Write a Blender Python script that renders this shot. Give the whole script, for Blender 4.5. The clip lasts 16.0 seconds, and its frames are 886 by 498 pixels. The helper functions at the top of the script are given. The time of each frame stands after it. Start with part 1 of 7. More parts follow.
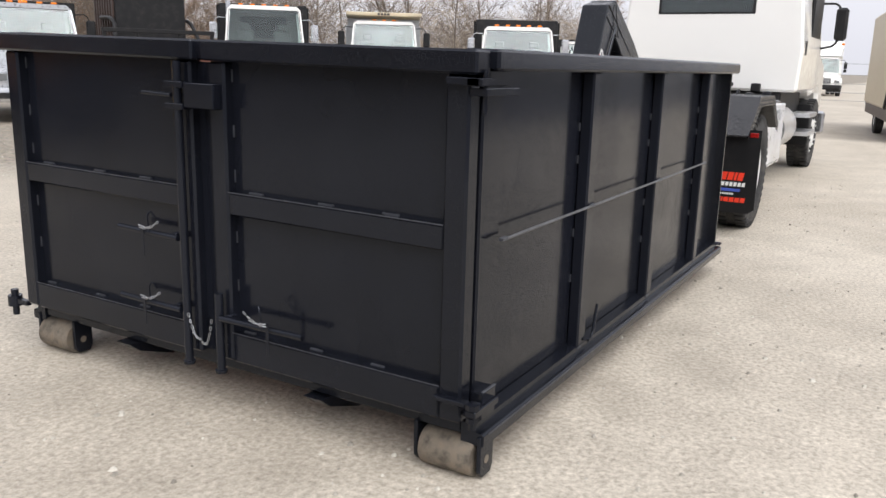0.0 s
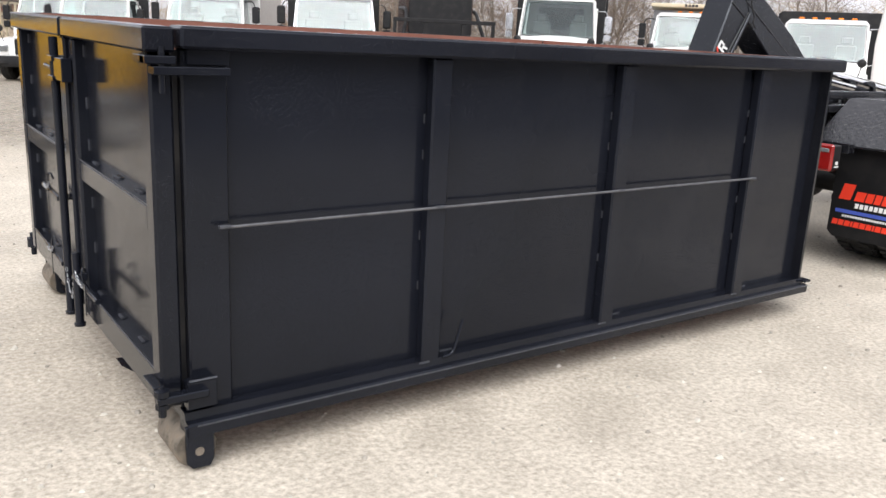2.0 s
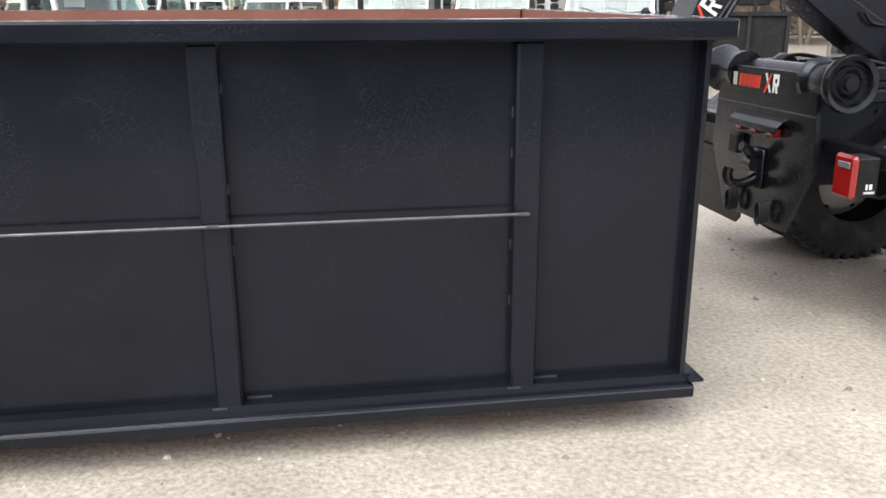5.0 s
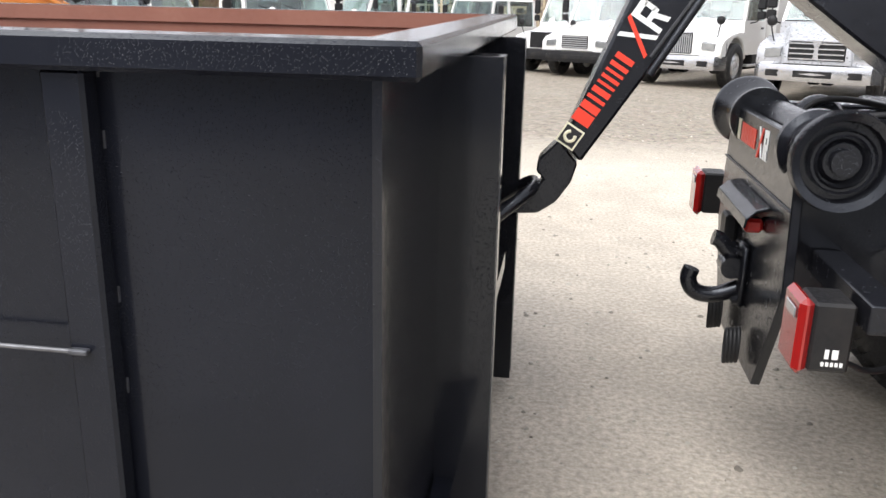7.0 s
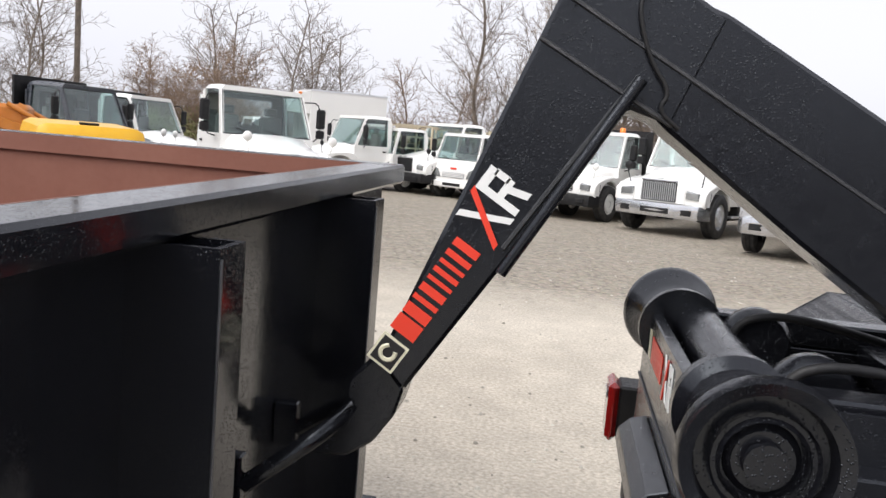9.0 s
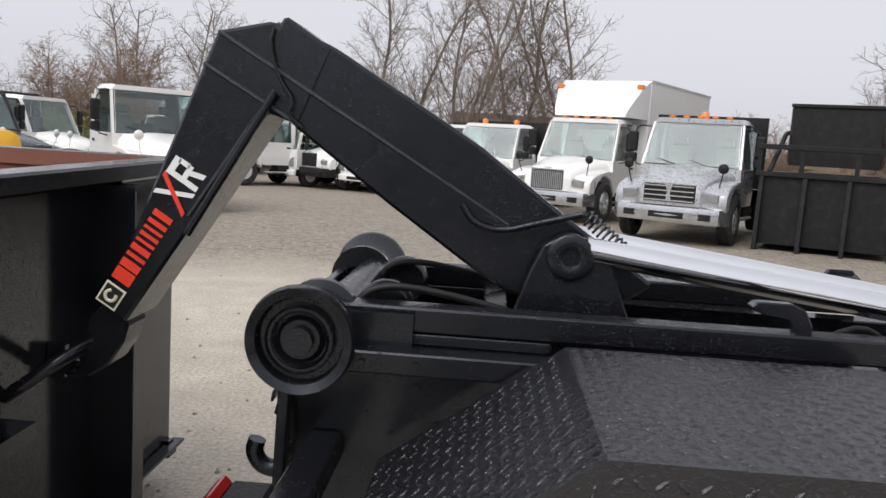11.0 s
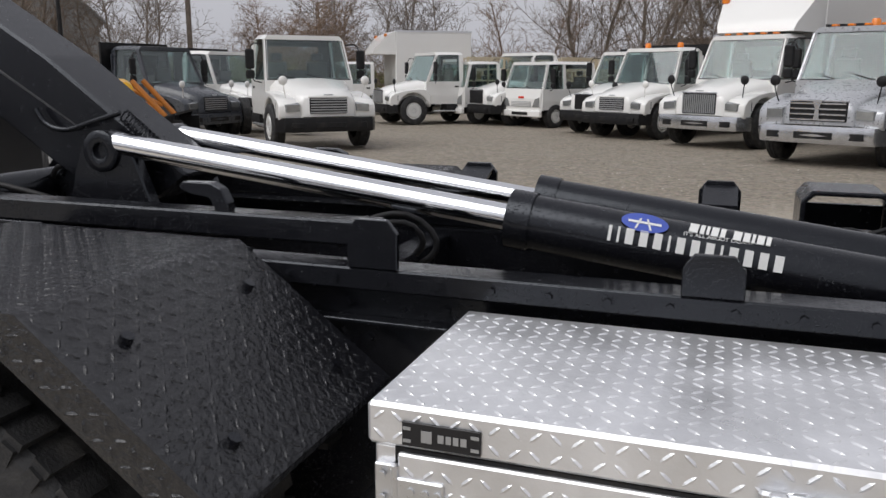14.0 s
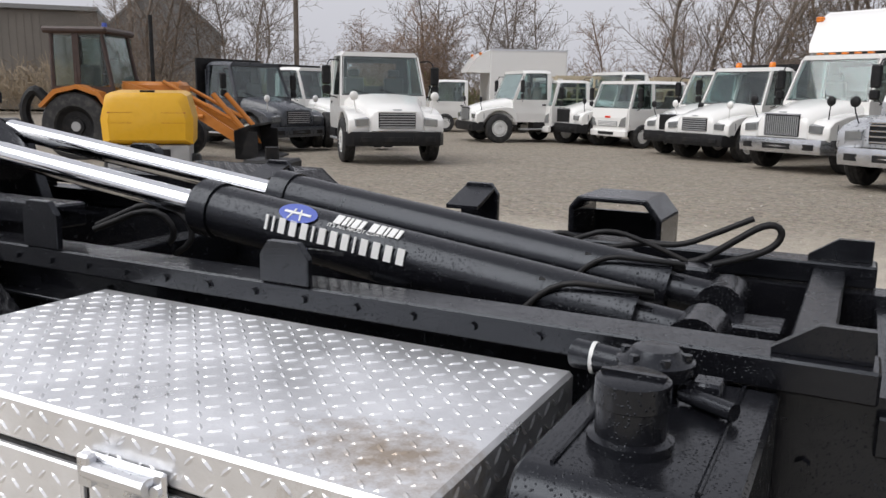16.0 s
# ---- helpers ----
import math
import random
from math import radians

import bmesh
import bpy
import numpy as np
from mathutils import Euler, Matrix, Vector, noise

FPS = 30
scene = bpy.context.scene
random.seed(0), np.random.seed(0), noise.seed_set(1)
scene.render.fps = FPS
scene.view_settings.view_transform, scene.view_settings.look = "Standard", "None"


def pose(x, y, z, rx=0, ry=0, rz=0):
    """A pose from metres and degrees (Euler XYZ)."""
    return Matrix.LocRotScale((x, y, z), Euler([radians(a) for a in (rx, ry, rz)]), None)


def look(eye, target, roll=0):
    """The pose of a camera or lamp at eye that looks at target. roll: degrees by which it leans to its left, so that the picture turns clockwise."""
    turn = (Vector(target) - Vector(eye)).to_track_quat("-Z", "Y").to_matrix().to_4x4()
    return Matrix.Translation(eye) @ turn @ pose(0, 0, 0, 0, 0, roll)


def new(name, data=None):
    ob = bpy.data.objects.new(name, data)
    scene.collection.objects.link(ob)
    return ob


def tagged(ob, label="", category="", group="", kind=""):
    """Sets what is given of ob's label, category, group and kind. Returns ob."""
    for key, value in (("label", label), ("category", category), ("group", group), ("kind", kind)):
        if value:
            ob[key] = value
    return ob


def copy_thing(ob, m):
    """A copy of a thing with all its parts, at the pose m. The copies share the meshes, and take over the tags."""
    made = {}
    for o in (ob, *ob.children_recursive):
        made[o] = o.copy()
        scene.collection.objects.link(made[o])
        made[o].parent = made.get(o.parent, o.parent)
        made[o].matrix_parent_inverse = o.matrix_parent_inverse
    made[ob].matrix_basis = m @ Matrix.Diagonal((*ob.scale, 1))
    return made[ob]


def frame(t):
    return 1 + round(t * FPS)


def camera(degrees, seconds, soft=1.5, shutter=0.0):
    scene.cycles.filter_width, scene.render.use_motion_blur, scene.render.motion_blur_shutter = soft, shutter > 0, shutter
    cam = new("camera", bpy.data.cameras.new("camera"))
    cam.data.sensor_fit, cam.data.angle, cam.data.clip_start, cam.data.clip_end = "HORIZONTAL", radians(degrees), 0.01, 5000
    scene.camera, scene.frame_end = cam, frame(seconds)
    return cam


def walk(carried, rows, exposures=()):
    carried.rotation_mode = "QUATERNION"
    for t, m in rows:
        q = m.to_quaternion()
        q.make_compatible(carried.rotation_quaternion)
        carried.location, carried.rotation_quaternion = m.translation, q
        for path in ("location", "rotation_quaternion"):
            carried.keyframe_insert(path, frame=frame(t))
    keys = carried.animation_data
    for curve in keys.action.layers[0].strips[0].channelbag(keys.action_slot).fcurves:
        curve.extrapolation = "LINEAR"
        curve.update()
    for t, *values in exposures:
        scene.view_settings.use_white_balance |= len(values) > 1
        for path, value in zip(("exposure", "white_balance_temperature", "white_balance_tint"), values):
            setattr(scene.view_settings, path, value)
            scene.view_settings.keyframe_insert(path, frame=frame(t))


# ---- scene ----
cam = camera(57.3, 16.0)
PATH = [
    (0, (-2.5, -1.24, 1.467), (-0.818, -0.255, 1.02), 1.5),
    (0.5, (-2.169, -1.647, 1.479), (-0.595, -0.5, 1.026), 2.4),
    (1, (-1.826, -2.034, 1.497), (-0.415, -0.704, 1.008), 2.2),
    (1.5, (-1.382, -2.304, 1.498), (-0.052, -0.891, 1.015), 2.8),
    (2, (-0.934, -2.593, 1.502), (0.201, -1.022, 1.01), 2.8),
    (2.5, (-0.409, -2.746, 1.533), (0.638, -1.106, 1.07), 2.7),
    (3, (0.096, -2.949, 1.519), (0.995, -1.221, 1.067), 2.3),
    (3.5, (0.643, -2.945, 1.551), (1.461, -1.178, 1.093), 3.1),
    (4, (1.213, -2.923, 1.525), (1.903, -1.101, 1.077), 3.3),
    (4.2, (1.422, -2.873, 1.523), (2.017, -1.025, 1.046), 2.7),
    (6.3, (3.537, -2.012, 1.558), (3.443, -0.1, 0.978), 0.3),
    (6.5, (3.663, -1.842, 1.552), (3.499, 0.07, 0.988), 1.3),
    (7, (3.96, -1.445, 1.566), (3.685, 0.454, 1.004), 1.3),
    (7.5, (4.189, -1.104, 1.577), (3.713, 0.753, 1.007), 1.8),
    (8, (4.266, -0.768, 1.564), (3.717, 1.072, 1.003), 3.2),
    (8.5, (4.314, -0.564, 1.585), (3.696, 1.267, 1.069), 5.1),
    (9, (4.332, -0.514, 1.654), (4.046, 1.449, 1.396), 4.8),
    (9.5, (4.368, -0.568, 1.691), (4.292, 1.428, 1.591), 3.7),
    (9.7, (4.426, -0.647, 1.69), (4.382, 1.351, 1.61), 3.2),
    (11.8, (5.607, -1.269, 1.708), (5.408, 0.691, 1.364), 1.8),
    (12, (5.729, -1.277, 1.702), (5.505, 0.684, 1.377), 1.0),
    (12.2, (5.821, -1.203, 1.7), (5.581, 0.753, 1.359), 1.6),
    (12.5, (6.09, -1.127, 1.685), (5.793, 0.82, 1.337), 1.0),
    (13, (6.482, -1.18, 1.697), (5.951, 0.704, 1.289), 0.2),
    (13.5, (6.823, -1.089, 1.679), (6.212, 0.768, 1.256), 0.4),
    (14, (7.171, -0.966, 1.655), (6.533, 0.881, 1.23), 0.2),
    (14.5, (7.479, -0.928, 1.664), (6.773, 0.894, 1.239), -0.8),
    (15, (7.704, -0.737, 1.642), (6.988, 1.089, 1.248), -0.1),
    (15.5, (8.0, -0.648, 1.632), (7.176, 1.14, 1.278), 0.1),
    (16, (8.26, -0.565, 1.601), (7.361, 1.18, 1.219), 0.9),
]
walk(cam, [(t, look(eye, target, roll)) for t, eye, target, roll in PATH],
     [(t, stops, 6400, 11) for t, stops in (
         (0, 0.42), (1, 0.6), (2, 0.74), (4.2, 0.78), (6.3, 1.05), (7, 0.95), (7.5, 0.82), (8, 0.78), (9, 0.5), (9.7, 0.12), (11.8, 0.1),
         (12.5, 0.1), (13, 0.02), (13.5, -0.02), (14, -0.38), (14.5, -0.5), (15, -0.26), (15.5, -0.15), (16, -0.12))])

# ---- world, sun ----
world = bpy.data.worlds.new("overcast_sky")
scene.world = world
world.use_nodes = True
wn, wl = world.node_tree.nodes, world.node_tree.links
wn.clear()
w_sky = wn.new("ShaderNodeTexSky")
w_sky.sky_type = 'NISHITA'
w_sky.sun_disc = False
w_sky.sun_elevation, w_sky.sun_rotation = radians(52), radians(200)
w_sky.dust_density, w_sky.air_density = 4.0, 1.0
w_hsv = wn.new("ShaderNodeHueSaturation")
w_hsv.inputs["Saturation"].default_value = 0.12
w_mix = wn.new("ShaderNodeMixRGB")
w_mix.inputs[0].default_value = 0.72
w_mix.inputs[2].default_value = (7.7, 7.7, 8.25, 1)
w_bg = wn.new("ShaderNodeBackground")
w_bg.inputs["Strength"].default_value = 0.105
w_out = wn.new("ShaderNodeOutputWorld")
wl.new(w_sky.outputs[0], w_hsv.inputs["Color"])
wl.new(w_hsv.outputs[0], w_mix.inputs[1])
wl.new(w_mix.outputs[0], w_bg.inputs[0])
wl.new(w_bg.outputs[0], w_out.inputs[0])

sun_data = bpy.data.lights.new("sun", 'SUN')
sun_data.energy, sun_data.angle, sun_data.color = 2.2, radians(55), (1.0, 0.985, 0.96)
sun = new("sun", sun_data)
sun.matrix_world = look((-13, -14, 24), (0, 0, 0))


# ---- materials ----
def mat_base(name):
    m = bpy.data.materials.new(name)
    m.use_nodes = True
    nt = m.node_tree
    return m, nt.nodes, nt.links, nt.nodes["Principled BSDF"]


def tex_noise(ns, ls, scale, detail=4, rough=0.55, stretch=None):
    c = ns.new("ShaderNodeTexCoord")
    n = ns.new("ShaderNodeTexNoise")
    n.inputs["Scale"].default_value = scale
    n.inputs["Detail"].default_value = detail
    n.inputs["Roughness"].default_value = rough
    if stretch:
        mp = ns.new("ShaderNodeMapping")
        mp.inputs["Scale"].default_value = stretch
        ls.new(c.outputs["Object"], mp.inputs[0])
        ls.new(mp.outputs[0], n.inputs["Vector"])
    else:
        ls.new(c.outputs["Object"], n.inputs["Vector"])
    return n


def ramp(ns, ls, src, p0, p1, c0=(0, 0, 0, 1), c1=(1, 1, 1, 1)):
    r = ns.new("ShaderNodeValToRGB")
    e = r.color_ramp.elements
    e[0].position, e[1].position, e[0].color, e[1].color = p0, p1, c0, c1
    ls.new(src, r.inputs[0])
    return r


def paint(name, color, rough=0.35, var=0.15, metal=0.0, bump=0.0, scale=6.0, dirt=0.0, coat=0.0, dirt_color=(0.18, 0.15, 0.11), spec=0.5):
    """Painted or plain surface: colour drift, fine grain, optional dirt blotches."""
    m, ns, ls, b = mat_base(name)
    n1, n2 = tex_noise(ns, ls, scale), tex_noise(ns, ls, scale * 14, 3)
    dark = tuple(c * (1 - var) for c in color) + (1,)
    lite = tuple(min(1, c * (1 + var)) for c in color) + (1,)
    r1 = ramp(ns, ls, n1.outputs["Fac"], 0.3, 0.7, dark, lite)
    last = r1.outputs[0]
    if dirt:
        r2 = ramp(ns, ls, n1.outputs["Fac"], 0.5, 0.85, (0, 0, 0, 1), (dirt, dirt, dirt, 1))
        mx = ns.new("ShaderNodeMixRGB")
        mx.inputs[2].default_value = (*dirt_color, 1)
        ls.new(r2.outputs[0], mx.inputs[0])
        ls.new(last, mx.inputs[1])
        last = mx.outputs[0]
    ls.new(last, b.inputs["Base Color"])
    rr = ramp(ns, ls, n2.outputs["Fac"], 0.3, 0.75, (rough * 0.8,) * 3 + (1,), (min(1, rough * 1.25),) * 3 + (1,))
    ls.new(rr.outputs[0], b.inputs["Roughness"])
    b.inputs["Metallic"].default_value = metal
    b.inputs["Coat Weight"].default_value = coat
    b.inputs["Specular IOR Level"].default_value = spec
    if bump:
        bp = ns.new("ShaderNodeBump")
        bp.inputs["Strength"].default_value = bump
        bp.inputs["Distance"].default_value = 0.004
        ls.new(n2.outputs["Fac"], bp.inputs["Height"])
        ls.new(bp.outputs[0], b.inputs["Normal"])
    return m


def wet_black(name, base=(0.013, 0.013, 0.0145), rough=0.2, drops=0.5, drop_scale=70.0, spec=0.3):
    """Fresh glossy black paint with a slightly wavy sheet and rain drops standing on it."""
    m, ns, ls, b = mat_base(name)
    n1 = tex_noise(ns, ls, 1.3, 3)
    n2 = tex_noise(ns, ls, 40, 4)
    r1 = ramp(ns, ls, n1.outputs["Fac"], 0.3, 0.7, tuple(c * 0.8 for c in base) + (1,), tuple(c * 1.3 for c in base) + (1,))
    c = ns.new("ShaderNodeTexCoord")
    v = ns.new("ShaderNodeTexVoronoi")
    v.inputs["Scale"].default_value = drop_scale
    v.inputs["Randomness"].default_value = 1.0
    ls.new(c.outputs["Object"], v.inputs["Vector"])
    rd = ramp(ns, ls, v.outputs["Distance"], 0.1, 0.3, (1, 1, 1, 1), (0, 0, 0, 1))
    n3 = tex_noise(ns, ls, 2.2, 4)
    gate = ramp(ns, ls, n3.outputs["Fac"], 0.38, 0.55, (0, 0, 0, 1), (drops,) * 3 + (1,))
    mul = ns.new("ShaderNodeMath")
    mul.operation = 'MULTIPLY'
    ls.new(rd.outputs[0], mul.inputs[0])
    ls.new(gate.outputs[0], mul.inputs[1])
    add = ns.new("ShaderNodeMath")
    add.operation = 'MULTIPLY_ADD'
    add.inputs[1].default_value = 0.12
    ls.new(n1.outputs["Fac"], add.inputs[0])
    ls.new(mul.outputs[0], add.inputs[2])
    bp = ns.new("ShaderNodeBump")
    bp.inputs["Strength"].default_value = 0.55
    bp.inputs["Distance"].default_value = 0.008
    ls.new(add.outputs[0], bp.inputs["Height"])
    ls.new(bp.outputs[0], b.inputs["Normal"])
    ls.new(r1.outputs[0], b.inputs["Base Color"])
    rr = ramp(ns, ls, n2.outputs["Fac"], 0.3, 0.75, (rough * 0.75,) * 3 + (1,), (rough * 1.35,) * 3 + (1,))
    ls.new(rr.outputs[0], b.inputs["Roughness"])
    b.inputs["Specular IOR Level"].default_value = spec
    b.inputs["Specular Tint"].default_value = (0.86, 0.92, 1.0, 1)
    return m


def tread_plate(name, color, rough, metal, strength=0.9, stain=0.0, wet=0.18, spec=0.5):
    """Sheet under raised tread bars: rolled grain, water film and stains."""
    m, ns, ls, b = mat_base(name)
    n1, n2 = tex_noise(ns, ls, 5, 5), tex_noise(ns, ls, 60 if wet < 0.5 else 42, 4)
    bp = ns.new("ShaderNodeBump")
    bp.inputs["Strength"].default_value = strength
    bp.inputs["Distance"].default_value = 0.02 * wet
    ls.new(n2.outputs["Fac"], bp.inputs["Height"])
    ls.new(bp.outputs[0], b.inputs["Normal"])
    r1 = ramp(ns, ls, n1.outputs["Fac"], 0.3, 0.7, tuple(x * 0.85 for x in color) + (1,), tuple(min(1, x * 1.1) for x in color) + (1,))
    last = r1.outputs[0]
    if stain:
        # one rusty spill with a ragged rim, where water stood on the lid
        c = ns.new("ShaderNodeTexCoord")
        off = ns.new("ShaderNodeVectorMath")
        off.operation = 'SUBTRACT'
        off.inputs[1].default_value = (0.12, -0.97, 1.109)
        ls.new(c.outputs["Object"], off.inputs[0])
        squash = ns.new("ShaderNodeVectorMath")
        squash.operation = 'MULTIPLY'
        squash.inputs[1].default_value = (5.5, 9.0, 0.0)
        ls.new(off.outputs[0], squash.inputs[0])
        far = ns.new("ShaderNodeVectorMath")
        far.operation = 'LENGTH'
        ls.new(squash.outputs[0], far.inputs[0])
        n4 = tex_noise(ns, ls, 26, 6, 0.75)
        spread = ns.new("ShaderNodeMath")
        spread.operation = 'MULTIPLY_ADD'
        spread.inputs[1].default_value = 2.6
        ls.new(n4.outputs["Fac"], spread.inputs[0])
        ls.new(far.outputs["Value"], spread.inputs[2])
        r4 = ramp(ns, ls, spread.outputs[0], 0.0, 1.0, (stain,) * 3 + (1,), (0, 0, 0, 1))
        r4.color_ramp.elements[0].position = 0.55
        half = ns.new("ShaderNodeMath")
        half.operation = 'MULTIPLY'
        half.inputs[1].default_value = 0.42
        ls.new(spread.outputs[0], half.inputs[0])
        ls.new(half.outputs[0], r4.inputs[0])
        mm = ns.new("ShaderNodeMixRGB")
        mm.inputs[2].default_value = (0.3, 0.2, 0.1, 1)
        ls.new(r4.outputs[0], mm.inputs[0])
        ls.new(last, mm.inputs[1])
        last = mm.outputs[0]
    ls.new(last, b.inputs["Base Color"])
    rr = ramp(ns, ls, n1.outputs["Fac"], 0.3, 0.7, (rough * 0.7,) * 3 + (1,), (min(1, rough * 1.3),) * 3 + (1,))
    ls.new(rr.outputs[0], b.inputs["Roughness"])
    b.inputs["Metallic"].default_value = metal
    b.inputs["Specular IOR Level"].default_value = spec
    return m


def glass_mat(name, tint=(0.6, 0.75, 0.76)):
    m, ns, ls, b = mat_base(name)
    b.inputs["Base Color"].default_value = (*tint, 1)
    b.inputs["Transmission Weight"].default_value = 1.0
    b.inputs["Roughness"].default_value = 0.02
    b.inputs["IOR"].default_value = 1.65
    return m


def ground_mat():
    """Packed limestone yard: pale dusty fines, damp patches, grit and loose stones further out."""
    m, ns, ls, b = mat_base("packed_gravel")
    big = tex_noise(ns, ls, 0.32, 6, 0.62)
    mid = tex_noise(ns, ls, 2.3, 6, 0.65)
    fine = tex_noise(ns, ls, 38, 5, 0.7)
    c = ns.new("ShaderNodeTexCoord")
    v = ns.new("ShaderNodeTexVoronoi")
    v.inputs["Scale"].default_value = 46
    ls.new(c.outputs["Object"], v.inputs["Vector"])
    r_big = ramp(ns, ls, big.outputs["Fac"], 0.35, 0.68, (0.47, 0.428, 0.365, 1), (0.6, 0.555, 0.485, 1))
    r_mid = ramp(ns, ls, mid.outputs["Fac"], 0.35, 0.7, (0.82, 0.805, 0.78, 1), (1.07, 1.06, 1.04, 1))
    r_fine = ramp(ns, ls, fine.outputs["Fac"], 0.3, 0.72, (0.56, 0.545, 0.52, 1), (1.26, 1.25, 1.24, 1))
    m1 = ns.new("ShaderNodeMixRGB")
    m1.blend_type = 'MULTIPLY'
    m1.inputs[0].default_value = 1.0
    ls.new(r_big.outputs[0], m1.inputs[1])
    ls.new(r_mid.outputs[0], m1.inputs[2])
    m2 = ns.new("ShaderNodeMixRGB")
    m2.blend_type = 'MULTIPLY'
    m2.inputs[0].default_value = 1.0
    ls.new(m1.outputs[0], m2.inputs[1])
    ls.new(r_fine.outputs[0], m2.inputs[2])
    # loose grey stone spread over the far part of the yard
    sep = ns.new("ShaderNodeSeparateXYZ")
    ls.new(c.outputs["Object"], sep.inputs[0])
    wob = ns.new("ShaderNodeMath")
    wob.operation = 'MULTIPLY_ADD'
    wob.inputs[1].default_value = 5.0
    ls.new(big.outputs["Fac"], wob.inputs[0])
    ls.new(sep.outputs["Y"], wob.inputs[2])
    zone = ns.new("ShaderNodeMapRange")
    zone.inputs["From Min"].default_value = 10.2
    zone.inputs["From Max"].default_value = 12.6
    ls.new(wob.outputs[0], zone.inputs["Value"])
    v2 = ns.new("ShaderNodeTexVoronoi")
    v2.inputs["Scale"].default_value = 21
    ls.new(c.outputs["Object"], v2.inputs["Vector"])
    hs = ns.new("ShaderNodeHueSaturation")
    hs.inputs["Saturation"].default_value = 0.12
    ls.new(v2.outputs["Color"], hs.inputs["Color"])
    stone = ns.new("ShaderNodeMixRGB")
    stone.blend_type = 'MULTIPLY'
    stone.inputs[0].default_value = 1.0
    stone.inputs[1].default_value = (0.27, 0.236, 0.19, 1)
    ls.new(hs.outputs[0], stone.inputs[2])
    clod = tex_noise(ns, ls, 7.5, 5, 0.75)
    r_clod = ramp(ns, ls, clod.outputs["Fac"], 0.34, 0.68, (0.62, 0.6, 0.56, 1), (1.5, 1.48, 1.44, 1))
    gravel = ns.new("ShaderNodeMixRGB")
    gravel.blend_type = 'MULTIPLY'
    gravel.inputs[0].default_value = 1.0
    ls.new(stone.outputs[0], gravel.inputs[1])
    ls.new(r_clod.outputs[0], gravel.inputs[2])
    m3 = ns.new("ShaderNodeMixRGB")
    zf = ns.new("ShaderNodeMath")
    zf.operation = 'MULTIPLY'
    zf.inputs[1].default_value = 0.84
    ls.new(zone.outputs[0], zf.inputs[0])
    ls.new(zf.outputs[0], m3.inputs[0])
    ls.new(m2.outputs[0], m3.inputs[1])
    ls.new(gravel.outputs[0], m3.inputs[2])
    # unseen darker ground behind the camera, added to darken the bin's reflections
    dark_behind = ns.new("ShaderNodeMapRange")
    dark_behind.inputs["From Min"].default_value = -3.6
    dark_behind.inputs["From Max"].default_value = -6.2
    ls.new(wob.outputs[0], dark_behind.inputs["Value"])
    m4 = ns.new("ShaderNodeMixRGB")
    m4.inputs[2].default_value = (0.075, 0.077, 0.084, 1)
    ls.new(dark_behind.outputs[0], m4.inputs[0])
    ls.new(m3.outputs[0], m4.inputs[1])
    ls.new(m4.outputs[0], b.inputs["Base Color"])
    rr = ramp(ns, ls, mid.outputs["Fac"], 0.35, 0.7, (0.62, 0.62, 0.62, 1), (0.95, 0.95, 0.95, 1))
    ls.new(rr.outputs[0], b.inputs["Roughness"])
    h = ns.new("ShaderNodeMath")
    h.operation = 'MULTIPLY_ADD'
    h.inputs[1].default_value = -0.5
    ls.new(v.outputs["Distance"], h.inputs[0])
    ls.new(fine.outputs["Fac"], h.inputs[2])
    bp = ns.new("ShaderNodeBump")
    bp.inputs["Strength"].default_value = 0.5
    bp.inputs["Distance"].default_value = 0.012
    ls.new(h.outputs[0], bp.inputs["Height"])
    ls.new(bp.outputs[0], b.inputs["Normal"])
    return m


M_BIN = wet_black("bin_black_paint", (0.0072, 0.0081, 0.012), 0.14, 0.45, 190, 0.28)
M_BINWET = wet_black("bin_wet_front_paint", (0.0066, 0.007, 0.0095), 0.13, 0.8, 160, 0.46)
M_LIFT = wet_black("lift_black_paint", (0.0068, 0.007, 0.009), 0.22, 0.4, 150, 0.48)
M_WELD = paint("bare_weld_edge", (0.06, 0.063, 0.072), 0.4, 0.3, 0.3, 0.4, 30)
# weld ridges in lighter grey: the light their edges catch is in the colour
M_SEAM = paint("weld_seam_edge_light", (0.03, 0.031, 0.034), 0.35, 0.3, 0.0, 0.5, 40)
M_RUST = paint("red_oxide_primer", (0.21, 0.083, 0.055), 0.6, 0.12, bump=0.15, scale=3, dirt=0.15)
M_ROLL = paint("worn_steel_roller", (0.16, 0.135, 0.105), 0.7, 0.6, 0.1, 0.8, 22, dirt=0.8, dirt_color=(0.12, 0.075, 0.045))
M_CHAIN = paint("zinc_chain", (0.42, 0.43, 0.45), 0.3, 0.15, 0.8)
M_TREAD_BLACK = tread_plate("black_tread_plate", (0.0095, 0.0098, 0.012), 0.17, 0.0, 1.0, 0.0, 0.4, 0.75)
M_TREAD_ALU = tread_plate("aluminium_tread_plate", (0.86, 0.865, 0.88), 0.36, 0.75, 0.5, 0.75, 0.1)
M_ALU = paint("brushed_aluminium", (0.72, 0.73, 0.75), 0.32, 0.1, 0.9)
M_CHROME = paint("chrome_rod", (0.86, 0.87, 0.89), 0.07, 0.03, 1.0)
M_TYRE = paint("tyre_rubber", (0.022, 0.022, 0.023), 0.7, 0.4, bump=0.6, scale=9, dirt=0.6, dirt_color=(0.11, 0.1, 0.085))
M_RIMW = paint("white_steel_rim", (0.72, 0.72, 0.7), 0.35, 0.08, dirt=0.25)
M_RIMA = paint("polished_aluminium_rim", (0.66, 0.67, 0.69), 0.25, 0.15, 0.9)
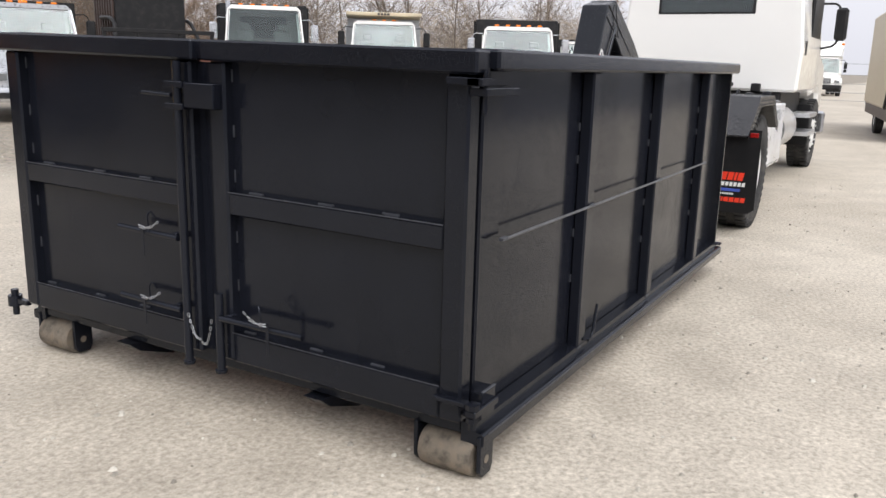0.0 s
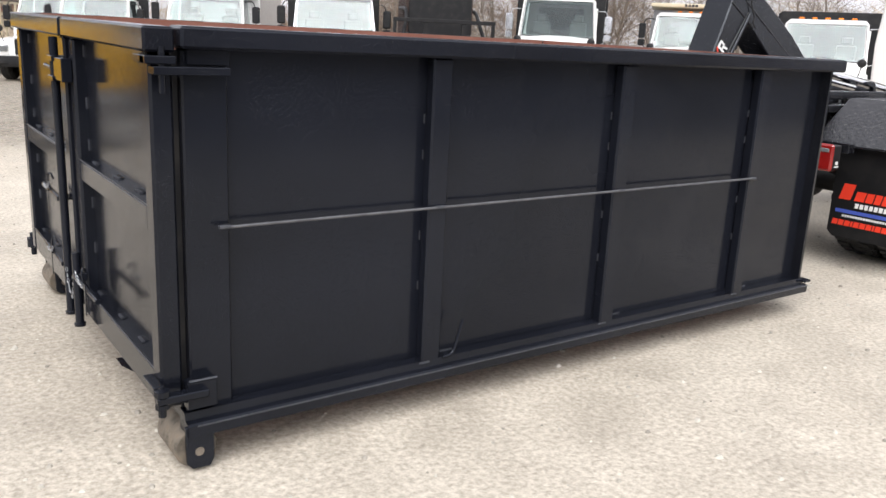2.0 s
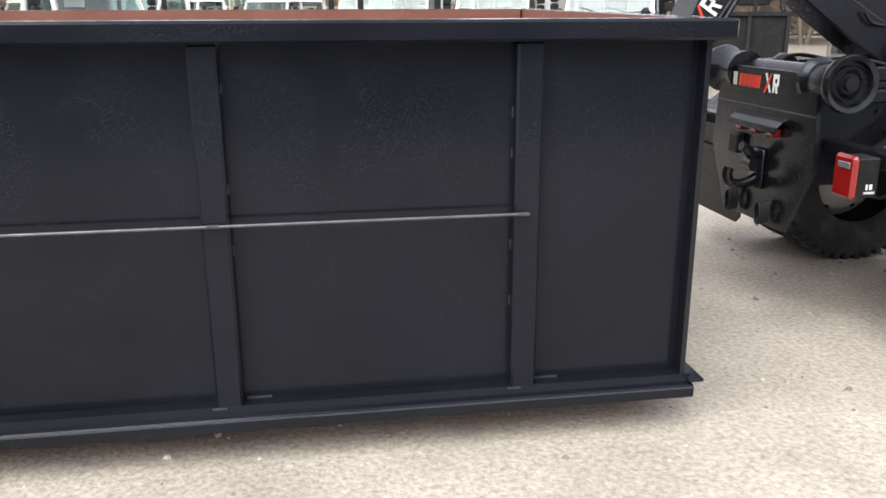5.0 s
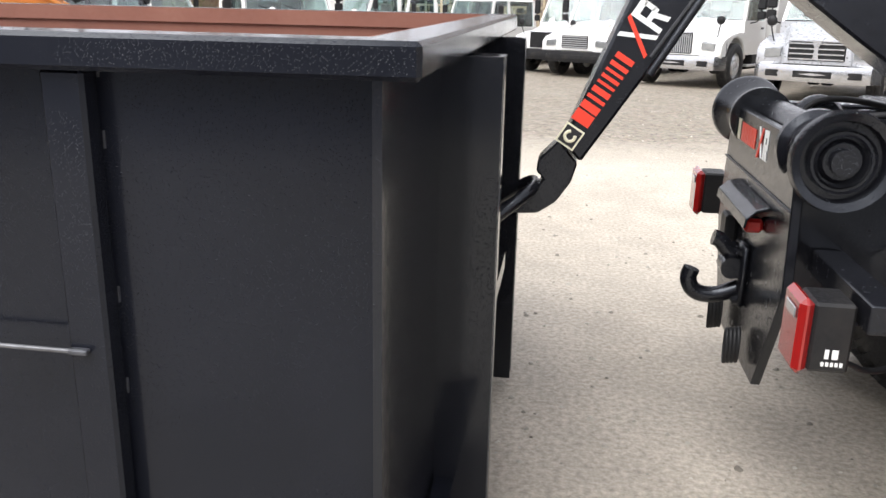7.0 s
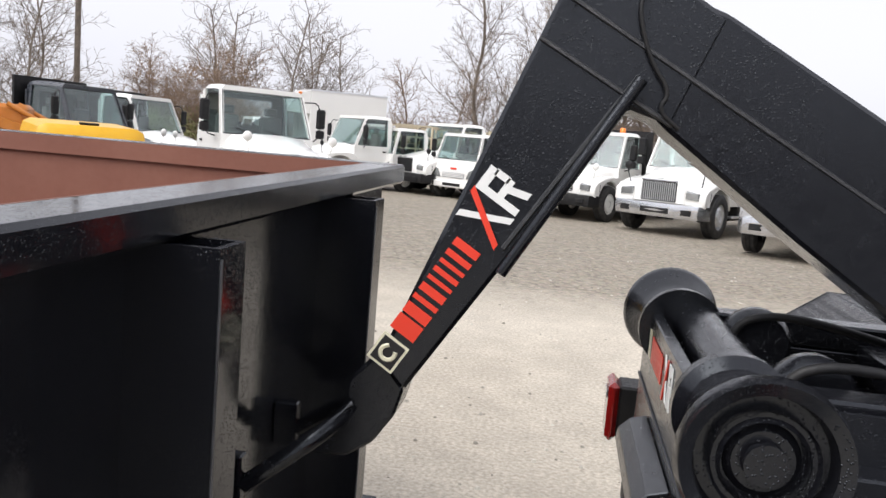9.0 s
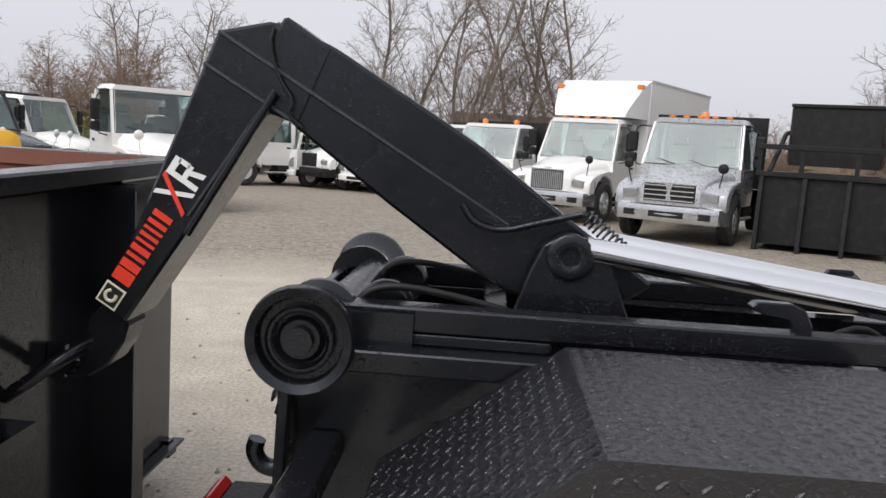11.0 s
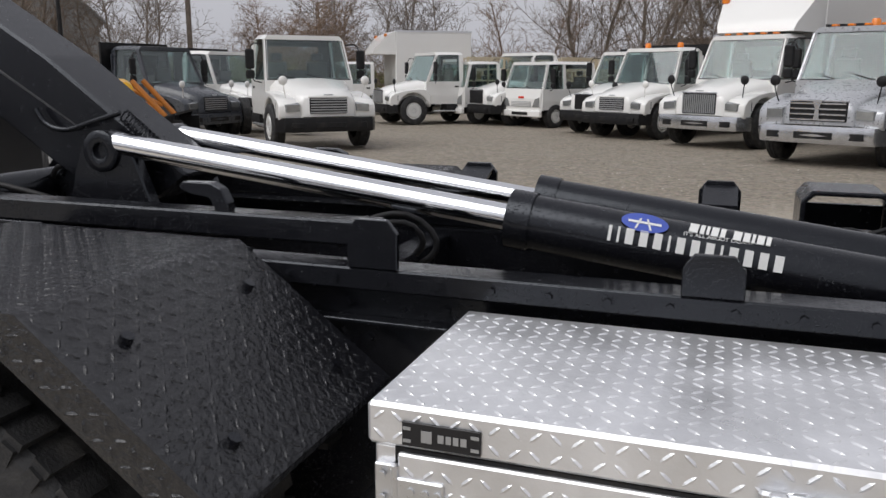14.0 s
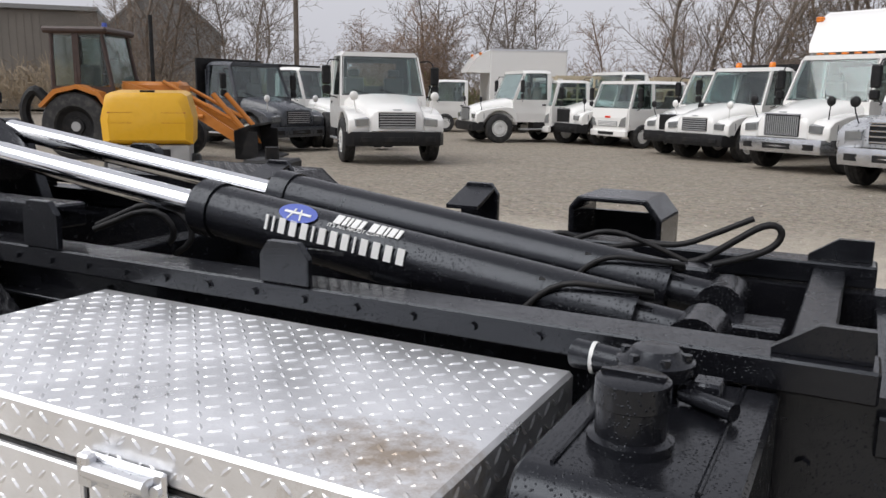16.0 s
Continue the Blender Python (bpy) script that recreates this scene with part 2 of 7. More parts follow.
M_WHITE = paint("white_truck_paint", (0.83, 0.82, 0.79), 0.22, 0.02, scale=0.8, coat=0.5)
M_SILVER = paint("silver_truck_paint", (0.5, 0.51, 0.53), 0.3, 0.05, 0.5, scale=1.2, coat=0.4)
M_GREY = paint("dark_grey_truck_paint", (0.045, 0.05, 0.06), 0.3, 0.08, scale=1.2, coat=0.4)
M_BLACKP = paint("black_plastic", (0.01, 0.01, 0.011), 0.5, 0.2, dirt=0.08, spec=0.3)
M_DARK = paint("dark_chassis", (0.01, 0.01, 0.011), 0.55, 0.3, bump=0.3, dirt=0.12, spec=0.3)
M_GREYPL = paint("grey_grille", (0.42, 0.425, 0.43), 0.35, 0.1, 0.4)
M_BUMPER_CH = paint("chrome_bumper", (0.62, 0.63, 0.65), 0.2, 0.08, 0.9)
M_RED = paint("red_decal", (0.72, 0.045, 0.02), 0.4, 0.05)
M_BLUE = paint("blue_decal", (0.06, 0.1, 0.42), 0.4, 0.05)
M_DECALW = paint("white_decal", (0.75, 0.75, 0.73), 0.4, 0.05)
M_CREAM = paint("cream_decal", (0.72, 0.69, 0.52), 0.4, 0.05)
M_DECALB = paint("black_decal", (0.012, 0.012, 0.014), 0.4, 0.05)
M_LENS = paint("red_light_lens", (0.24, 0.01, 0.009), 0.1, 0.2, coat=0.5)
M_AMBER = paint("amber_light_lens", (0.75, 0.2, 0.01), 0.2, 0.08, coat=0.5)
M_CLEAR = paint("clear_lamp_lens", (0.3, 0.31, 0.31), 0.12, 0.2, 0.5, coat=0.8)
M_FLAP = paint("black_rubber_flap", (0.008, 0.008, 0.009), 0.45, 0.2, dirt=0.05, spec=0.3)
M_YELLOW = paint("yellow_plant_paint", (0.72, 0.39, 0.012), 0.35, 0.08, dirt=0.2)
M_ORANGE = paint("orange_plant_paint", (0.5, 0.17, 0.02), 0.4, 0.12, dirt=0.25)
M_BROWN = paint("brown_cab_frame", (0.05, 0.03, 0.024), 0.5, 0.2)
M_GLASS = glass_mat("windscreen_glass", (0.62, 0.76, 0.75))
M_INTER = paint("cab_interior", (0.12, 0.118, 0.112), 0.8, 0.2)
M_BARK = paint("bare_bark", (0.2, 0.165, 0.135), 0.9, 0.3, bump=0.6, scale=4)
M_BARKR = paint("budding_bark", (0.24, 0.17, 0.125), 0.9, 0.3, bump=0.4, scale=4)
M_BUD = paint("russet_buds", (0.3, 0.185, 0.1), 0.8, 0.35, scale=1.5)
M_SHRUB = paint("spring_shrub_leaves", (0.2, 0.2, 0.085), 0.8, 0.5, scale=0.8)
M_SCRUB = paint("brown_scrub", (0.33, 0.265, 0.185), 0.9, 0.35, scale=0.9)
M_ROD = paint("dull_steel_rod", (0.13, 0.132, 0.14), 0.4, 0.25, 0.5, scale=20)
M_SAPLING = paint("pale_sapling_twigs", (0.4, 0.335, 0.26), 0.9, 0.3, scale=0.9)
M_METALSHEET = paint("grey_metal_cladding", (0.25, 0.25, 0.245), 0.55, 0.08, scale=0.4)
M_WING = paint("brown_grey_cladding", (0.2, 0.18, 0.155), 0.6, 0.1, scale=0.4)
M_ROOFG = paint("grey_roofing", (0.26, 0.27, 0.27), 0.6, 0.1)
M_WOODP = paint("weathered_pole_wood", (0.16, 0.13, 0.105), 0.9, 0.25)
M_STEELW = paint("galvanised_wire", (0.35, 0.36, 0.37), 0.45, 0.15, 0.7)
M_PALLET = paint("blue_pallet_paint", (0.02, 0.13, 0.42), 0.6, 0.2)
M_BRICK = paint("red_brown_brick", (0.24, 0.11, 0.08), 0.8, 0.2)
M_TAN = paint("tan_trailer_paint", (0.55, 0.47, 0.33), 0.4, 0.06)
M_GROUND = ground_mat()


# ---- geometry helpers ----
def bx(bm, x0, x1, y0, y1, z0, z1, bevel=0.0, m=None):
    ret = bmesh.ops.create_cube(bm, size=1.0)
    vs = ret["verts"]
    mat = Matrix.Translation(((x0 + x1) / 2, (y0 + y1) / 2, (z0 + z1) / 2)) @ Matrix.Diagonal((abs(x1 - x0), abs(y1 - y0), abs(z1 - z0), 1))
    bmesh.ops.transform(bm, matrix=(m @ mat) if m else mat, verts=vs)
    if bevel:
        es = list({e for v in vs for e in v.link_edges})
        bmesh.ops.bevel(bm, geom=es, offset=bevel, segments=1, affect='EDGES', clamp_overlap=True)


def box(x0, x1, y0, y1, z0, z1, bevel=0.0):
    bm = bmesh.new()
    bx(bm, x0, x1, y0, y1, z0, z1, bevel)
    return bm


def rod(bm, p0, p1, r, seg=10, r2=None, caps=True):
    p0, p1 = Vector(p0), Vector(p1)
    d = p1 - p0
    m = Matrix.Translation((p0 + p1) / 2) @ d.to_track_quat('Z', 'Y').to_matrix().to_4x4()
    bmesh.ops.create_cone(bm, cap_ends=caps, segments=seg, radius1=r, radius2=r if r2 is None else r2, depth=d.length, matrix=m)


def rods(segs, r, seg=8):
    bm = bmesh.new()
    for a, b in segs:
        rod(bm, a, b, r, seg)
    return bm


def tube(bm, pts, r, seg=7):
    """A bent round bar through the points, smoothed once."""
    p = [Vector(q) for q in pts]
    for _ in range(2):
        q = [p[0]]
        for a, b in zip(p, p[1:]):
            q += [a.lerp(b, 0.25), a.lerp(b, 0.75)]
        p = q + [p[-1]]
    rings = []
    for i, c in enumerate(p):
        d = (p[min(i + 1, len(p) - 1)] - p[max(i - 1, 0)]).normalized()
        u = d.orthogonal().normalized() if i == 0 else (u - d * u.dot(d)).normalized()
        w = d.cross(u)
        rings.append([bm.verts.new(c + r * (math.cos(2 * math.pi * k / seg) * u + math.sin(2 * math.pi * k / seg) * w)) for k in range(seg)])
    for a, b in zip(rings, rings[1:]):
        for k in range(seg):
            bm.faces.new((a[k], a[(k + 1) % seg], b[(k + 1) % seg], b[k]))
    bm.faces.new(rings[0][::-1])
    bm.faces.new(rings[-1])


def prism(bm, pts, axis, a, b, bevel=0.0):
    """A polygon drawn in the plane across an axis, thick from a to b. pts: the two other coordinates in order."""
    def put(p, v):
        return {"x": (v, p[0], p[1]), "y": (p[0], v, p[1]), "z": (p[0], p[1], v)}[axis]
    lo = [bm.verts.new(put(p, a)) for p in pts]
    hi = [bm.verts.new(put(p, b)) for p in pts]
    n = len(pts)
    fs = [bm.faces.new(lo[::-1]), bm.faces.new(hi)]
    for i in range(n):
        fs.append(bm.faces.new((lo[i], lo[(i + 1) % n], hi[(i + 1) % n], hi[i])))
    bmesh.ops.recalc_face_normals(bm, faces=fs)
    if bevel:
        es = list({e for f in fs for e in f.edges})
        bmesh.ops.bevel(bm, geom=es, offset=bevel, segments=1, affect='EDGES', clamp_overlap=True)


def pris(pts, axis, a, b, bevel=0.0):
    bm = bmesh.new()
    prism(bm, pts, axis, a, b, bevel)
    return bm


def lathe(bm, prof, centre, axis, seg=28):
    """Turns a profile of (along, radius) round an axis through the centre."""
    c = Vector(centre)
    ax = {"x": Vector((1, 0, 0)), "y": Vector((0, 1, 0)), "z": Vector((0, 0, 1))}[axis]
    u = ax.orthogonal().normalized()
    w = ax.cross(u)
    rings = []
    for s, r in prof:
        rings.append([bm.verts.new(c + ax * s + max(r, 1e-4) * (math.cos(2 * math.pi * k / seg) * u + math.sin(2 * math.pi * k / seg) * w)) for k in range(seg)])
    fs = []
    for a, b in zip(rings, rings[1:]):
        for k in range(seg):
            fs.append(bm.faces.new((a[k], a[(k + 1) % seg], b[(k + 1) % seg], b[k])))
    bmesh.ops.recalc_face_normals(bm, faces=fs)


def lat(prof, centre, axis, seg=28):
    bm = bmesh.new()
    lathe(bm, prof, centre, axis, seg)
    return bm


UNIT = [1.17]     # metres to one unit of the plan; the far things are drawn in metres


def thing(name, at, label, category, group="", kind=""):
    e = new(name)
    e.location = Vector(at) * UNIT[0]
    e.empty_display_size = 0.2
    return tagged(e, label, category, group, kind)


def root_of(ob):
    while ob.parent:
        ob = ob.parent
    return ob


def link_mesh(name, bm, material, smooth=None):
    me = bpy.data.meshes.new(name)
    bm.to_mesh(me)
    bm.free()
    me.materials.append(material)
    if smooth is not None:
        me.shade_smooth()
        if smooth < 180:
            me.set_sharp_from_angle(angle=radians(smooth))
    return new(name, me)


def part(name, bm, material, parent, label="", smooth=None):
    """One mesh of its own under a thing or a part; the coordinates are those in which the thing is built."""
    o = root_of(parent).location
    bmesh.ops.scale(bm, vec=(UNIT[0],) * 3, verts=bm.verts)
    bmesh.ops.translate(bm, vec=-o, verts=bm.verts)
    ob = link_mesh(name, bm, material, smooth)
    ob.parent = parent
    if label:
        ob["label"] = label
    return ob


def single(name, bm, material, label, category, group="", kind="", at=None, smooth=None):
    """A thing that is one mesh, with its origin at the given place."""
    bmesh.ops.scale(bm, vec=(UNIT[0],) * 3, verts=bm.verts)
    if at is not None:
        at = Vector(at) * UNIT[0]
        bmesh.ops.translate(bm, vec=-at, verts=bm.verts)
    ob = link_mesh(name, bm, material, smooth)
    if at is not None:
        ob.location = at
    return tagged(ob, label, category, group, kind)


def box_uv(ob, size=1.0):
    """Lays a square metre grid on every face, by the way the face looks."""
    me = ob.data
    uv = me.uv_layers.new(name="metres")
    for p in me.polygons:
        n = p.normal
        k = max(range(3), key=lambda i: abs(n[i]))
        t = Vector((1, 0, 0)) if k != 0 else Vector((0, 1, 0))
        t = (t - n * t.dot(n)).normalized()
        s = n.cross(t)
        for li in p.loop_indices:
            co = me.vertices[me.loops[li].vertex_index].co
            uv.data[li].uv = (co.dot(t) * size, co.dot(s) * size)


def tread_bars(parent, material, origin, u, v, width, depth, label="raised tread bars", step=0.029):
    """Raised lens-shaped bars in a crossed pattern over a rectangle, joined into one mesh."""
    o, u, v = Vector(origin), Vector(u).normalized(), Vector(v).normalized()
    n = u.cross(v).normalized()
    verts, faces = [], []
    half, thin, tall = step * 0.44, step * 0.13, 0.0022
    for i in range(int(width / step)):
        for j in range(int(depth / step)):
            c = o + u * (i + 0.5) * step + v * (j + 0.5) * step
            s = 1 if (i + j) % 2 else -1
            a = (u + v * s * 0.9).normalized()
            b = n.cross(a)
            k = len(verts)
            for p, q, h in ((-1, 0, 0), (-0.45, 1, 0), (0.45, 1, 0), (1, 0, 0), (0.45, -1, 0), (-0.45, -1, 0), (-0.5, 0, 1), (0.5, 0, 1)):
                verts.append(c + a * half * p + b * thin * q + n * (tall * h - 0.0002))
            faces += [(k, k + 6, k + 1), (k + 1, k + 6, k + 7, k + 2), (k + 2, k + 7, k + 3), (k + 3, k + 7, k + 4), (k + 4, k + 7, k + 6, k + 5), (k + 5, k + 6, k)]
    base = root_of(parent).location
    me = bpy.data.meshes.new("tread_bar")
    me.from_pydata([tuple(p * UNIT[0] - base) for p in verts], [], [f[::-1] for f in faces])
    me.materials.append(material)
    ob = new("tread_bar", me)
    ob.parent = parent
    return tagged(ob, label, kind="stuff")


def bars(rows, origin, u, v, lift):
    """Plain bars in the place of letters. rows: (start, height above the origin, letter height, widths, gap, lean)."""
    bm = bmesh.new()
    o, u, v = Vector(origin), Vector(u).normalized(), Vector(v).normalized()
    n = u.cross(v)
    for s, h, tall, widths, gap, lean in rows:
        for w in widths:
            if w > 0:
                q = [(s, h), (s + w, h), (s + w + lean * tall, h + tall), (s + lean * tall, h + tall)]
                lo = [bm.verts.new(o + u * a + v * b + n * lift * 0.2) for a, b in q]
                hi = [bm.verts.new(o + u * a + v * b + n * lift) for a, b in q]
                bm.faces.new(hi)
                for i in range(4):
                    bm.faces.new((lo[i], lo[(i + 1) % 4], hi[(i + 1) % 4], hi[i]))
            s += abs(w) + gap
    return bm

# ---- ground ----
def yard_z(y):
    """The yard falls gently away beyond the truck."""
    return -0.15 * min(max((y - 11.0) / 12.0, 0.0), 1.0)


def build_ground():
    bm = bmesh.new()
    n, near, far = 64, 30.0, 900.0
    flat = 9.0
    coords = [-far, -300, -120, -60] + [-near + 2 * near * i / n for i in range(n + 1)] + [60, 120, 300, far]
    grid = [[bm.verts.new((x + 4, y + 6, yard_z((y + 6) * UNIT[0]) / UNIT[0] + 0.02 * (noise.noise(Vector((x * 0.23, y * 0.23, 0))) if abs(x) < 31 and abs(y) < 31 and math.hypot(x, y + 4) > flat else 0))) for x in coords] for y in coords]
    for r0, r1 in zip(grid, grid[1:]):
        for i in range(len(coords) - 1):
            bm.faces.new((r0[i], r0[i + 1], r1[i + 1], r1[i]))
    single("ground", bm, M_GROUND, "pale packed limestone gravel yard with damp patches", "ground", kind="structure", smooth=180)


build_ground()


def pebbles():
    rnd = random.Random(5)
    verts, faces = [], []
    for _ in range(5200):
        if rnd.random() < 0.6:
            x, y = rnd.uniform(-3.5, 9), rnd.uniform(-3.2, 4.0)
        else:
            x, y = rnd.uniform(-6, 14), rnd.uniform(3.0, 13)
        r = rnd.choice((0.004, 0.005, 0.006, 0.008, 0.011)) * rnd.uniform(0.7, 1.3)
        k = len(verts)
        a = rnd.uniform(0, 6.28)
        for i in range(5):
            t = a + i * 1.2566
            verts.append((x + r * 1.2 * math.cos(t) * rnd.uniform(0.7, 1.2), y + r * math.sin(t) * rnd.uniform(0.7, 1.2), 0.0))
        for i in range(5):
            t = a + 0.4 + i * 1.2566
            verts.append((x + r * 0.6 * math.cos(t), y + r * 0.6 * math.sin(t), r * rnd.uniform(0.5, 1.0)))
        faces += [(k + i, k + (i + 1) % 5, k + 5 + (i + 1) % 5, k + 5 + i) for i in range(5)]
        faces.append((k + 5, k + 6, k + 7, k + 8, k + 9))
    me = bpy.data.meshes.new("loose_pebbles")
    me.from_pydata([tuple(c * UNIT[0] for c in v) for v in verts], [], faces)
    m, ns, ls, b = mat_base("pebble_stone")
    g = ns.new("ShaderNodeNewGeometry")
    r = ramp(ns, ls, g.outputs["Random Per Island"], 0.0, 1.0, (0.2, 0.18, 0.15, 1), (0.6, 0.57, 0.5, 1))
    ls.new(r.outputs[0], b.inputs["Base Color"])
    b.inputs["Roughness"].default_value = 0.85
    me.materials.append(m)
    tagged(new("loose_pebbles", me), "small loose grey and buff stones lying on the yard", "gravel", kind="stuff")


pebbles()

# ---- roll-off bin ----
BW, BX0, BX1 = 2.16, -0.083, 3.106          # width, rear and front of the body
BIN = thing("roll_off_bin", (1.5, 1.08, 0), "glossy black steel roll-off bin, red oxide inside, hooked to a truck", "waste container")


def build_bin():
    for name, y0, y1, s in (("side_wall", 0.05, 0.066, -1), ("side_wall", BW - 0.066, BW - 0.05, 1)):
        part(name, box(BX0, BX1 - 0.0165, y0, y1, 0.14, 1.24), M_BIN, BIN)
        a = y1 + 0.0015 if s < 0 else y0 - 0.0015
        b = y1 + 0.006 if s < 0 else y0 - 0.006
        part("inner_lining", box(BX0 + 0.01, BX1 - 0.02, min(a, b), max(a, b), 0.17, 1.289), M_RUST, BIN, "red oxide primed inner face")
    part("floor_plate", box(BX0 + 0.003, BX1 - 0.0165, 0.07, BW - 0.07, 0.14, 0.168), M_RUST, BIN, "red oxide primed floor")
    part("front_wall", box(BX1 - 0.016, BX1, 0.0, BW, 0.12, 1.25), M_BINWET, BIN)
    part("inner_lining", box(BX1 - 0.026, BX1 - 0.018, 0.075, BW - 0.075, 0.17, 1.289), M_RUST, BIN, "red oxide primed inner face")
    # upright stiffeners on both sides
    for x0 in (0.735, 1.63, 2.53):
        for y0, y1 in ((0.0, 0.049), (BW - 0.049, BW)):
            part("stiffener", box(x0, x0 + 0.078, y0, y1, 0.168, 1.236, 0.007), M_BIN, BIN)
    for y0, y1 in ((0.022, 0.049), (BW - 0.049, BW - 0.022)):
        part("corner_plate", box(BX0, 0.047, y0, y1, 0.16, 1.236, 0.006), M_BIN, BIN)
    # rails
    part("top_rail", box(BX0 - 0.014, 3.172, -0.03, 0.083, 1.236, 1.296, 0.008), M_BIN, BIN)
    part("top_rail", box(BX0 - 0.014, 3.172, BW - 0.083, BW + 0.03, 1.236, 1.296, 0.008), M_BIN, BIN)
    part("front_rail", box(3.062, 3.1715, 0.06, BW - 0.06, 1.2365, 1.2955, 0.008), M_BINWET, BIN)
    for y0, y1, s in ((-0.034, 0.049, -1), (BW - 0.049, BW + 0.034, 1)):
        e = y0 if s < 0 else y1
        bm = bmesh.new()
        prism(bm, [(e, 0.118), (e, 0.152), (e - s * 0.008, 0.158), (e - s * 0.03, 0.16), (e - s * 0.034, 0.184), (e - s * 0.08, 0.186), (e - s * 0.08, 0.118)], "x", BX0 - 0.028, 3.126)
        part("bottom_rail", bm, M_BIN, BIN)
    part("rail_edge", box(BX0, 3.123, -0.0365, -0.0335, 0.149, 0.1535), M_WELD, BIN, "thin lighter strip along the rail edge")
    part("front_lip", box(3.11, 3.16, -0.03, BW + 0.03, 0.166, 0.178, 0.002), M_BIN, BIN)
    part("bottom_cross_rail", box(BX1 - 0.05, BX1 + 0.004, 0.05, BW - 0.05, 0.115, 0.165, 0.004), M_BIN, BIN)
    part("rear_sill", box(-0.104, BX0 - 0.004, 0.05, BW - 0.05, 0.14, 0.205, 0.004), M_BIN, BIN)
    for y0 in (0.56, 1.52):
        bm = bmesh.new()
        prism(bm, [(-0.15, 0.138), (3.12, 0.138), (3.12, 0.0), (3.0, 0.0), (0.06, 0.045), (-0.1, 0.1)], "y", y0, y0 + 0.08)
        part("skid_beam", bm, M_BIN, BIN)
    # latch rod along the side with its rests
    part("side_rod", rods([((0.012, -0.011, 0.741), (2.565, -0.011, 0.743))], 0.0048, 8), M_ROD, BIN, "thin bare steel rod", smooth=60)
    for x in (0.02, 0.775, 1.665, 2.555):
        part("rod_tack", box(x - 0.018, x + 0.018, -0.016, 0.0, 0.737, 0.747, 0.002), M_WELD, BIN, "weld tack")
    # red oxide primer on the inner faces of the rails
    part("inner_lining", box(BX0 + 0.01, 3.05, 0.0835, 0.086, 1.238, 1.2945), M_RUST, BIN, "red oxide primed inner face")
    part("inner_lining", box(BX0 + 0.01, 3.05, BW - 0.086, BW - 0.0835, 1.238, 1.2945), M_RUST, BIN, "red oxide primed inner face")
    part("inner_lining", box(3.058, 3.0615, 0.09, BW - 0.09, 1.238, 1.2945), M_RUST, BIN, "red oxide primed inner face")
    bm = bmesh.new()
    for x0 in (0.735, 1.63, 2.53):
        for z in (0.44, 0.62, 0.9, 1.02):
            bx(bm, x0 - 0.003, x0 - 0.0005, 0.044, 0.049, z, z + 0.03)
            bx(bm, x0 + 0.0785, x0 + 0.081, 0.044, 0.049, z + 0.2, z + 0.23)
        bx(bm, x0 - 0.012, x0 + 0.03, -0.004, 0.001, 0.176, 0.182)
        bx(bm, x0 + 0.085, x0 + 0.16, 0.04, 0.049, 0.186, 0.19)
    tagged(part("weld_bead", bm, M_WELD, BIN), "rough bright weld beads", kind="stuff")
    bm = bmesh.new()
    tube(bm, [(0.815, -0.012, 0.19), (0.86, -0.012, 0.194), (0.875, -0.012, 0.24), (0.9, -0.01, 0.32)], 0.006)
    part("tarp_hook", bm, M_BIN, BIN, smooth=60)
    # front posts that guide the bin on the lift, hook shelf, hook bail
    for y0 in (0.6, 1.5):
        bm = bmesh.new()
        prism(bm, [(BX1, y0), (3.245, y0), (3.245, y0 + 0.09), (BX1, y0 + 0.09), (BX1, y0 + 0.08), (3.233, y0 + 0.08), (3.233, y0 + 0.012), (BX1, y0 + 0.012)], "z", 0.05, 1.235)
        part("front_post", bm, M_BINWET, BIN)
        part("post_edge", box(3.2455, 3.2475, y0 + 0.001, y0 + 0.007, 0.08, 1.22), M_WELD, BIN, "thin lighter strip along the post edge")
    part("post_tack", box(3.14, 3.165, 0.61, 0.64, 1.2365, 1.25, 0.004), M_WELD, BIN, "weld lump")
    bm = bmesh.new()
    prism(bm, [(BX1, 0.685), (3.245, 0.685), (3.245, 0.64), (3.238, 0.64), (3.238, 0.676), (BX1, 0.676)], "y", 0.692, 0.95)
    prism(bm, [(BX1, 0.675), (3.23, 0.675), (BX1, 0.52)], "y", 0.72, 0.735)
    part("hook_shelf", bm, M_BINWET, BIN)
    for y in (0.93, 1.24):
        part("bail_bracket", box(BX1, 3.16, y, y + 0.03, 0.7, 0.8, 0.004), M_BINWET, BIN)
    bm = bmesh.new()
    tube(bm, [(3.16, 0.945, 0.74), (3.2, 0.95, 0.77), (3.3, 1.0, 0.845), (3.315, 1.1, 0.85), (3.3, 1.2, 0.845), (3.2, 1.25, 0.77), (3.16, 1.255, 0.74)], 0.017, 10)
    part("hook_bail", bm, M_LIFT, BIN, "round steel lifting bail", smooth=60)
    # rear rollers
    for y0, y1 in ((0.0, 0.185), (1.94, 2.13)):
        r = part("rear_roller", lat([(y0, 0.0), (y0, 0.06), (y0 + 0.005, 0.064), (y1 - 0.005, 0.064), (y1, 0.06), (y1, 0.0)], (-0.078, 0, 0.066), "y", 28), M_ROLL, BIN, "worn rusty steel roller", smooth=40)
        part("axle", rods([((-0.078, y0 - 0.03, 0.066), (-0.078, y1 + 0.03, 0.066))], 0.014, 10), M_ROLL, BIN, smooth=60)
        for ya in (y0 - 0.028, y1 + 0.014):
            bm = bmesh.new()
            prism(bm, [(-0.118, 0.149), (-0.032, 0.149), (-0.032, 0.035), (-0.045, 0.01), (-0.098, 0.01), (-0.116, 0.03)], "y", ya, ya + 0.016, 0.003)
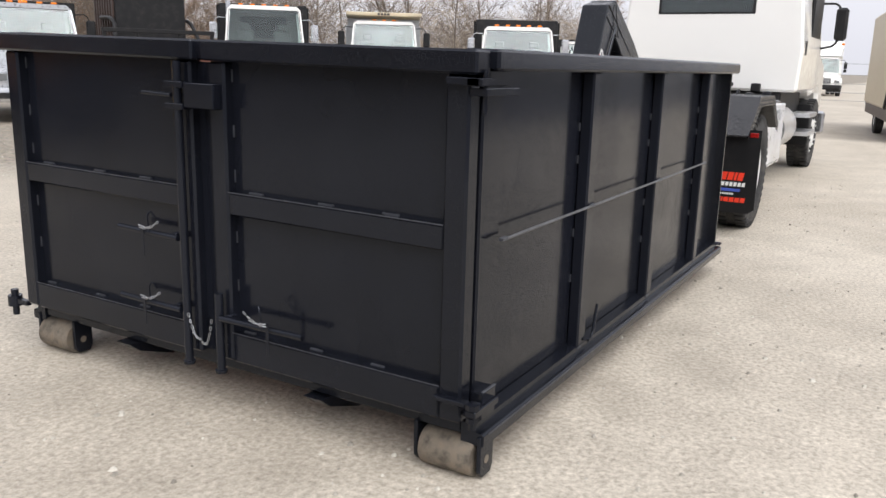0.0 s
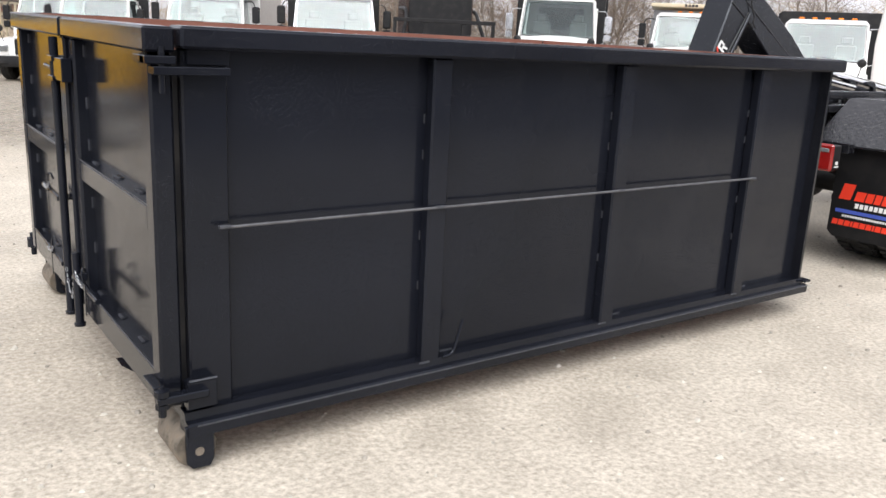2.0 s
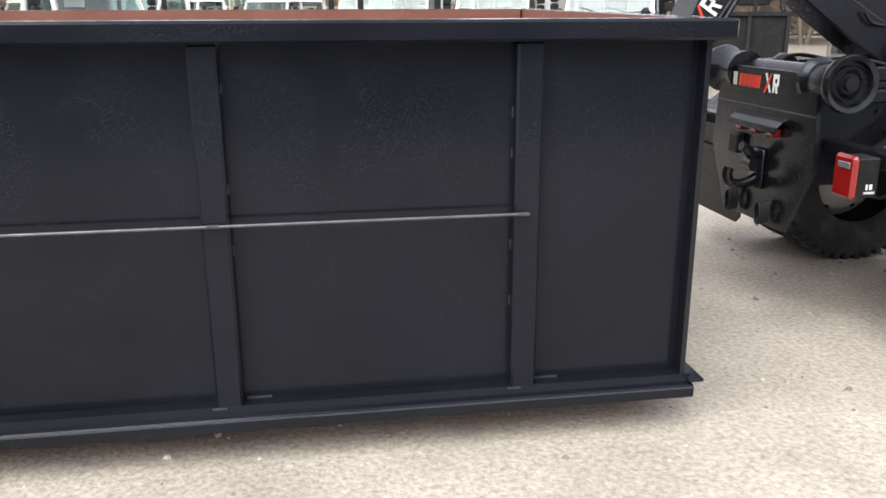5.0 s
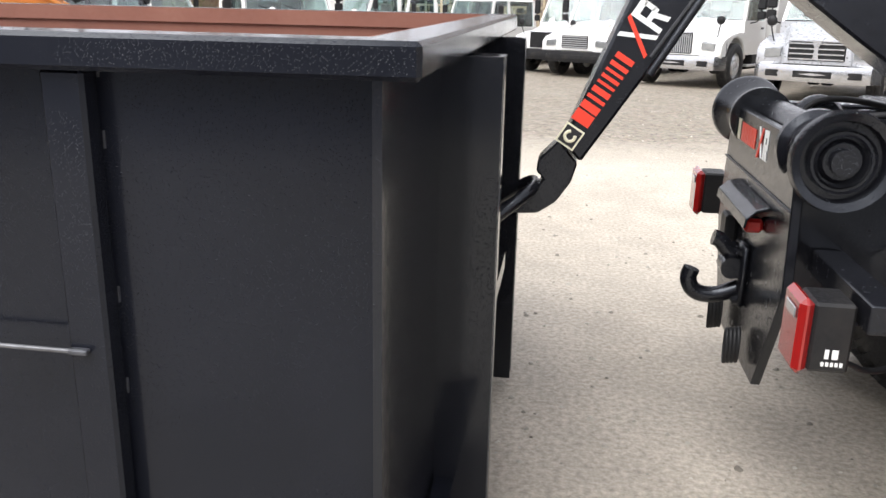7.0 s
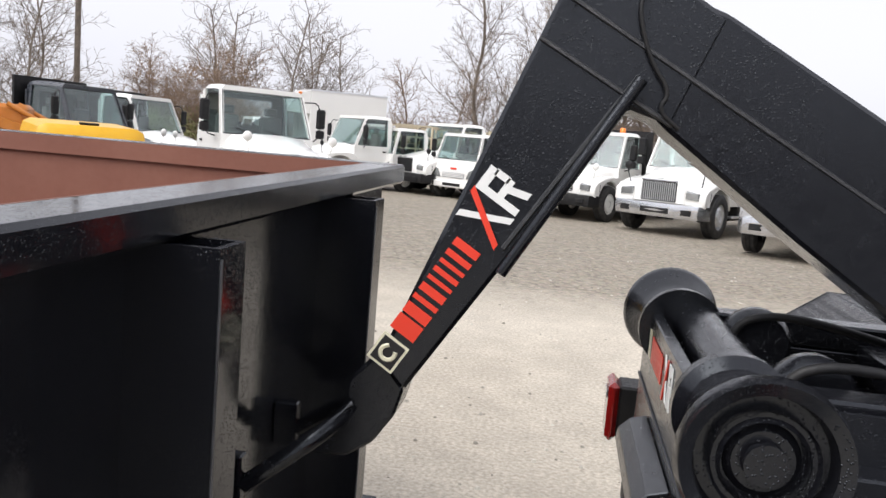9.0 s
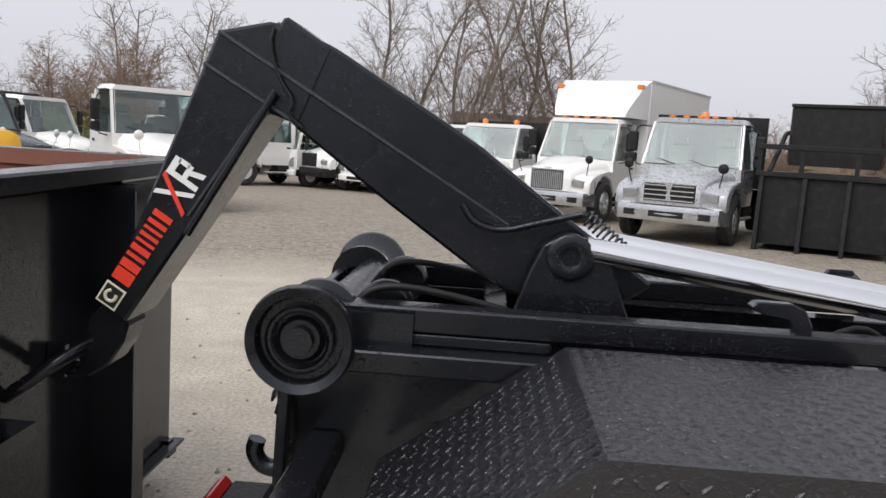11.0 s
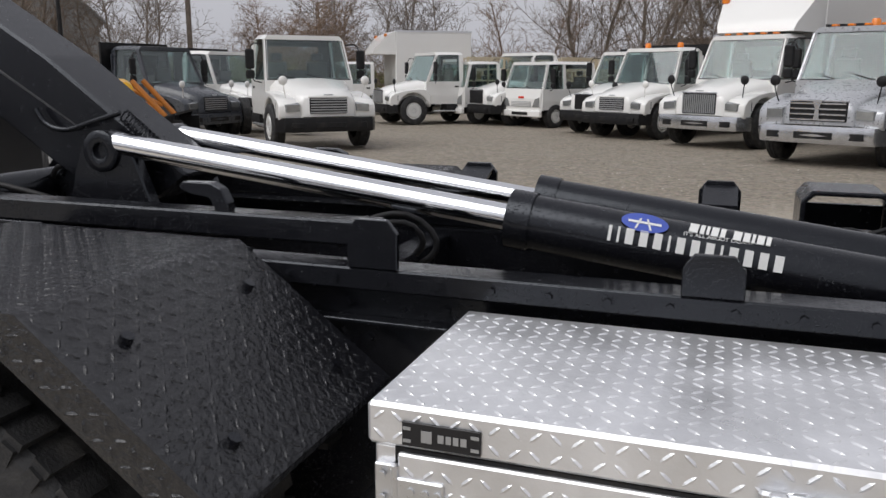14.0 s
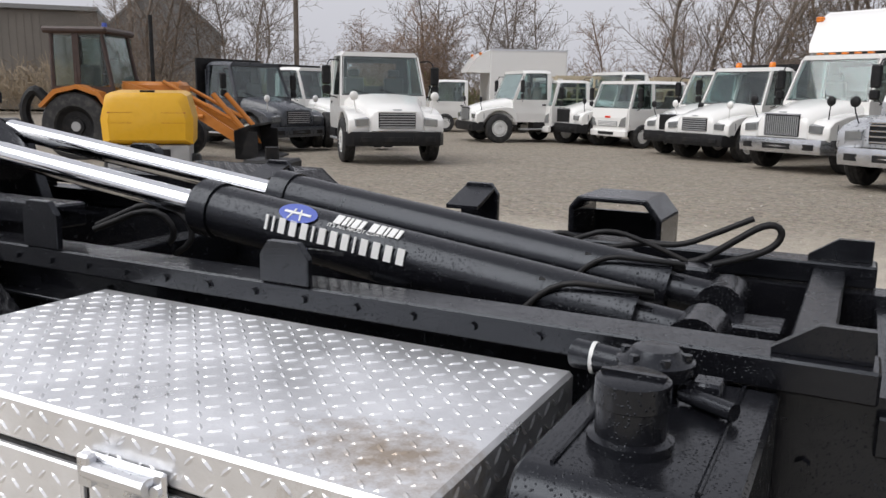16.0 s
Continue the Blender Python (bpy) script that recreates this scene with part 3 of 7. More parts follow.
            part("roller_bracket", bm, M_BIN, BIN)


def build_door_leaf(y0, y1, wl_, wr_):
    xo, xi = -0.17, -0.106
    leaf = part("rear_door", box(xo + 0.04, xo + 0.05, y0 + 0.03, y1 - 0.03, 0.21, 1.25), M_BIN, BIN, "framed swing door leaf")
    for a, b in ((y0, y0 + wl_), (y1 - wr_, y1)):
        part("door_stile", box(xo, xi, a, b, 0.202, 1.224, 0.008), M_BIN, leaf)
    part("door_top_rail", box(xo - 0.02, xi, y0 - 0.03, y1 + 0.016, 1.225, 1.292, 0.007), M_BIN, leaf)
    part("door_mid_rail", box(xo + 0.003, xi, y0 + wl_, y1 - wr_, 0.7215, 0.798, 0.006), M_BIN, leaf)
    part("door_bottom_rail", box(xo + 0.003, xi, y0 + wl_, y1 - wr_, 0.2, 0.305, 0.006), M_BIN, leaf)
    bm = bmesh.new()
    bx(bm, xo + 0.002, xo + 0.005, y0 + wl_, y1 - wr_, 0.7975, 0.8)
    bx(bm, xo + 0.002, xo + 0.005, y0 + wl_, y1 - wr_, 0.3045, 0.307)
    for k in (0.25, 0.5, 0.8):
        yy = y0 + k * (y1 - y0)
        bx(bm, xo + 0.03, xo + 0.039, yy, yy + 0.06, 0.798, 0.803)
        bx(bm, xo + 0.03, xo + 0.039, yy + 0.05, yy + 0.1, 0.305, 0.31)
    for z in (0.45, 0.62, 0.83, 0.98, 1.16):
        bx(bm, xo + 0.034, xo + 0.039, y1 - wr_ - 0.003, y1 - wr_ - 0.0005, z, z + 0.04)
    tagged(part("weld_bead", bm, M_WELD, leaf), "rough bright weld beads", kind="stuff")
    return leaf


def chain(parent, top, low, n=7, sag=0.03):
    """A short piece of light chain; every second link turns by a quarter."""
    bm = bmesh.new()
    top, low = Vector(top), Vector(low)
    for i in range(n):
        t = (i + 0.5) / n
        c = top.lerp(low, t) + Vector((-0.006, 0, -sag * math.sin(math.pi * t)))
        a = ((low - top) / n + Vector((0, 0, -sag * math.cos(math.pi * t) * math.pi / n))).normalized()
        b = a.cross(Vector((1, 0.2, 0.1)) if i % 2 else Vector((0.1, 0.6, 0.8))).normalized()
        tube(bm, [c + a * 0.0085 * math.cos(k) + b * 0.0042 * math.sin(k) for k in (0, 0.9, 1.8, 2.7, 3.6, 4.5, 5.4, 6.28)], 0.0013, 5)
    part("chain", bm, M_CHAIN, parent, "small bright chain", smooth=60)


def door_bar(leaf, a, b, z):
    """Round bar handle with its flat drop pin and the chain that keeps the pin."""
    part("door_handle", rods([((-0.208, a, z), (-0.208, b, z + 0.004))], 0.011), M_BIN, leaf, "round bar handle", smooth=60)
    s = 1 if b > a else -1
    y = b - s * 0.14
    part("handle_strap", box(-0.222, -0.219, y - 0.007, y + 0.007, z - 0.085, z + 0.03, 0.001), M_BIN, leaf)
    part("bar_rest", box(-0.2, -0.1705, a + s * 0.03 - 0.012, a + s * 0.03 + 0.012, z - 0.012, z + 0.014, 0.002), M_BIN, leaf)
    bm = bmesh.new()
    tube(bm, [(-0.214, y - s * 0.03, z + 0.01), (-0.224, y - s * 0.03, z + 0.06), (-0.214, y - s * 0.042, z + 0.085), (-0.204, y - s * 0.05, z + 0.055)], 0.0035, 6)
    part("drop_pin", bm, M_BIN, leaf, smooth=60)
    chain(leaf, (-0.224, y + s * 0.005, z + 0.02), (-0.224, y - s * 0.1, z + 0.055), 6, 0.012)
    chain(leaf, (-0.226, y + s * 0.004, z + 0.03), (-0.226, y - s * 0.07, z + 0.03), 5, 0.006)


def build_doors():
    near = build_door_leaf(0.02, 1.012, 0.077, 0.071)
    far = build_door_leaf(1.098, BW - 0.02, 0.08, 0.077)
    # locking tubes beside the gap, lock plate
    for y, leaf in ((0.972, near), (1.132, far)):
        part("lock_tube", rods([((-0.197, y, 0.175), (-0.197, y, 0.45 if leaf is near else 1.22))], 0.016, 12), M_BIN, leaf, smooth=60)
        part("tube_foot", lat([(0, 0), (0, 0.02), (0.011, 0.022), (0.014, 0.016), (0.014, 0)], (-0.197, y, 0.163), "z", 14), M_BIN, leaf)
    part("lock_plate", box(-0.208, -0.1715, 0.955, 1.092, 1.07, 1.152, 0.003), M_BIN, near)
    for z in (1.062, 1.134):
        part("lock_prong", box(-0.214, -0.1715, 1.0925, 1.178, z, z + 0.02, 0.002), M_BIN, near)
    part("meeting_strip", box(-0.135, -0.125, 1.0125, 1.0975, 0.21, 1.22), M_BIN, near)
    part("lock_pin", rods([((-0.2, 1.16, 1.107), (-0.2, 1.3, 1.11))], 0.008), M_BIN, far, smooth=60)
    door_bar(far, 1.15, 1.46, 0.62)
    door_bar(far, 1.15, 1.47, 0.362)
    door_bar(near, 0.955, 0.59, 0.366)
    chain(far, (-0.2, 1.12, 0.36), (-0.2, 1.06, 0.27), 8, 0.03)
    chain(near, (-0.2, 1.0, 0.36), (-0.2, 1.05, 0.26), 8, 0.04)
    # hinges at the near corner: strap on the door above the strap on the body, with the pin through both
    part("hinge_strap", box(-0.192, -0.1705, -0.02, 0.085, 1.196, 1.217, 0.002), M_BIN, near)
    part("hinge_strap", box(-0.192, -0.11, -0.028, 0.0195, 1.196, 1.217, 0.002), M_BIN, near)
    part("hinge_strap", box(-0.17, 0.037, -0.032, 0.0215, 1.168, 1.19, 0.002), M_BIN, BIN)
    part("hinge_pad", box(-0.07, 0.05, 0.012, 0.0215, 1.193, 1.2355, 0.002), M_BIN, BIN)
    part("hinge_pin", rods([((-0.145, -0.014, 1.12), (-0.145, -0.014, 1.24))], 0.009, 10), M_BIN, BIN, smooth=40)
    part("hinge_strap", box(-0.2, -0.05, -0.048, -0.012, 0.245, 0.268, 0.003), M_BIN, BIN)
    part("hinge_pad", box(-0.105, -0.017, -0.02, 0.0215, 0.2, 0.286, 0.002), M_BIN, BIN)
    part("weld_bead", box(-0.1, -0.015, -0.022, -0.012, 0.2865, 0.2915, 0.002), M_WELD, BIN, "rough bright weld bead")
    part("hinge_strap", box(-0.2, -0.1705, -0.01, 0.1, 0.274, 0.288, 0.002), M_BIN, near)
    bm = bmesh.new()
    lathe(bm, [(0.205, 0), (0.205, 0.012), (0.228, 0.012), (0.23, 0.02), (0.2445, 0.02), (0.2445, 0.012), (0.269, 0.012), (0.269, 0.022), (0.286, 0.022), (0.29, 0.012), (0.29, 0)], (-0.183, -0.03, 0), "z", 8)
    part("hinge_pin", bm, M_BIN, BIN, smooth=40)
    bm = bmesh.new()
    lathe(bm, [(0.13, 0), (0.13, 0.014), (0.17, 0.014), (0.17, 0.03), (0.215, 0.03), (0.215, 0.016), (0.24, 0.016), (0.24, 0)], (-0.15, BW + 0.1, 0), "z", 10)
    bx(bm, -0.162, -0.14, BW - 0.0, BW + 0.09, 0.185, 0.205)
    part("hinge_pin", bm, M_BIN, BIN, smooth=40)
    part("seal_strip", box(-0.104, BX0 - 0.002, 0.05, 0.07, 0.21, 1.23), M_DARK, BIN)


build_bin()
build_doors()


def rack(ob, slope):
    """Leaves the bin slightly out of square: its far side stands a little taller."""
    for child in ob.children:
        if child.type == 'MESH':
            for v in child.data.vertices:
                v.co.z *= 1 + slope * (v.co.y + BIN.location.y)
        rack(child, slope)


rack(BIN, 0.0115)

# ---- hook-lift truck ----
TC = 1.11
TRUCK = thing("hook_lift_truck", (6.5, TC, 0), "white-cabbed truck with black hook-lift gear reaching for the bin", "truck")


def tyre_mesh(r, w, rim_r):
    """A tyre round the y axis, open in the middle, with chunky tread blocks."""
    bm = bmesh.new()
    h = w / 2
    tread = bmesh.new()
    lathe(bm, [(-h * 0.82, rim_r), (-h, rim_r + 0.03), (-h * 1.03, (r + rim_r) / 2), (-h * 0.95, r - 0.03), (-h * 0.8, r - 0.012), (h * 0.8, r - 0.012), (h * 0.95, r - 0.03), (h * 1.03, (r + rim_r) / 2), (h, rim_r + 0.03), (h * 0.82, rim_r)], (0, 0, 0), "y", 48)
    n = 44
    for k in range(n):
        a = 2 * math.pi * k / n
        m = Matrix.Rotation(a, 4, 'Y')
        for s in (-1, 1):
            off = 0.5 * 2 * math.pi / n if s > 0 else 0
            mm = Matrix.Rotation(a + off, 4, 'Y')
            bx(tread, -0.019, 0.019, s * h * 0.28, s * h * 0.93, r - 0.016, r + 0.002, 0, mm)
            bx(tread, -0.014, 0.014, s * h * 0.9, s * h * 0.99, r - 0.05, r - 0.014, 0, mm)
    return bm, tread


def rim_mesh(rim_r, w, dish, holes=8):
    bm = bmesh.new()
    h = w / 2
    lathe(bm, [(-h * 0.84, rim_r + 0.008), (-h * 0.8, rim_r - 0.012), (-h * 0.8 + 0.03, rim_r - 0.025), (-h * 0.8 + dish, rim_r * 0.78), (-h * 0.8 + dish, rim_r * 0.45), (-h * 0.8 + dish * 0.55, rim_r * 0.42), (-h * 0.8 + dish * 0.5, rim_r * 0.2), (-h * 0.8 + dish * 0.5, 0)], (0, 0, 0), "y", 32)
    for k in range(10):
        a = 2 * math.pi * k / 10
        c = Vector((math.cos(a) * rim_r * 0.58, -h * 0.8 + dish - 0.012, math.sin(a) * rim_r * 0.58))
        rod(bm, c, c + Vector((0, -0.014, 0)), 0.011, 6)
    return bm


def add_wheel(parent, at, r, w, rim_r, dish, rim_mat, flip=False, rim_label=""):
    """A wheel with tyre, rim and hand holes, outer face towards -y, or +y when flipped."""
    t, tread = tyre_mesh(r, w, rim_r)
    m = rim_mesh(rim_r, w, dish)
    hole = bmesh.new()
    for k in range(8):
        a = 2 * math.pi * (k + 0.5) / 8
        c = Vector((math.cos(a) * rim_r * 0.8, -w / 2 * 0.8 + dish * 0.9, math.sin(a) * rim_r * 0.8))
        rod(hole, c, c + Vector((0, -0.012, 0)), rim_r * 0.075, 8)
    for b in (t, tread, m, hole):
        if flip:
            bmesh.ops.scale(b, vec=(1, -1, 1), verts=b.verts)
            bmesh.ops.reverse_faces(b, faces=b.faces)
        bmesh.ops.translate(b, vec=at, verts=b.verts)
    wheel = part("wheel", t, M_TYRE, parent, smooth=35)
    tagged(part("tread", tread, M_TYRE, wheel), "chunky worn rubber tread blocks", kind="stuff")
    rim = part("rim", m, rim_mat, wheel, rim_label, smooth=35)
    tagged(part("hand_hole_ring", hole, M_DARK, wheel), "ring of dark hand holes", kind="stuff")
    return wheel


def build_fender(y0, y1):
    prof = [(4.15, 0.79), (4.52, 1.06), (5.15, 1.06), (5.5, 0.79)]
    bm = bmesh.new()
    inner = [(x, z - 0.012) for x, z in prof]
    prism(bm, prof + inner[::-1], "y", y0, y1)
    f = part("fender", bm, M_TREAD_BLACK, TRUCK, "black painted tread-plate fender, wet on top")
    box_uv(f)
    for (xa, za), (xb, zb) in zip(prof, prof[1:]):
        tread_bars(f, M_TREAD_BLACK, (xa, y0 + 0.004, za), (xb - xa, 0, zb - za), (0, 1, 0), math.hypot(xb - xa, zb - za), y1 - y0 - 0.006)
    s = y0 if y0 < TC else y1
    e = -1 if y0 < TC else 1
    lip = [(4.149, 0.79), (4.519, 1.0615), (5.151, 1.0615), (5.501, 0.792), (5.42, 0.76), (5.115, 0.985), (4.555, 0.985), (4.22, 0.755)]
    bm = bmesh.new()
    prism(bm, lip, "y", min(s + e * 0.0005, s + e * 0.006), max(s + e * 0.0005, s + e * 0.006))
    f2 = part("fender_lip", bm, M_TREAD_BLACK, f, "folded tread-plate edge")
    box_uv(f2)
    if e < 0:
        for (xa, za), (xb, zb) in zip(lip[:3], lip[1:4]):
            d = Vector((xb - xa, 0, zb - za)).normalized()
            up = Vector((-d.z, 0, d.x))
            tread_bars(f, M_TREAD_BLACK, Vector((xa, s - 0.0062, za)) - up * 0.074, d, up, math.hypot(xb - xa, zb - za), 0.074)
    b = y1 if y0 < TC else y0
    bm = bmesh.new()
    prism(bm, [(4.5, 1.045), (5.18, 1.045), (5.18, 0.9), (4.5, 0.9)], "y", b - 0.004, b + 0.004)
    part("fender_back", bm, M_LIFT, f)
    for x, z in ((5.24, 0.992), (5.43, 0.846)):
        for y in (y0 + 0.12, y1 - 0.12):
            part("bolt", rods([((x, y, z - 0.004), (x + 0.008, y, z + 0.01))], 0.012, 8), M_LIFT, f)
    return f


def build_mudflap(y0, y1):
    bm = bmesh.new()
    prism(bm, [(y0, 0.83), (y1, 0.83), (y1, 0.24), (y1 - 0.04, 0.205), (y0 + 0.04, 0.205), (y0, 0.24)], "x", 4.206, 4.216)
    return part("mudflap", bm, M_FLAP, TRUCK, "black rubber mudflap with red and white lettering")


def build_rear():
    # outriggers and rails
    for s in (-1, 1):
        a, b = sorted((TC + s * 0.29, TC + s * 0.37))
        part("chassis_rail", box(3.96, 9.6, a, b, 0.625, 0.962), M_LIFT, TRUCK)
        yo = TC + s * 0.335
        a, b = sorted((yo, yo + s * 0.09))
        bm = bmesh.new()
        bx(bm, 3.93, 7.11, a, b, 0.964, 1.012, 0.004)
        part("subframe_rail", bm, M_LIFT, TRUCK)
        a, b = sorted((TC + s * 0.3705, TC + s * 0.41))
        part("frame_flange", box(5.2, 5.66, a, b, 0.884, 0.893, 0.002), M_LIFT, TRUCK)
        yf = yo + s * 0.09
        for k in range(26):
            x = 4.1 + 0.115 * k
            part("bolt", rods([((x, yf, 0.988), (x, yf + s * 0.007, 0.988))], 0.008, 6), M_LIFT, TRUCK)
            if k % 2:
                part("bolt", rods([((x, TC + s * 0.369, 0.92), (x, TC + s * 0.379, 0.92))], 0.012, 6), M_LIFT, TRUCK)
                part("bolt", rods([((x + 0.05, TC + s * 0.369, 0.84), (x + 0.05, TC + s * 0.379, 0.84))], 0.012, 6), M_LIFT, TRUCK)
        yi = TC + s * 0.275
        a, b = sorted((yi, yi + s * 0.075))
        bm = bmesh.new()
        bx(bm, 4.0, 5.42, a, b, 1.04, 1.096, 0.005)
        bx(bm, 4.0, 4.5, a, b, 1.0135, 1.0385, 0.003)
        part("tilt_beam", bm, M_LIFT, TRUCK)
        # rear roller
        c = TC + s * 0.41
        prof = [(0.0, 0.0), (0.0, 0.04), (0.012, 0.05), (0.012, 0.085), (-0.012, 0.09), (-0.02, 0.108), (0.004, 0.113), (0.022, 0.108), (0.06, 0.08), (0.17, 0.076), (0.19, 0.092), (0.215, 0.092), (0.22, 0.0)]
        bm = bmesh.new()
        lathe(bm, [(-s * (-p) if s > 0 else p, r) for p, r in prof] if s < 0 else [(-p, r) for p, r in prof], (3.985, c + s * 0.09, 1.045), "y", 36)
        part("rear_roller", bm, M_LIFT, TRUCK, "flanged black steel guide roller", smooth=35)
        bm = bmesh.new()
        e = c + s * 0.09 + s * 0.012
        lathe(bm, [(-0.006, 0.0), (-0.006, 0.028), (0.006, 0.028), (0.006, 0.0)], (3.985, e, 1.045), "y", 16)
        lathe(bm, [(-0.004, 0.055), (0.004, 0.06), (0.004, 0.066), (-0.004, 0.07)], (3.985, e - s * 0.006, 1.045), "y", 24)
        part("roller_hub", bm, M_LIFT, TRUCK, smooth=35)
        # side outrigger that carries the tail lamp
        ya, yb = sorted((TC + s * 0.38, TC + s * 0.78))
        bm = bmesh.new()
        bx(bm, 3.99, 4.06, ya, yb, 0.755, 0.815, 0.003)
        part("lamp_beam", bm, M_LIFT, TRUCK)
        yl = TC + s * 0.69
        lamp = part("tail_lamp", box(3.9, 3.98, yl - 0.055, yl + 0.055, 0.655, 0.802, 0.006), M_BLACKP, TRUCK, "boxed tail lamp")
        bm = bmesh.new()
        bx(bm, 3.87, 3.899, yl - 0.062, yl + 0.062, 0.648, 0.81, 0.012)
        part("lens", bm, M_LENS, lamp, "red ribbed lens")
        part("reflector", box(3.8655, 3.8695, yl - 0.04, yl + 0.03, 0.762, 0.785, 0.002), M_CLEAR, lamp, "clear reversing strip")
        part("sticker", bars([(0, 0, 0.009, [0.006] * 5, 0.003, 0), (0.005, 0.016, 0.02, [0.008, 0.012], 0.006, 0)], (3.925, yl - 0.0555 if s < 0 else yl + 0.0555, 0.67), (s * -1, 0, 0), (0, 0, 1), 0.001), M_DECALW, lamp, "small white unreadable sticker")
        bm = bmesh.new()
        tube(bm, [(3.99, yl, 0.66), (4.05, yl - s * 0.02, 0.63), (4.13, yl - s * 0.06, 0.64), (4.2, yl - s * 0.12, 0.7)], 0.007)
        part("lamp_cable", bm, M_BLACKP, TRUCK, smooth=60)
    # tail plate
    bm = bmesh.new()
    prism(bm, [(0.72, 1.075), (1.5, 1.075), (1.54, 0.7), (1.375, 0.4), (0.845, 0.4), (0.68, 0.7)], "x", 3.92, 3.945, 0.003)
    plate = part("tail_plate", bm, M_LIFT, TRUCK, "folded black tail plate beaded with rain")
    for y in (TC - 0.372, TC + 0.362):
        part("roller_cheek", pris([(3.946, 1.085), (4.2, 1.085), (4.2, 0.76), (4.0, 0.7), (3.946, 0.7)], "y", y, y + 0.01), M_LIFT, TRUCK)
    part("seam", box(3.916, 3.9195, 0.7, 1.52, 0.905, 0.911), M_WELD, plate, "rough weld seam")
    hood = bmesh.new()
    prism(hood, [(3.919, 0.878), (3.885, 0.868), (3.862, 0.845), (3.858, 0.818), (3.864, 0.818), (3.868, 0.841), (3.888, 0.86), (3.919, 0.868)], "y", 0.88, 1.28, 0.002)
    part("lamp_hood", hood, M_LIFT, plate)
    for y in (0.95, 1.08, 1.21):
        part("marker_lamp", box(3.872, 3.919, y - 0.026, y + 0.026, 0.796, 0.834, 0.008), M_LENS, plate, "small red marker lamp")
    # pintle hook
    bm = bmesh.new()
    tube(bm, [(3.92, 1.08, 0.6), (3.85, 1.08, 0.565), (3.79, 1.08, 0.57), (3.765, 1.08, 0.61), (3.775, 1.08, 0.645)], 0.024, 12)
    hook = part("pintle_hook", bm, M_LIFT, TRUCK, "black cast pintle hook", smooth=60)
    bm = bmesh.new()
    tube(bm, [(3.92, 1.08, 0.69), (3.87, 1.08, 0.7), (3.845, 1.08, 0.735), (3.825, 1.08, 0.74)], 0.023, 12)
    bx(bm, 3.9, 3.9195, 1.025, 1.135, 0.55, 0.73, 0.006)
    rod(bm, (3.88, 1.045, 0.66), (3.88, 1.115, 0.66), 0.032, 12)
    for yy, zz in ((1.04, 0.57), (1.12, 0.57), (1.04, 0.71), (1.12, 0.71)):
        rod(bm, (3.885, yy, zz), (3.9, yy, zz), 0.011, 6)
    part("pintle_latch", bm, M_LIFT, hook, smooth=50)
    for y in (0.95, 1.22):
        for k in range(4):
            bm = bmesh.new()
            c = Vector((3.898 - 0.009 * k, y + 0.006 * k, 0.47 - 0.004 * k))
            tube(bm, [c + Vector((0.004 * math.cos(a), 0.03 * math.cos(a), 0.052 * math.sin(a))) for a in [i * math.pi / 4 for i in range(9)]], 0.006, 6)
            part("cable_loop", bm, M_BLACKP, plate, smooth=60)
    part("socket", box(3.885, 3.919, 1.23, 1.31, 0.68, 0.77, 0.006), M_BLACKP, plate)
    # block marks along the top of the plate
    tp, tu, tv = (3.9195, 1.38, 0.985), (0, -1, 0), (0, 0, 1)
    part("lettering", bars([(0.0, 0, 0.06, [0.035], 0.004, 0.0)], tp, tu, tv, 0.002), M_CREAM, plate, "cream badge")
    part("lettering", bars([(0.055, 0, 0.055, [0.03, 0.022, 0.014, 0.018, 0.009, 0.014, 0.009, 0.014, 0.018], 0.0045, 0.05)], tp, tu, tv, 0.002), M_RED, plate, "red block lettering, maker's mark")
    part("lettering", bars([(0.275, -0.015, 0.085, [0.014], 0, 0.55)], tp, tu, tv, 0.003), M_RED, plate, "red stroke of the mark")
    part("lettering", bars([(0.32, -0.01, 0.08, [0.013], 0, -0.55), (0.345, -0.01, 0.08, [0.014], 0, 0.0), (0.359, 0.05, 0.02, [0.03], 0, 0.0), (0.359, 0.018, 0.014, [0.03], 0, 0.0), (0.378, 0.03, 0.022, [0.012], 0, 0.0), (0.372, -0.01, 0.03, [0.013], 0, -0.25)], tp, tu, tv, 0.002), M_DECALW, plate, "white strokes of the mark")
    # twin pulleys and cross tube between the rollers, hydraulic hoses
    bm = bmesh.new()
    rod(bm, (4.02, 0.75, 1.05), (4.02, 2 * TC - 0.75, 1.05), 0.055, 16)
    part("cross_tube", bm, M_LIFT, TRUCK, smooth=40)
    for y in (0.9, 1.3):
        bm = bmesh.new()
        lathe(bm, [(-0.03, 0.0), (-0.03, 0.06), (-0.015, 0.07), (0.015, 0.07), (0.03, 0.06), (0.03, 0.0)], (4.12, y, 1.06), "y", 26)
        part("pivot_boss", bm, M_LIFT, TRUCK, smooth=35)
        bm = bmesh.new()
        tube(bm, [(4.06, y - 0.05, 1.0), (4.06, y - 0.05, 1.1), (4.14, y - 0.05, 1.13), (4.3, y - 0.03, 1.105), (4.46, y + 0.01, 1.06)], 0.009, 8)
        part("hydraulic_hose", bm, M_BLACKP, TRUCK, smooth=60)
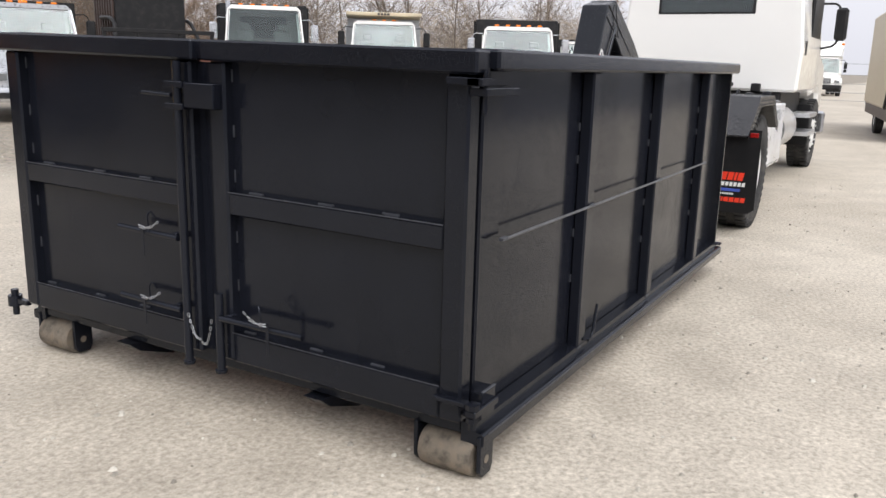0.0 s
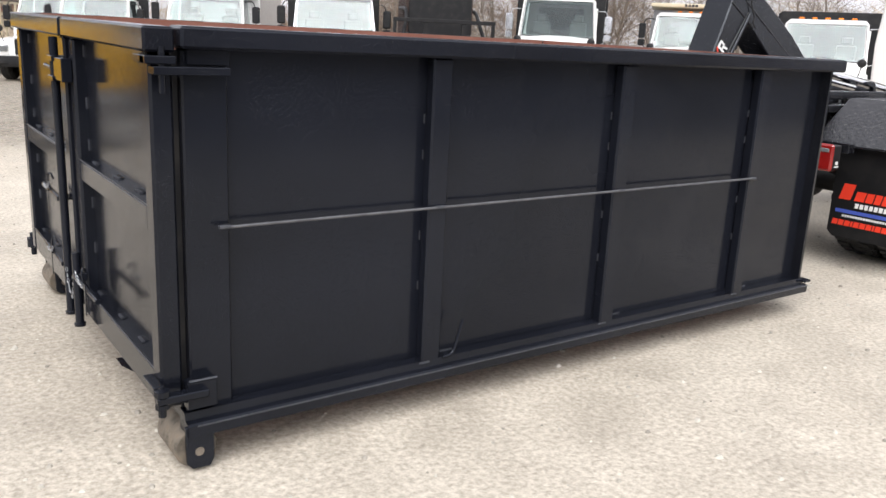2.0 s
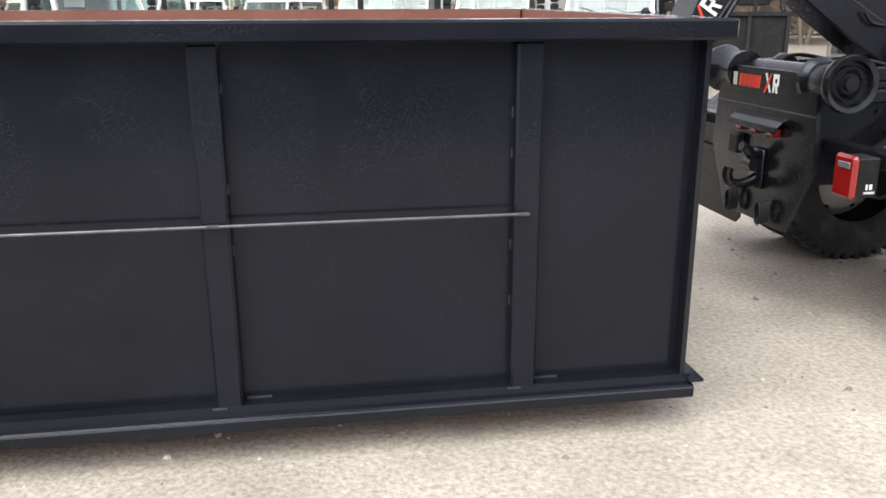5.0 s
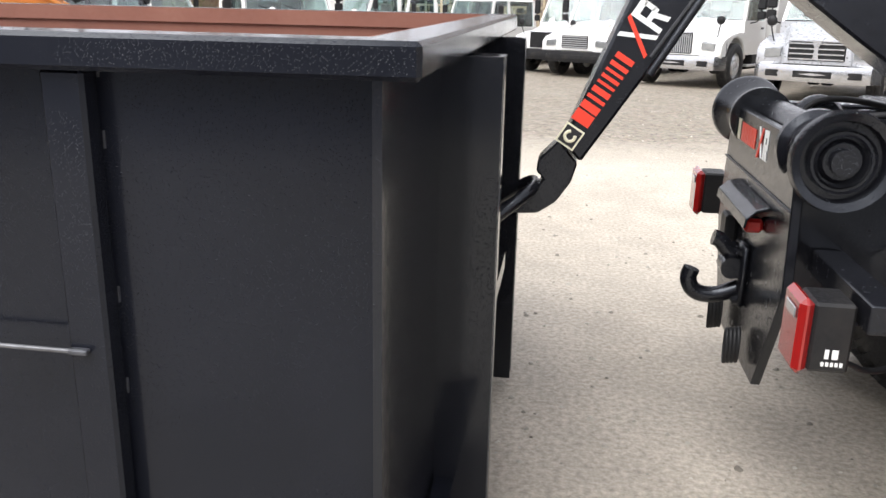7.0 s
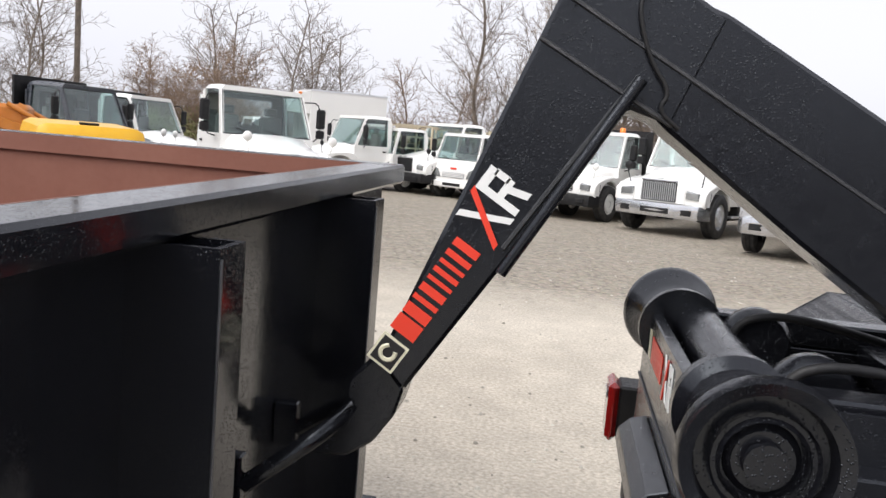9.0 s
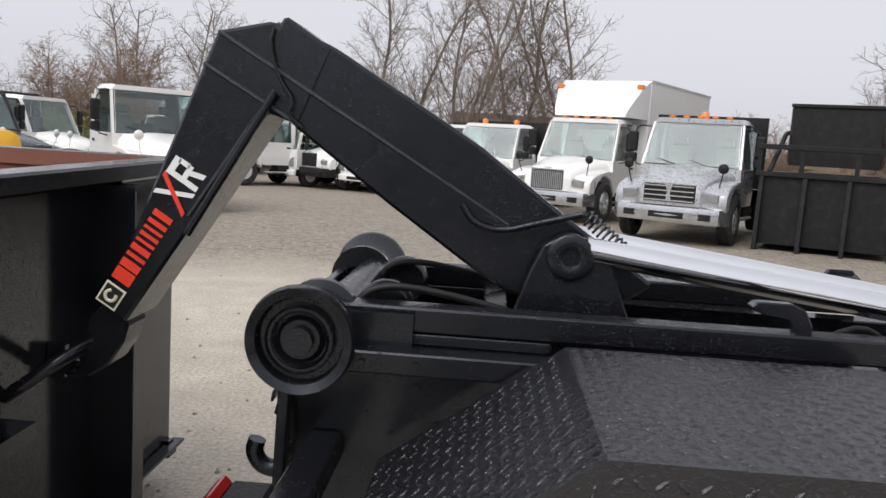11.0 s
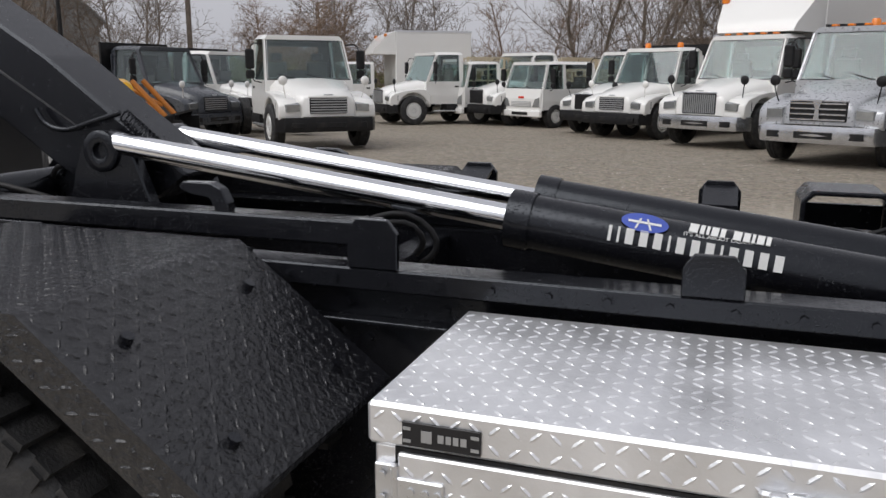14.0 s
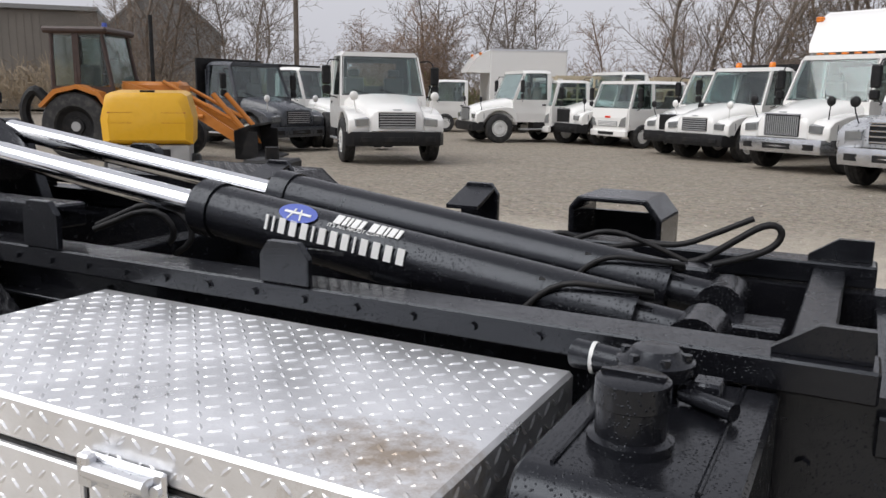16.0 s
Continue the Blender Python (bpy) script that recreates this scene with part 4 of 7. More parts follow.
    for x0, x1, y0, y1, z0, z1 in ((4.1, 4.16, 0.821, 1.399, 0.93, 1.0), (4.35, 4.41, 0.836, 1.384, 1.0, 1.06), (5.3, 5.38, 0.821, 1.399, 0.86, 0.95), (6.1, 6.2, 0.821, 1.399, 0.8, 0.9), (6.985, 7.05, 0.776, 1.444, 0.93, 1.0)):
        part("cross_member", box(x0, x1, y0, y1, z0, z1, 0.004), M_LIFT, TRUCK)
    for s in (-1, 1):
        # locking hooks and bin stops along the subframe
        yh = TC + s * 0.325
        lift = 0.004 if s < 0 else 0.028
        bm = bmesh.new()
        prism(bm, [(x + 0.022, z + lift) for x, z in [(4.893, 1.146), (4.905, 1.158), (4.98, 1.158), (5.01, 1.145), (5.027, 1.11), (5.027, 1.06), (4.99, 1.06), (4.99, 1.1), (4.975, 1.122), (4.93, 1.128), (4.9, 1.138)]], "y", yh - 0.016, yh + 0.016, 0.003)
        part("lock_hook", bm, M_LIFT, TRUCK)
        for x in (5.395, 6.072) if s < 0 else (5.37, 6.07):
            ys = TC - 0.42 if s < 0 else TC + 0.44
            top = (1.118 if s < 0 else 1.148) - (0.025 if x > 6 else 0.0)
            bm = bmesh.new()
            prism(bm, [(x, 1.013), (x, top - 0.028), (x + 0.02, top), (x + 0.09, top), (x + 0.112, top - 0.028), (x + 0.112, 1.013)], "y", ys - 0.008, ys + 0.008, 0.002)
            stop = part("bin_stop", bm, M_LIFT, TRUCK)
            a, b = sorted((ys - s * 0.0085, ys - s * 0.12))
            bm = bmesh.new()
            prism(bm, [(a, top - 0.012), (a, top - 0.02), (b, top - (0.045 if s < 0 else 0.06)), (b, top - (0.037 if s < 0 else 0.05))] if s < 0 else [(b, top - 0.012), (b, top - 0.02), (a, top - 0.06), (a, top - 0.05)], "x", x + 0.012, x + 0.103)
            part("stop_flap", bm, M_LIFT, stop)


def build_arm():
    ya, yb = 1.015, 1.215
    # outer jib reaching down to the bail
    bm = bmesh.new()
    jib = [(3.384, 1.0), (3.66, 1.69), (3.795, 1.72), (3.81, 1.71), (3.825, 1.735), (3.945, 1.66), (3.87, 1.475), (3.79, 1.5), (3.61, 1.215), (3.436, 0.945)]
    prism(bm, jib, "y", ya, yb, 0.008)
    arm = part("lift_arm", bm, M_LIFT, TRUCK, "tapered black box-section jib")
    bm = bmesh.new()
    beam = [(3.8, 1.722), (3.945, 1.668), (4.31, 1.455), (4.54, 1.29), (4.76, 1.14), (4.66, 1.07), (4.4, 1.1), (4.292, 1.165), (4.1, 1.295), (3.86, 1.468), (3.79, 1.53)]
    prism(bm, beam, "y", ya + 0.003, yb - 0.003, 0.008)
    main = part("main_arm", bm, M_LIFT, TRUCK, "heavy black box-section tilt arm")
    for p, q in (((3.665, 1.688), (4.45, 1.235)), ((3.63, 1.61), (3.87, 1.475)), ((3.805, 1.555), (3.6, 1.235))):
        part("weld_ridge", rods([((p[0], ya - 0.002, p[1]), (q[0], ya + 0.008 if q[0] > 4 else ya - 0.002, q[1]))], 0.005, 6), M_SEAM, arm)
    bm = bmesh.new()
    rod(bm, (3.81, ya - 0.012, 1.55), (3.6, ya - 0.012, 1.19), 0.011, 8)
    part("edge_bar", bm, M_LIFT, arm, smooth=60)
    bm = bmesh.new()
    tube(bm, [(3.8, ya - 0.006, 1.7), (3.793, ya - 0.014, 1.66), (3.82, ya - 0.014, 1.58), (3.86, ya - 0.016, 1.53), (3.84, ya - 0.016, 1.5), (3.88, ya - 0.014, 1.47)], 0.004)
    part("hydraulic_hose", bm, M_BLACKP, arm, smooth=60)
    bm = bmesh.new()
    prism(bm, [(3.375, 1.0), (3.43, 0.935), (3.415, 0.88), (3.375, 0.82), (3.325, 0.785), (3.26, 0.78), (3.24, 0.8), (3.27, 0.835), (3.3, 0.83), (3.315, 0.855), (3.335, 0.885), (3.325, 0.9), (3.315, 0.905), (3.318, 0.94)], "y", 1.06, 1.17, 0.006)
    part("lift_hook", bm, M_LIFT, arm, "thick black lifting hook")
    # decals: badge, block lettering, crossed strokes
    u = Vector((0.113, 0, 0.182)).normalized()
    v = Vector((-u.z, 0, u.x))
    o = Vector((3.412, ya - 0.0005, 0.977))

    def decal(rows, mat, label, lift=0.002):
        part("lettering", bars(rows, o, u, v, lift), mat, arm, label)
    decal([(0.0, 0.0, 0.058, [0.06], 0, 0)], M_CREAM, "cream square badge")
    decal([(0.005, 0.005, 0.048, [0.05], 0, 0)], M_DECALB, "black field of the badge", 0.003)
    bm = bmesh.new()
    c = o + u * 0.03 + v * 0.029
    pts = [c + (u * math.cos(a) + v * math.sin(a)) * 0.015 for a in (0.4, 1.2, 2.0, 2.9, 3.8, 4.6, 5.4)]
    tube(bm, [p + Vector((0, -0.003, 0)) for p in pts], 0.0045, 6)
    part("badge_mark", bm, M_CREAM, arm, "cream hook mark")
    decal([(0.074, 0.002, 0.054, [0.034], 0.0, 0.0), (0.113, 0.002, 0.054, [0.022, 0.01, 0.016, 0.008, 0.01, 0.008, 0.012, 0.016], 0.01, 0.0)], M_RED, "red block lettering, maker's mark")
    decal([(0.305, -0.012, 0.098, [0.013], 0, 0.62)], M_RED, "red stroke of the mark", 0.003)
    decal([(0.36, -0.008, 0.09, [0.013], 0, -0.5)], M_DECALW, "white stroke of the mark")
    decal([(0.377, -0.006, 0.09, [0.014], 0, 0.0), (0.391, 0.066, 0.018, [0.035], 0, 0.0), (0.391, 0.03, 0.014, [0.035], 0, 0.0), (0.415, 0.04, 0.03, [0.013], 0, 0.0), (0.413, -0.006, 0.036, [0.014], 0, -0.3)], M_DECALW, "white block letter of the mark")
    # pivot ears, spring, latch hook at the root of the arm
    for y in (0.965, 1.255):
        bm = bmesh.new()
        prism(bm, [(4.4, 1.0), (4.45, 1.16), (4.48, 1.23), (4.53, 1.26), (4.59, 1.25), (4.64, 1.2), (4.72, 1.0)], "y", y - 0.02, y + 0.02, 0.004)
        part("pivot_ear", bm, M_LIFT, TRUCK)
        bm = bmesh.new()
        lathe(bm, [(0.0, 0.022), (-0.03, 0.022), (-0.032, 0.026), (-0.032, 0.05), (-0.028, 0.056), (0.028, 0.056), (0.032, 0.05), (0.032, 0.026), (0.03, 0.022), (0.0, 0.022)], (4.545, y, 1.205), "y", 28)
        part("pivot_pin", bm, M_LIFT, TRUCK, smooth=35)
    bm = bmesh.new()
    p0, p1, n = Vector((4.58, 1.0, 1.3)), Vector((4.72, 1.0, 1.19)), 13
    d = (p1 - p0)
    sidev = Vector((0, 1, 0))
    upv = d.normalized().cross(sidev)
    prev = None
    for k in range(n * 8 + 1):
        a = k * math.pi / 4
        p = p0 + d * (k / (n * 8)) + 0.018 * (math.cos(a) * sidev + math.sin(a) * upv)
        if prev is not None:
            rod(bm, prev, p, 0.0032, 5, caps=False)
        prev = p
    part("spring", bm, M_LIFT, TRUCK, smooth=60)
    bm = bmesh.new()
    tube(bm, [(4.28, 0.995, 1.31), (4.31, 0.995, 1.265), (4.38, 0.995, 1.25), (4.46, 0.995, 1.275), (4.57, 0.995, 1.305)], 0.008)
    part("latch_bar", bm, M_LIFT, TRUCK, smooth=60)
    # lift cylinders
    for y in (0.964, 1.245):
        def axis(x):
            return (x, y, 1.225 - 0.125 * (x - 4.58))
        c = part("lift_cylinder", rods([(axis(5.69), axis(6.72))], 0.063, 32), M_LIFT, TRUCK, "black hydraulic cylinder", smooth=40)
        bm = bmesh.new()
        rod(bm, axis(5.675), axis(5.73), 0.068, 32)
        part("gland", bm, M_LIFT, c, smooth=40)
        part("piston_rod", rods([(axis(4.58), axis(5.676))], 0.031, 28), M_CHROME, c, "bright chrome rod", smooth=40)
        bm = bmesh.new()
        rod(bm, axis(6.71), axis(6.8), 0.04, 16)
        lathe(bm, [(-0.06, 0), (-0.06, 0.05), (0.06, 0.05), (0.06, 0)], axis(6.83), "y", 18)
        part("cylinder_eye", bm, M_LIFT, c, smooth=40)
        bm = bmesh.new()
        q = Vector(axis(6.7)) + Vector((0, -0.04, 0.05))
        tube(bm, [q + Vector((-0.2, -0.03, -0.06)), q + Vector((-0.12, -0.02, 0.02)), q + Vector((-0.02, 0, 0.015)), q + Vector((0.05, 0.02, 0.01))], 0.006)
        tube(bm, [q + Vector((-0.16, 0.0, 0.012)), q + Vector((-0.05, 0.02, 0.0)), q + Vector((0.05, 0.03, 0.0))], 0.007)
        part("oil_pipe", bm, M_BLACKP, c, smooth=60)
        if y < 1.1:
            ang = math.atan(0.125)
            uu, vv = Vector((math.cos(ang), 0, -math.sin(ang))), Vector((math.sin(ang) * 0.75, 0.66, 0.75))
            def on(x, deg):
                th = radians(deg)
                return Vector(axis(x)) + Vector((0, -0.0632 * math.cos(th), 0.0632 * math.sin(th))), Vector((0, math.sin(th), math.cos(th)))
            oo, vv = on(5.905, 12)
            part("lettering", bars([(0.0, -0.008, 0.034, [0.007, 0.005, 0.017, 0.017, 0.017, 0.005, 0.017, 0.017, 0.017, 0.005, 0.017, 0.017, 0.017, 0.017], 0.0125, 0.1)], oo, uu, vv, 0.004), M_DECALW, c, "row of white figures, masked")
            oo, vv = on(6.07, 52)
            part("lettering", bars([(0.0, 0.0, 0.024, [0.018, 0.009, 0.006, 0.014, 0.01, -0.008, 0.016, 0.013, 0.006, 0.014, 0.009], 0.004, 0.15)], oo, uu, vv, 0.003), M_DECALW, c, "white name in block bars")
            oo, vv = on(6.06, 42)
            cu = bpy.data.curves.new("slogan", 'FONT')
            cu.body, cu.size = "IT'S ALL ABOUT QUALITY", 0.013 * UNIT[0]
            tmp = new("slogan", cu)
            me = bpy.data.meshes.new_from_object(tmp)
            bpy.data.objects.remove(tmp)
            me.materials.append(M_DECALW)
            ob = new("slogan", me)
            ob.parent = c
            nn = uu.cross(vv).normalized()
            rot = Matrix((uu, vv.normalized(), nn)).transposed().to_4x4()
            ob.matrix_local = Matrix.Translation((oo + nn * 0.002) * UNIT[0] - TRUCK.location) @ rot
            ob["label"] = "small white slogan"
            bm = bmesh.new()
            cc, vv = on(5.98, 52)
            nn = uu.cross(vv)
            ring = [bm.verts.new(cc + uu * 0.05 * math.cos(2 * math.pi * k / 28) + vv * 0.026 * math.sin(2 * math.pi * k / 28) + nn * 0.004) for k in range(28)]
            bm.faces.new(ring)
            part("oval_mark", bm, M_BLUE, c, "blue oval mark")
            part("oval_line", bars([(-0.035, -0.004, 0.006, [0.07], 0, 0), (-0.02, -0.02, 0.03, [0.004], 0, 0.3), (0.012, -0.02, 0.03, [0.004], 0, -0.3)], cc + nn * 0.003, uu, vv, 0.003), M_DECALW, c, "pale lines in the oval")


def build_sides():
    build_fender(0.062, 0.658)
    build_fender(2 * TC - 0.658, 2 * TC - 0.062)
    for y in (-0.03, 2 * TC - 0.5):
        flap = build_mudflap(y, y + 0.53)
        if y < 1:
            def row(s, h, tall, ws, gap, lean, mat, label):
                part("lettering", bars([(s, h, tall, ws, gap, lean)], (4.2055, 0.475, 0.25), (0, -1, 0), (0, 0, 1), 0.002), mat, flap, label)
            row(0.02, 0.2, 0.1, [0.075], 0.0, 0.25, M_RED, "large red figure")
            row(0.12, 0.2, 0.06, [0.06, 0.045, 0.04, 0.04, 0.018, 0.038], 0.008, 0.2, M_RED, "red name in block bars")
            row(0.13, 0.155, 0.03, [0.022] * 10, 0.008, 0.1, M_DECALW, "white name in block bars")
            row(0.01, 0.115, 0.022, [0.38], 0.0, 0.1, M_BLUE, "blue strip")
            row(0.06, 0.09, 0.014, [0.012] * 17, 0.005, 0.0, M_DECALW, "small white line in bars")
            row(0.0, 0.035, 0.035, [0.034, 0.034, 0.034, 0.012, 0.034, 0.034, 0.034, 0.012, 0.034, 0.034, 0.034, 0.034], 0.006, 0.15, M_RED, "red figures, masked")
            part("reflector", box(4.198, 4.2055, -0.01, 0.05, 0.775, 0.81, 0.003), M_LENS, flap, "small red marker")
    for y, flip in ((0.2, False), (0.49, False), (2 * TC - 0.49, True), (2 * TC - 0.2, True)):
        add_wheel(TRUCK, (4.84, y, 0.455), 0.455, 0.24, 0.245, 0.1 if y < 0.4 or y > 1.9 else 0.05, M_RIMW, flip, "white steel rim")
    part("rear_axle", rods([((4.84, 0.4, 0.455), (4.84, 2 * TC - 0.4, 0.455))], 0.07, 16), M_DARK, TRUCK, smooth=40)
    bm = bmesh.new()
    lathe(bm, [(-0.17, 0.05), (-0.1, 0.16), (0.1, 0.16), (0.17, 0.05)], (4.84, TC, 0.455), "x", 20)
    part("axle_housing", bm, M_DARK, TRUCK, smooth=40)
    # chassis plates behind the wheels
    for y in (TC - 0.37, TC + 0.36):
        part("frame_plate", box(5.05, 5.66, y, y + 0.01, 0.4, 0.624), M_LIFT, TRUCK)
    for y, w in ((0.4, 0.3), (1.52, 0.3)):
        part("air_tank", rods([((5.6, y, 0.56), (5.6, y + w, 0.56))], 0.1, 20), M_DARK, TRUCK, smooth=40)
    # leaf springs
    for y in (TC - 0.42, TC + 0.42):
        bm = bmesh.new()
        for k in range(5):
            bx(bm, 4.35 + 0.06 * k, 5.35 - 0.06 * k, y - 0.035, y + 0.035, 0.6 - 0.016 * k, 0.614 - 0.016 * k)
        part("leaf_spring", bm, M_DARK, TRUCK)
    # toolbox
    tb = part("toolbox", box(5.672, 6.688, 0.192, 0.667, 0.37, 0.881, 0.004), M_TREAD_ALU, TRUCK, "aluminium tread-plate underbody toolbox")
    box_uv(tb)
    lid = part("toolbox_lid", box(5.663, 6.696, 0.184, 0.673, 0.8815, 0.948, 0.006), M_TREAD_ALU, tb, "wet tread-plate top with rust stains")
    box_uv(lid)
    tread_bars(lid, M_TREAD_ALU, (5.668, 0.189, 0.948), (1, 0, 0), (0, 1, 0), 1.024, 0.48)
    tread_bars(lid, M_TREAD_ALU, (5.668, 0.184, 0.885), (1, 0, 0), (0, 0, 1), 1.024, 0.06)
    tread_bars(tb, M_TREAD_ALU, (6.6965, 0.19, 0.885), (0, 1, 0), (0, 0, 1), 0.47, 0.06)
    tread_bars(tb, M_TREAD_ALU, (6.6885, 0.195, 0.45), (0, 1, 0), (0, 0, 1), 0.47, 0.42)
    tread_bars(tb, M_TREAD_ALU, (5.6715, 0.665, 0.45), (0, -1, 0), (0, 0, 1), 0.47, 0.42)
    tread_bars(tb, M_TREAD_ALU, (5.6625, 0.67, 0.885), (0, -1, 0), (0, 0, 1), 0.48, 0.06)
    for x0, x1 in ((5.712, 6.186), (6.198, 6.65)):
        d = part("toolbox_door", box(x0, x1, 0.181, 0.1915, 0.4, 0.874, 0.003), M_TREAD_ALU, tb)
        box_uv(d)
        tread_bars(d, M_TREAD_ALU, (x0 + 0.004, 0.181, 0.6), (1, 0, 0), (0, 0, 1), x1 - x0 - 0.006, 0.27)
        part("door_gap", box(x0 - 0.006, x1 + 0.006, 0.1885, 0.1916, 0.393, 0.8805), M_DARK, tb)
    bm = bmesh.new()
    bx(bm, 5.676, 5.704, 0.1795, 0.1915, 0.79, 0.855, 0.002)
    bx(bm, 5.712, 5.785, 0.1755, 0.1805, 0.802, 0.838, 0.003)
    rod(bm, (5.708, 0.181, 0.79), (5.708, 0.181, 0.855), 0.007, 8)
    for p, q in ((5.69, 0.803), (5.69, 0.84), (5.735, 0.82), (5.757, 0.82), (5.776, 0.82)):
        rod(bm, (p, 0.176, q), (p, 0.172, q), 0.006, 8)
    part("hinge", bm, M_ALU, tb, "riveted steel hinge")
    bm = bmesh.new()
    bx(bm, 6.2, 6.348, 0.171, 0.1805, 0.862, 0.908, 0.004)
    rod(bm, (6.225, 0.163, 0.89), (6.33, 0.163, 0.89), 0.012, 10)
    bx(bm, 6.27, 6.305, 0.152, 0.171, 0.8, 0.89, 0.004)
    bx(bm, 6.212, 6.235, 0.155, 0.171, 0.868, 0.912, 0.003)
    for p in (6.21, 6.338):
        rod(bm, (p, 0.171, 0.885), (p, 0.164, 0.885), 0.008, 8)
    part("latch", bm, M_ALU, tb, "lever latch")
    pl = part("badge_plate", box(5.72, 5.838, 0.1795, 0.1837, 0.889, 0.926, 0.001), M_DECALB, tb, "dark maker's plate")
    part("lettering", bars([(0.055, 0.012, 0.012, [0.009, 0.008, 0.008, 0.009], 0.003, 0), (0.03, 0.009, 0.018, [0.016], 0, 0), (0.002, 0.006, 0.005, [0.012, -0.086, 0.012], 0.002, 0), (0.002, 0.025, 0.005, [0.012, -0.086, 0.012], 0.002, 0)], (5.72, 0.1794, 0.889), (1, 0, 0), (0, 0, 1), 0.001), M_GREYPL, pl, "small pale block lettering")
    # hydraulic tank with filler cap and return filter
    bm = bmesh.new()
    front = [(0.26 + 0.05 - 0.05 * math.sin(a), 0.92 + 0.05 * math.cos(a)) for a in [i * math.pi / 12 for i in range(7)]]
    prism(bm, [(0.664, 0.4), (0.664, 0.97)] + front + [(0.26, 0.4)], "x", 6.752, 6.99, 0.006)
    tank = part("oil_tank", bm, M_LIFT, TRUCK, "black hydraulic oil tank beaded with rain", smooth=35)
    for x in (6.79, 6.945):
        part("tank_strap", rods([((x, 0.31, 0.9715), (x, 0.66, 0.9715))], 0.003, 6), M_LIFT, tank)
    bm = bmesh.new()
    lathe(bm, [(0.97, 0.0), (0.97, 0.05), (0.982, 0.05), (0.985, 0.041), (1.02, 0.041), (1.022, 0.044), (1.05, 0.043), (1.053, 0.038), (1.053, 0.0)], (6.852, 0.4, 0), "z", 28)
    bx(bm, 6.815, 6.889, 0.396, 0.404, 1.053, 1.058)
    part("filler_cap", bm, M_LIFT, tank, smooth=35)
    bm = bmesh.new()
    lathe(bm, [(0.97, 0.0), (0.97, 0.034), (1.0, 0.034), (1.004, 0.05), (1.022, 0.052), (1.026, 0.044), (1.038, 0.03), (1.04, 0.0)], (6.84, 0.57, 0), "z", 28)
    filt = part("return_filter", bm, M_LIFT, tank, smooth=35)
    for k in range(6):
        a = k * math.pi / 3
        c = Vector((6.84 + 0.041 * math.cos(a), 0.57 + 0.041 * math.sin(a), 1.02))
        part("bolt", rods([(c, c + Vector((0, 0, 0.014)))], 0.007, 6), M_LIFT, filt)
    part("return_pipe", rods([((6.715, 0.62, 0.995), (6.8, 0.59, 0.998))], 0.022, 14), M_LIFT, tank, smooth=40)
    part("hose_clamp", lat([(-0.003, 0.022), (-0.003, 0.0235), (0.003, 0.0235), (0.003, 0.022)], (6.745, 0.609, 0.996), "x", 18), M_DECALW, tank, "white hose clamp", smooth=40)
    bm = bmesh.new()
    bx(bm, 6.89, 6.93, 0.55, 0.59, 0.971, 1.005, 0.004)
    rod(bm, (6.88, 0.56, 0.985), (6.95, 0.52, 0.985), 0.012, 10)
    part("filter_elbow", bm, M_LIFT, tank, smooth=40)
    # opposite side: lamp housing over the far rail
    bm = bmesh.new()
    prism(bm, [(6.345, 0.9), (6.345, 1.06), (6.37, 1.092), (6.56, 1.092), (6.603, 1.04), (6.603, 0.9), (6.589, 0.9), (6.589, 1.032), (6.552, 1.078), (6.38, 1.078), (6.36, 1.056), (6.36, 0.9)], "y", 1.66, 1.88, 0.004)
    bx(bm, 6.361, 6.588, 1.86, 1.878, 0.9, 1.03)
    part("battery_cover", bm, M_LIFT, TRUCK, "open-ended black steel cover")
    part("side_tank", box(6.3, 7.0, 1.6, 2.08, 0.35, 0.9, 0.02), M_DARK, TRUCK)
    # hose bundle and valves ahead of the cylinders
    for pts, r in ((((6.37, 1.36, 1), (6.43, 1.36, 1.05), (6.51, 1.38, 1), (6.62, 1.38, 1.03), (6.71, 1.38, 1.03), (6.79, 1.38, 1.07), (6.86, 1.39, 1.105)), 0.007),
                   (((6.63, 1.36, 0.99), (6.74, 1.38, 0.99), (6.82, 1.38, 1.05), (6.89, 1.39, 1.1), (6.925, 1.4, 1.08), (6.9, 1.4, 1.035), (6.8, 1.38, 1), (6.72, 1.36, 0.98)), 0.008),
                   (((6.47, 1.34, 1.03), (6.55, 1.36, 1.06), (6.65, 1.36, 1.03), (6.73, 1.36, 1)), 0.006),
                   (((5.2, 1.03, 0.98), (5.35, 1.11, 1.05), (5.42, 1.13, 0.97), (5.3, 1.13, 0.9)), 0.009),
                   (((5.15, 1.08, 0.98), (5.33, 1.16, 1.07), (5.45, 1.18, 0.96), (5.33, 1.13, 0.88)), 0.009)):
        bm = bmesh.new()
        tube(bm, pts, r)
        part("hydraulic_hose", bm, M_BLACKP, TRUCK, smooth=60)
    for x0, x1, y0, y1, z0, z1 in ((6.68, 6.79, 1.3, 1.38, 0.93, 1.0), (6.84, 6.96, 1.1, 1.2, 0.88, 0.94), (6.5, 6.6, 1.33, 1.4, 0.93, 1.01)):
        part("valve_block", box(x0, x1, y0, y1, z0, z1, 0.006), M_LIFT, TRUCK)
    part("front_cross_beam", box(7.111, 7.2, 0.72, 1.5, 0.88, 0.94, 0.004), M_LIFT, TRUCK)
    for y in (TC - 0.37, TC + 0.3):
        part("cab_mount", box(7.201, 7.75, y, y + 0.07, 0.86, 0.93, 0.004), M_LIFT, TRUCK)
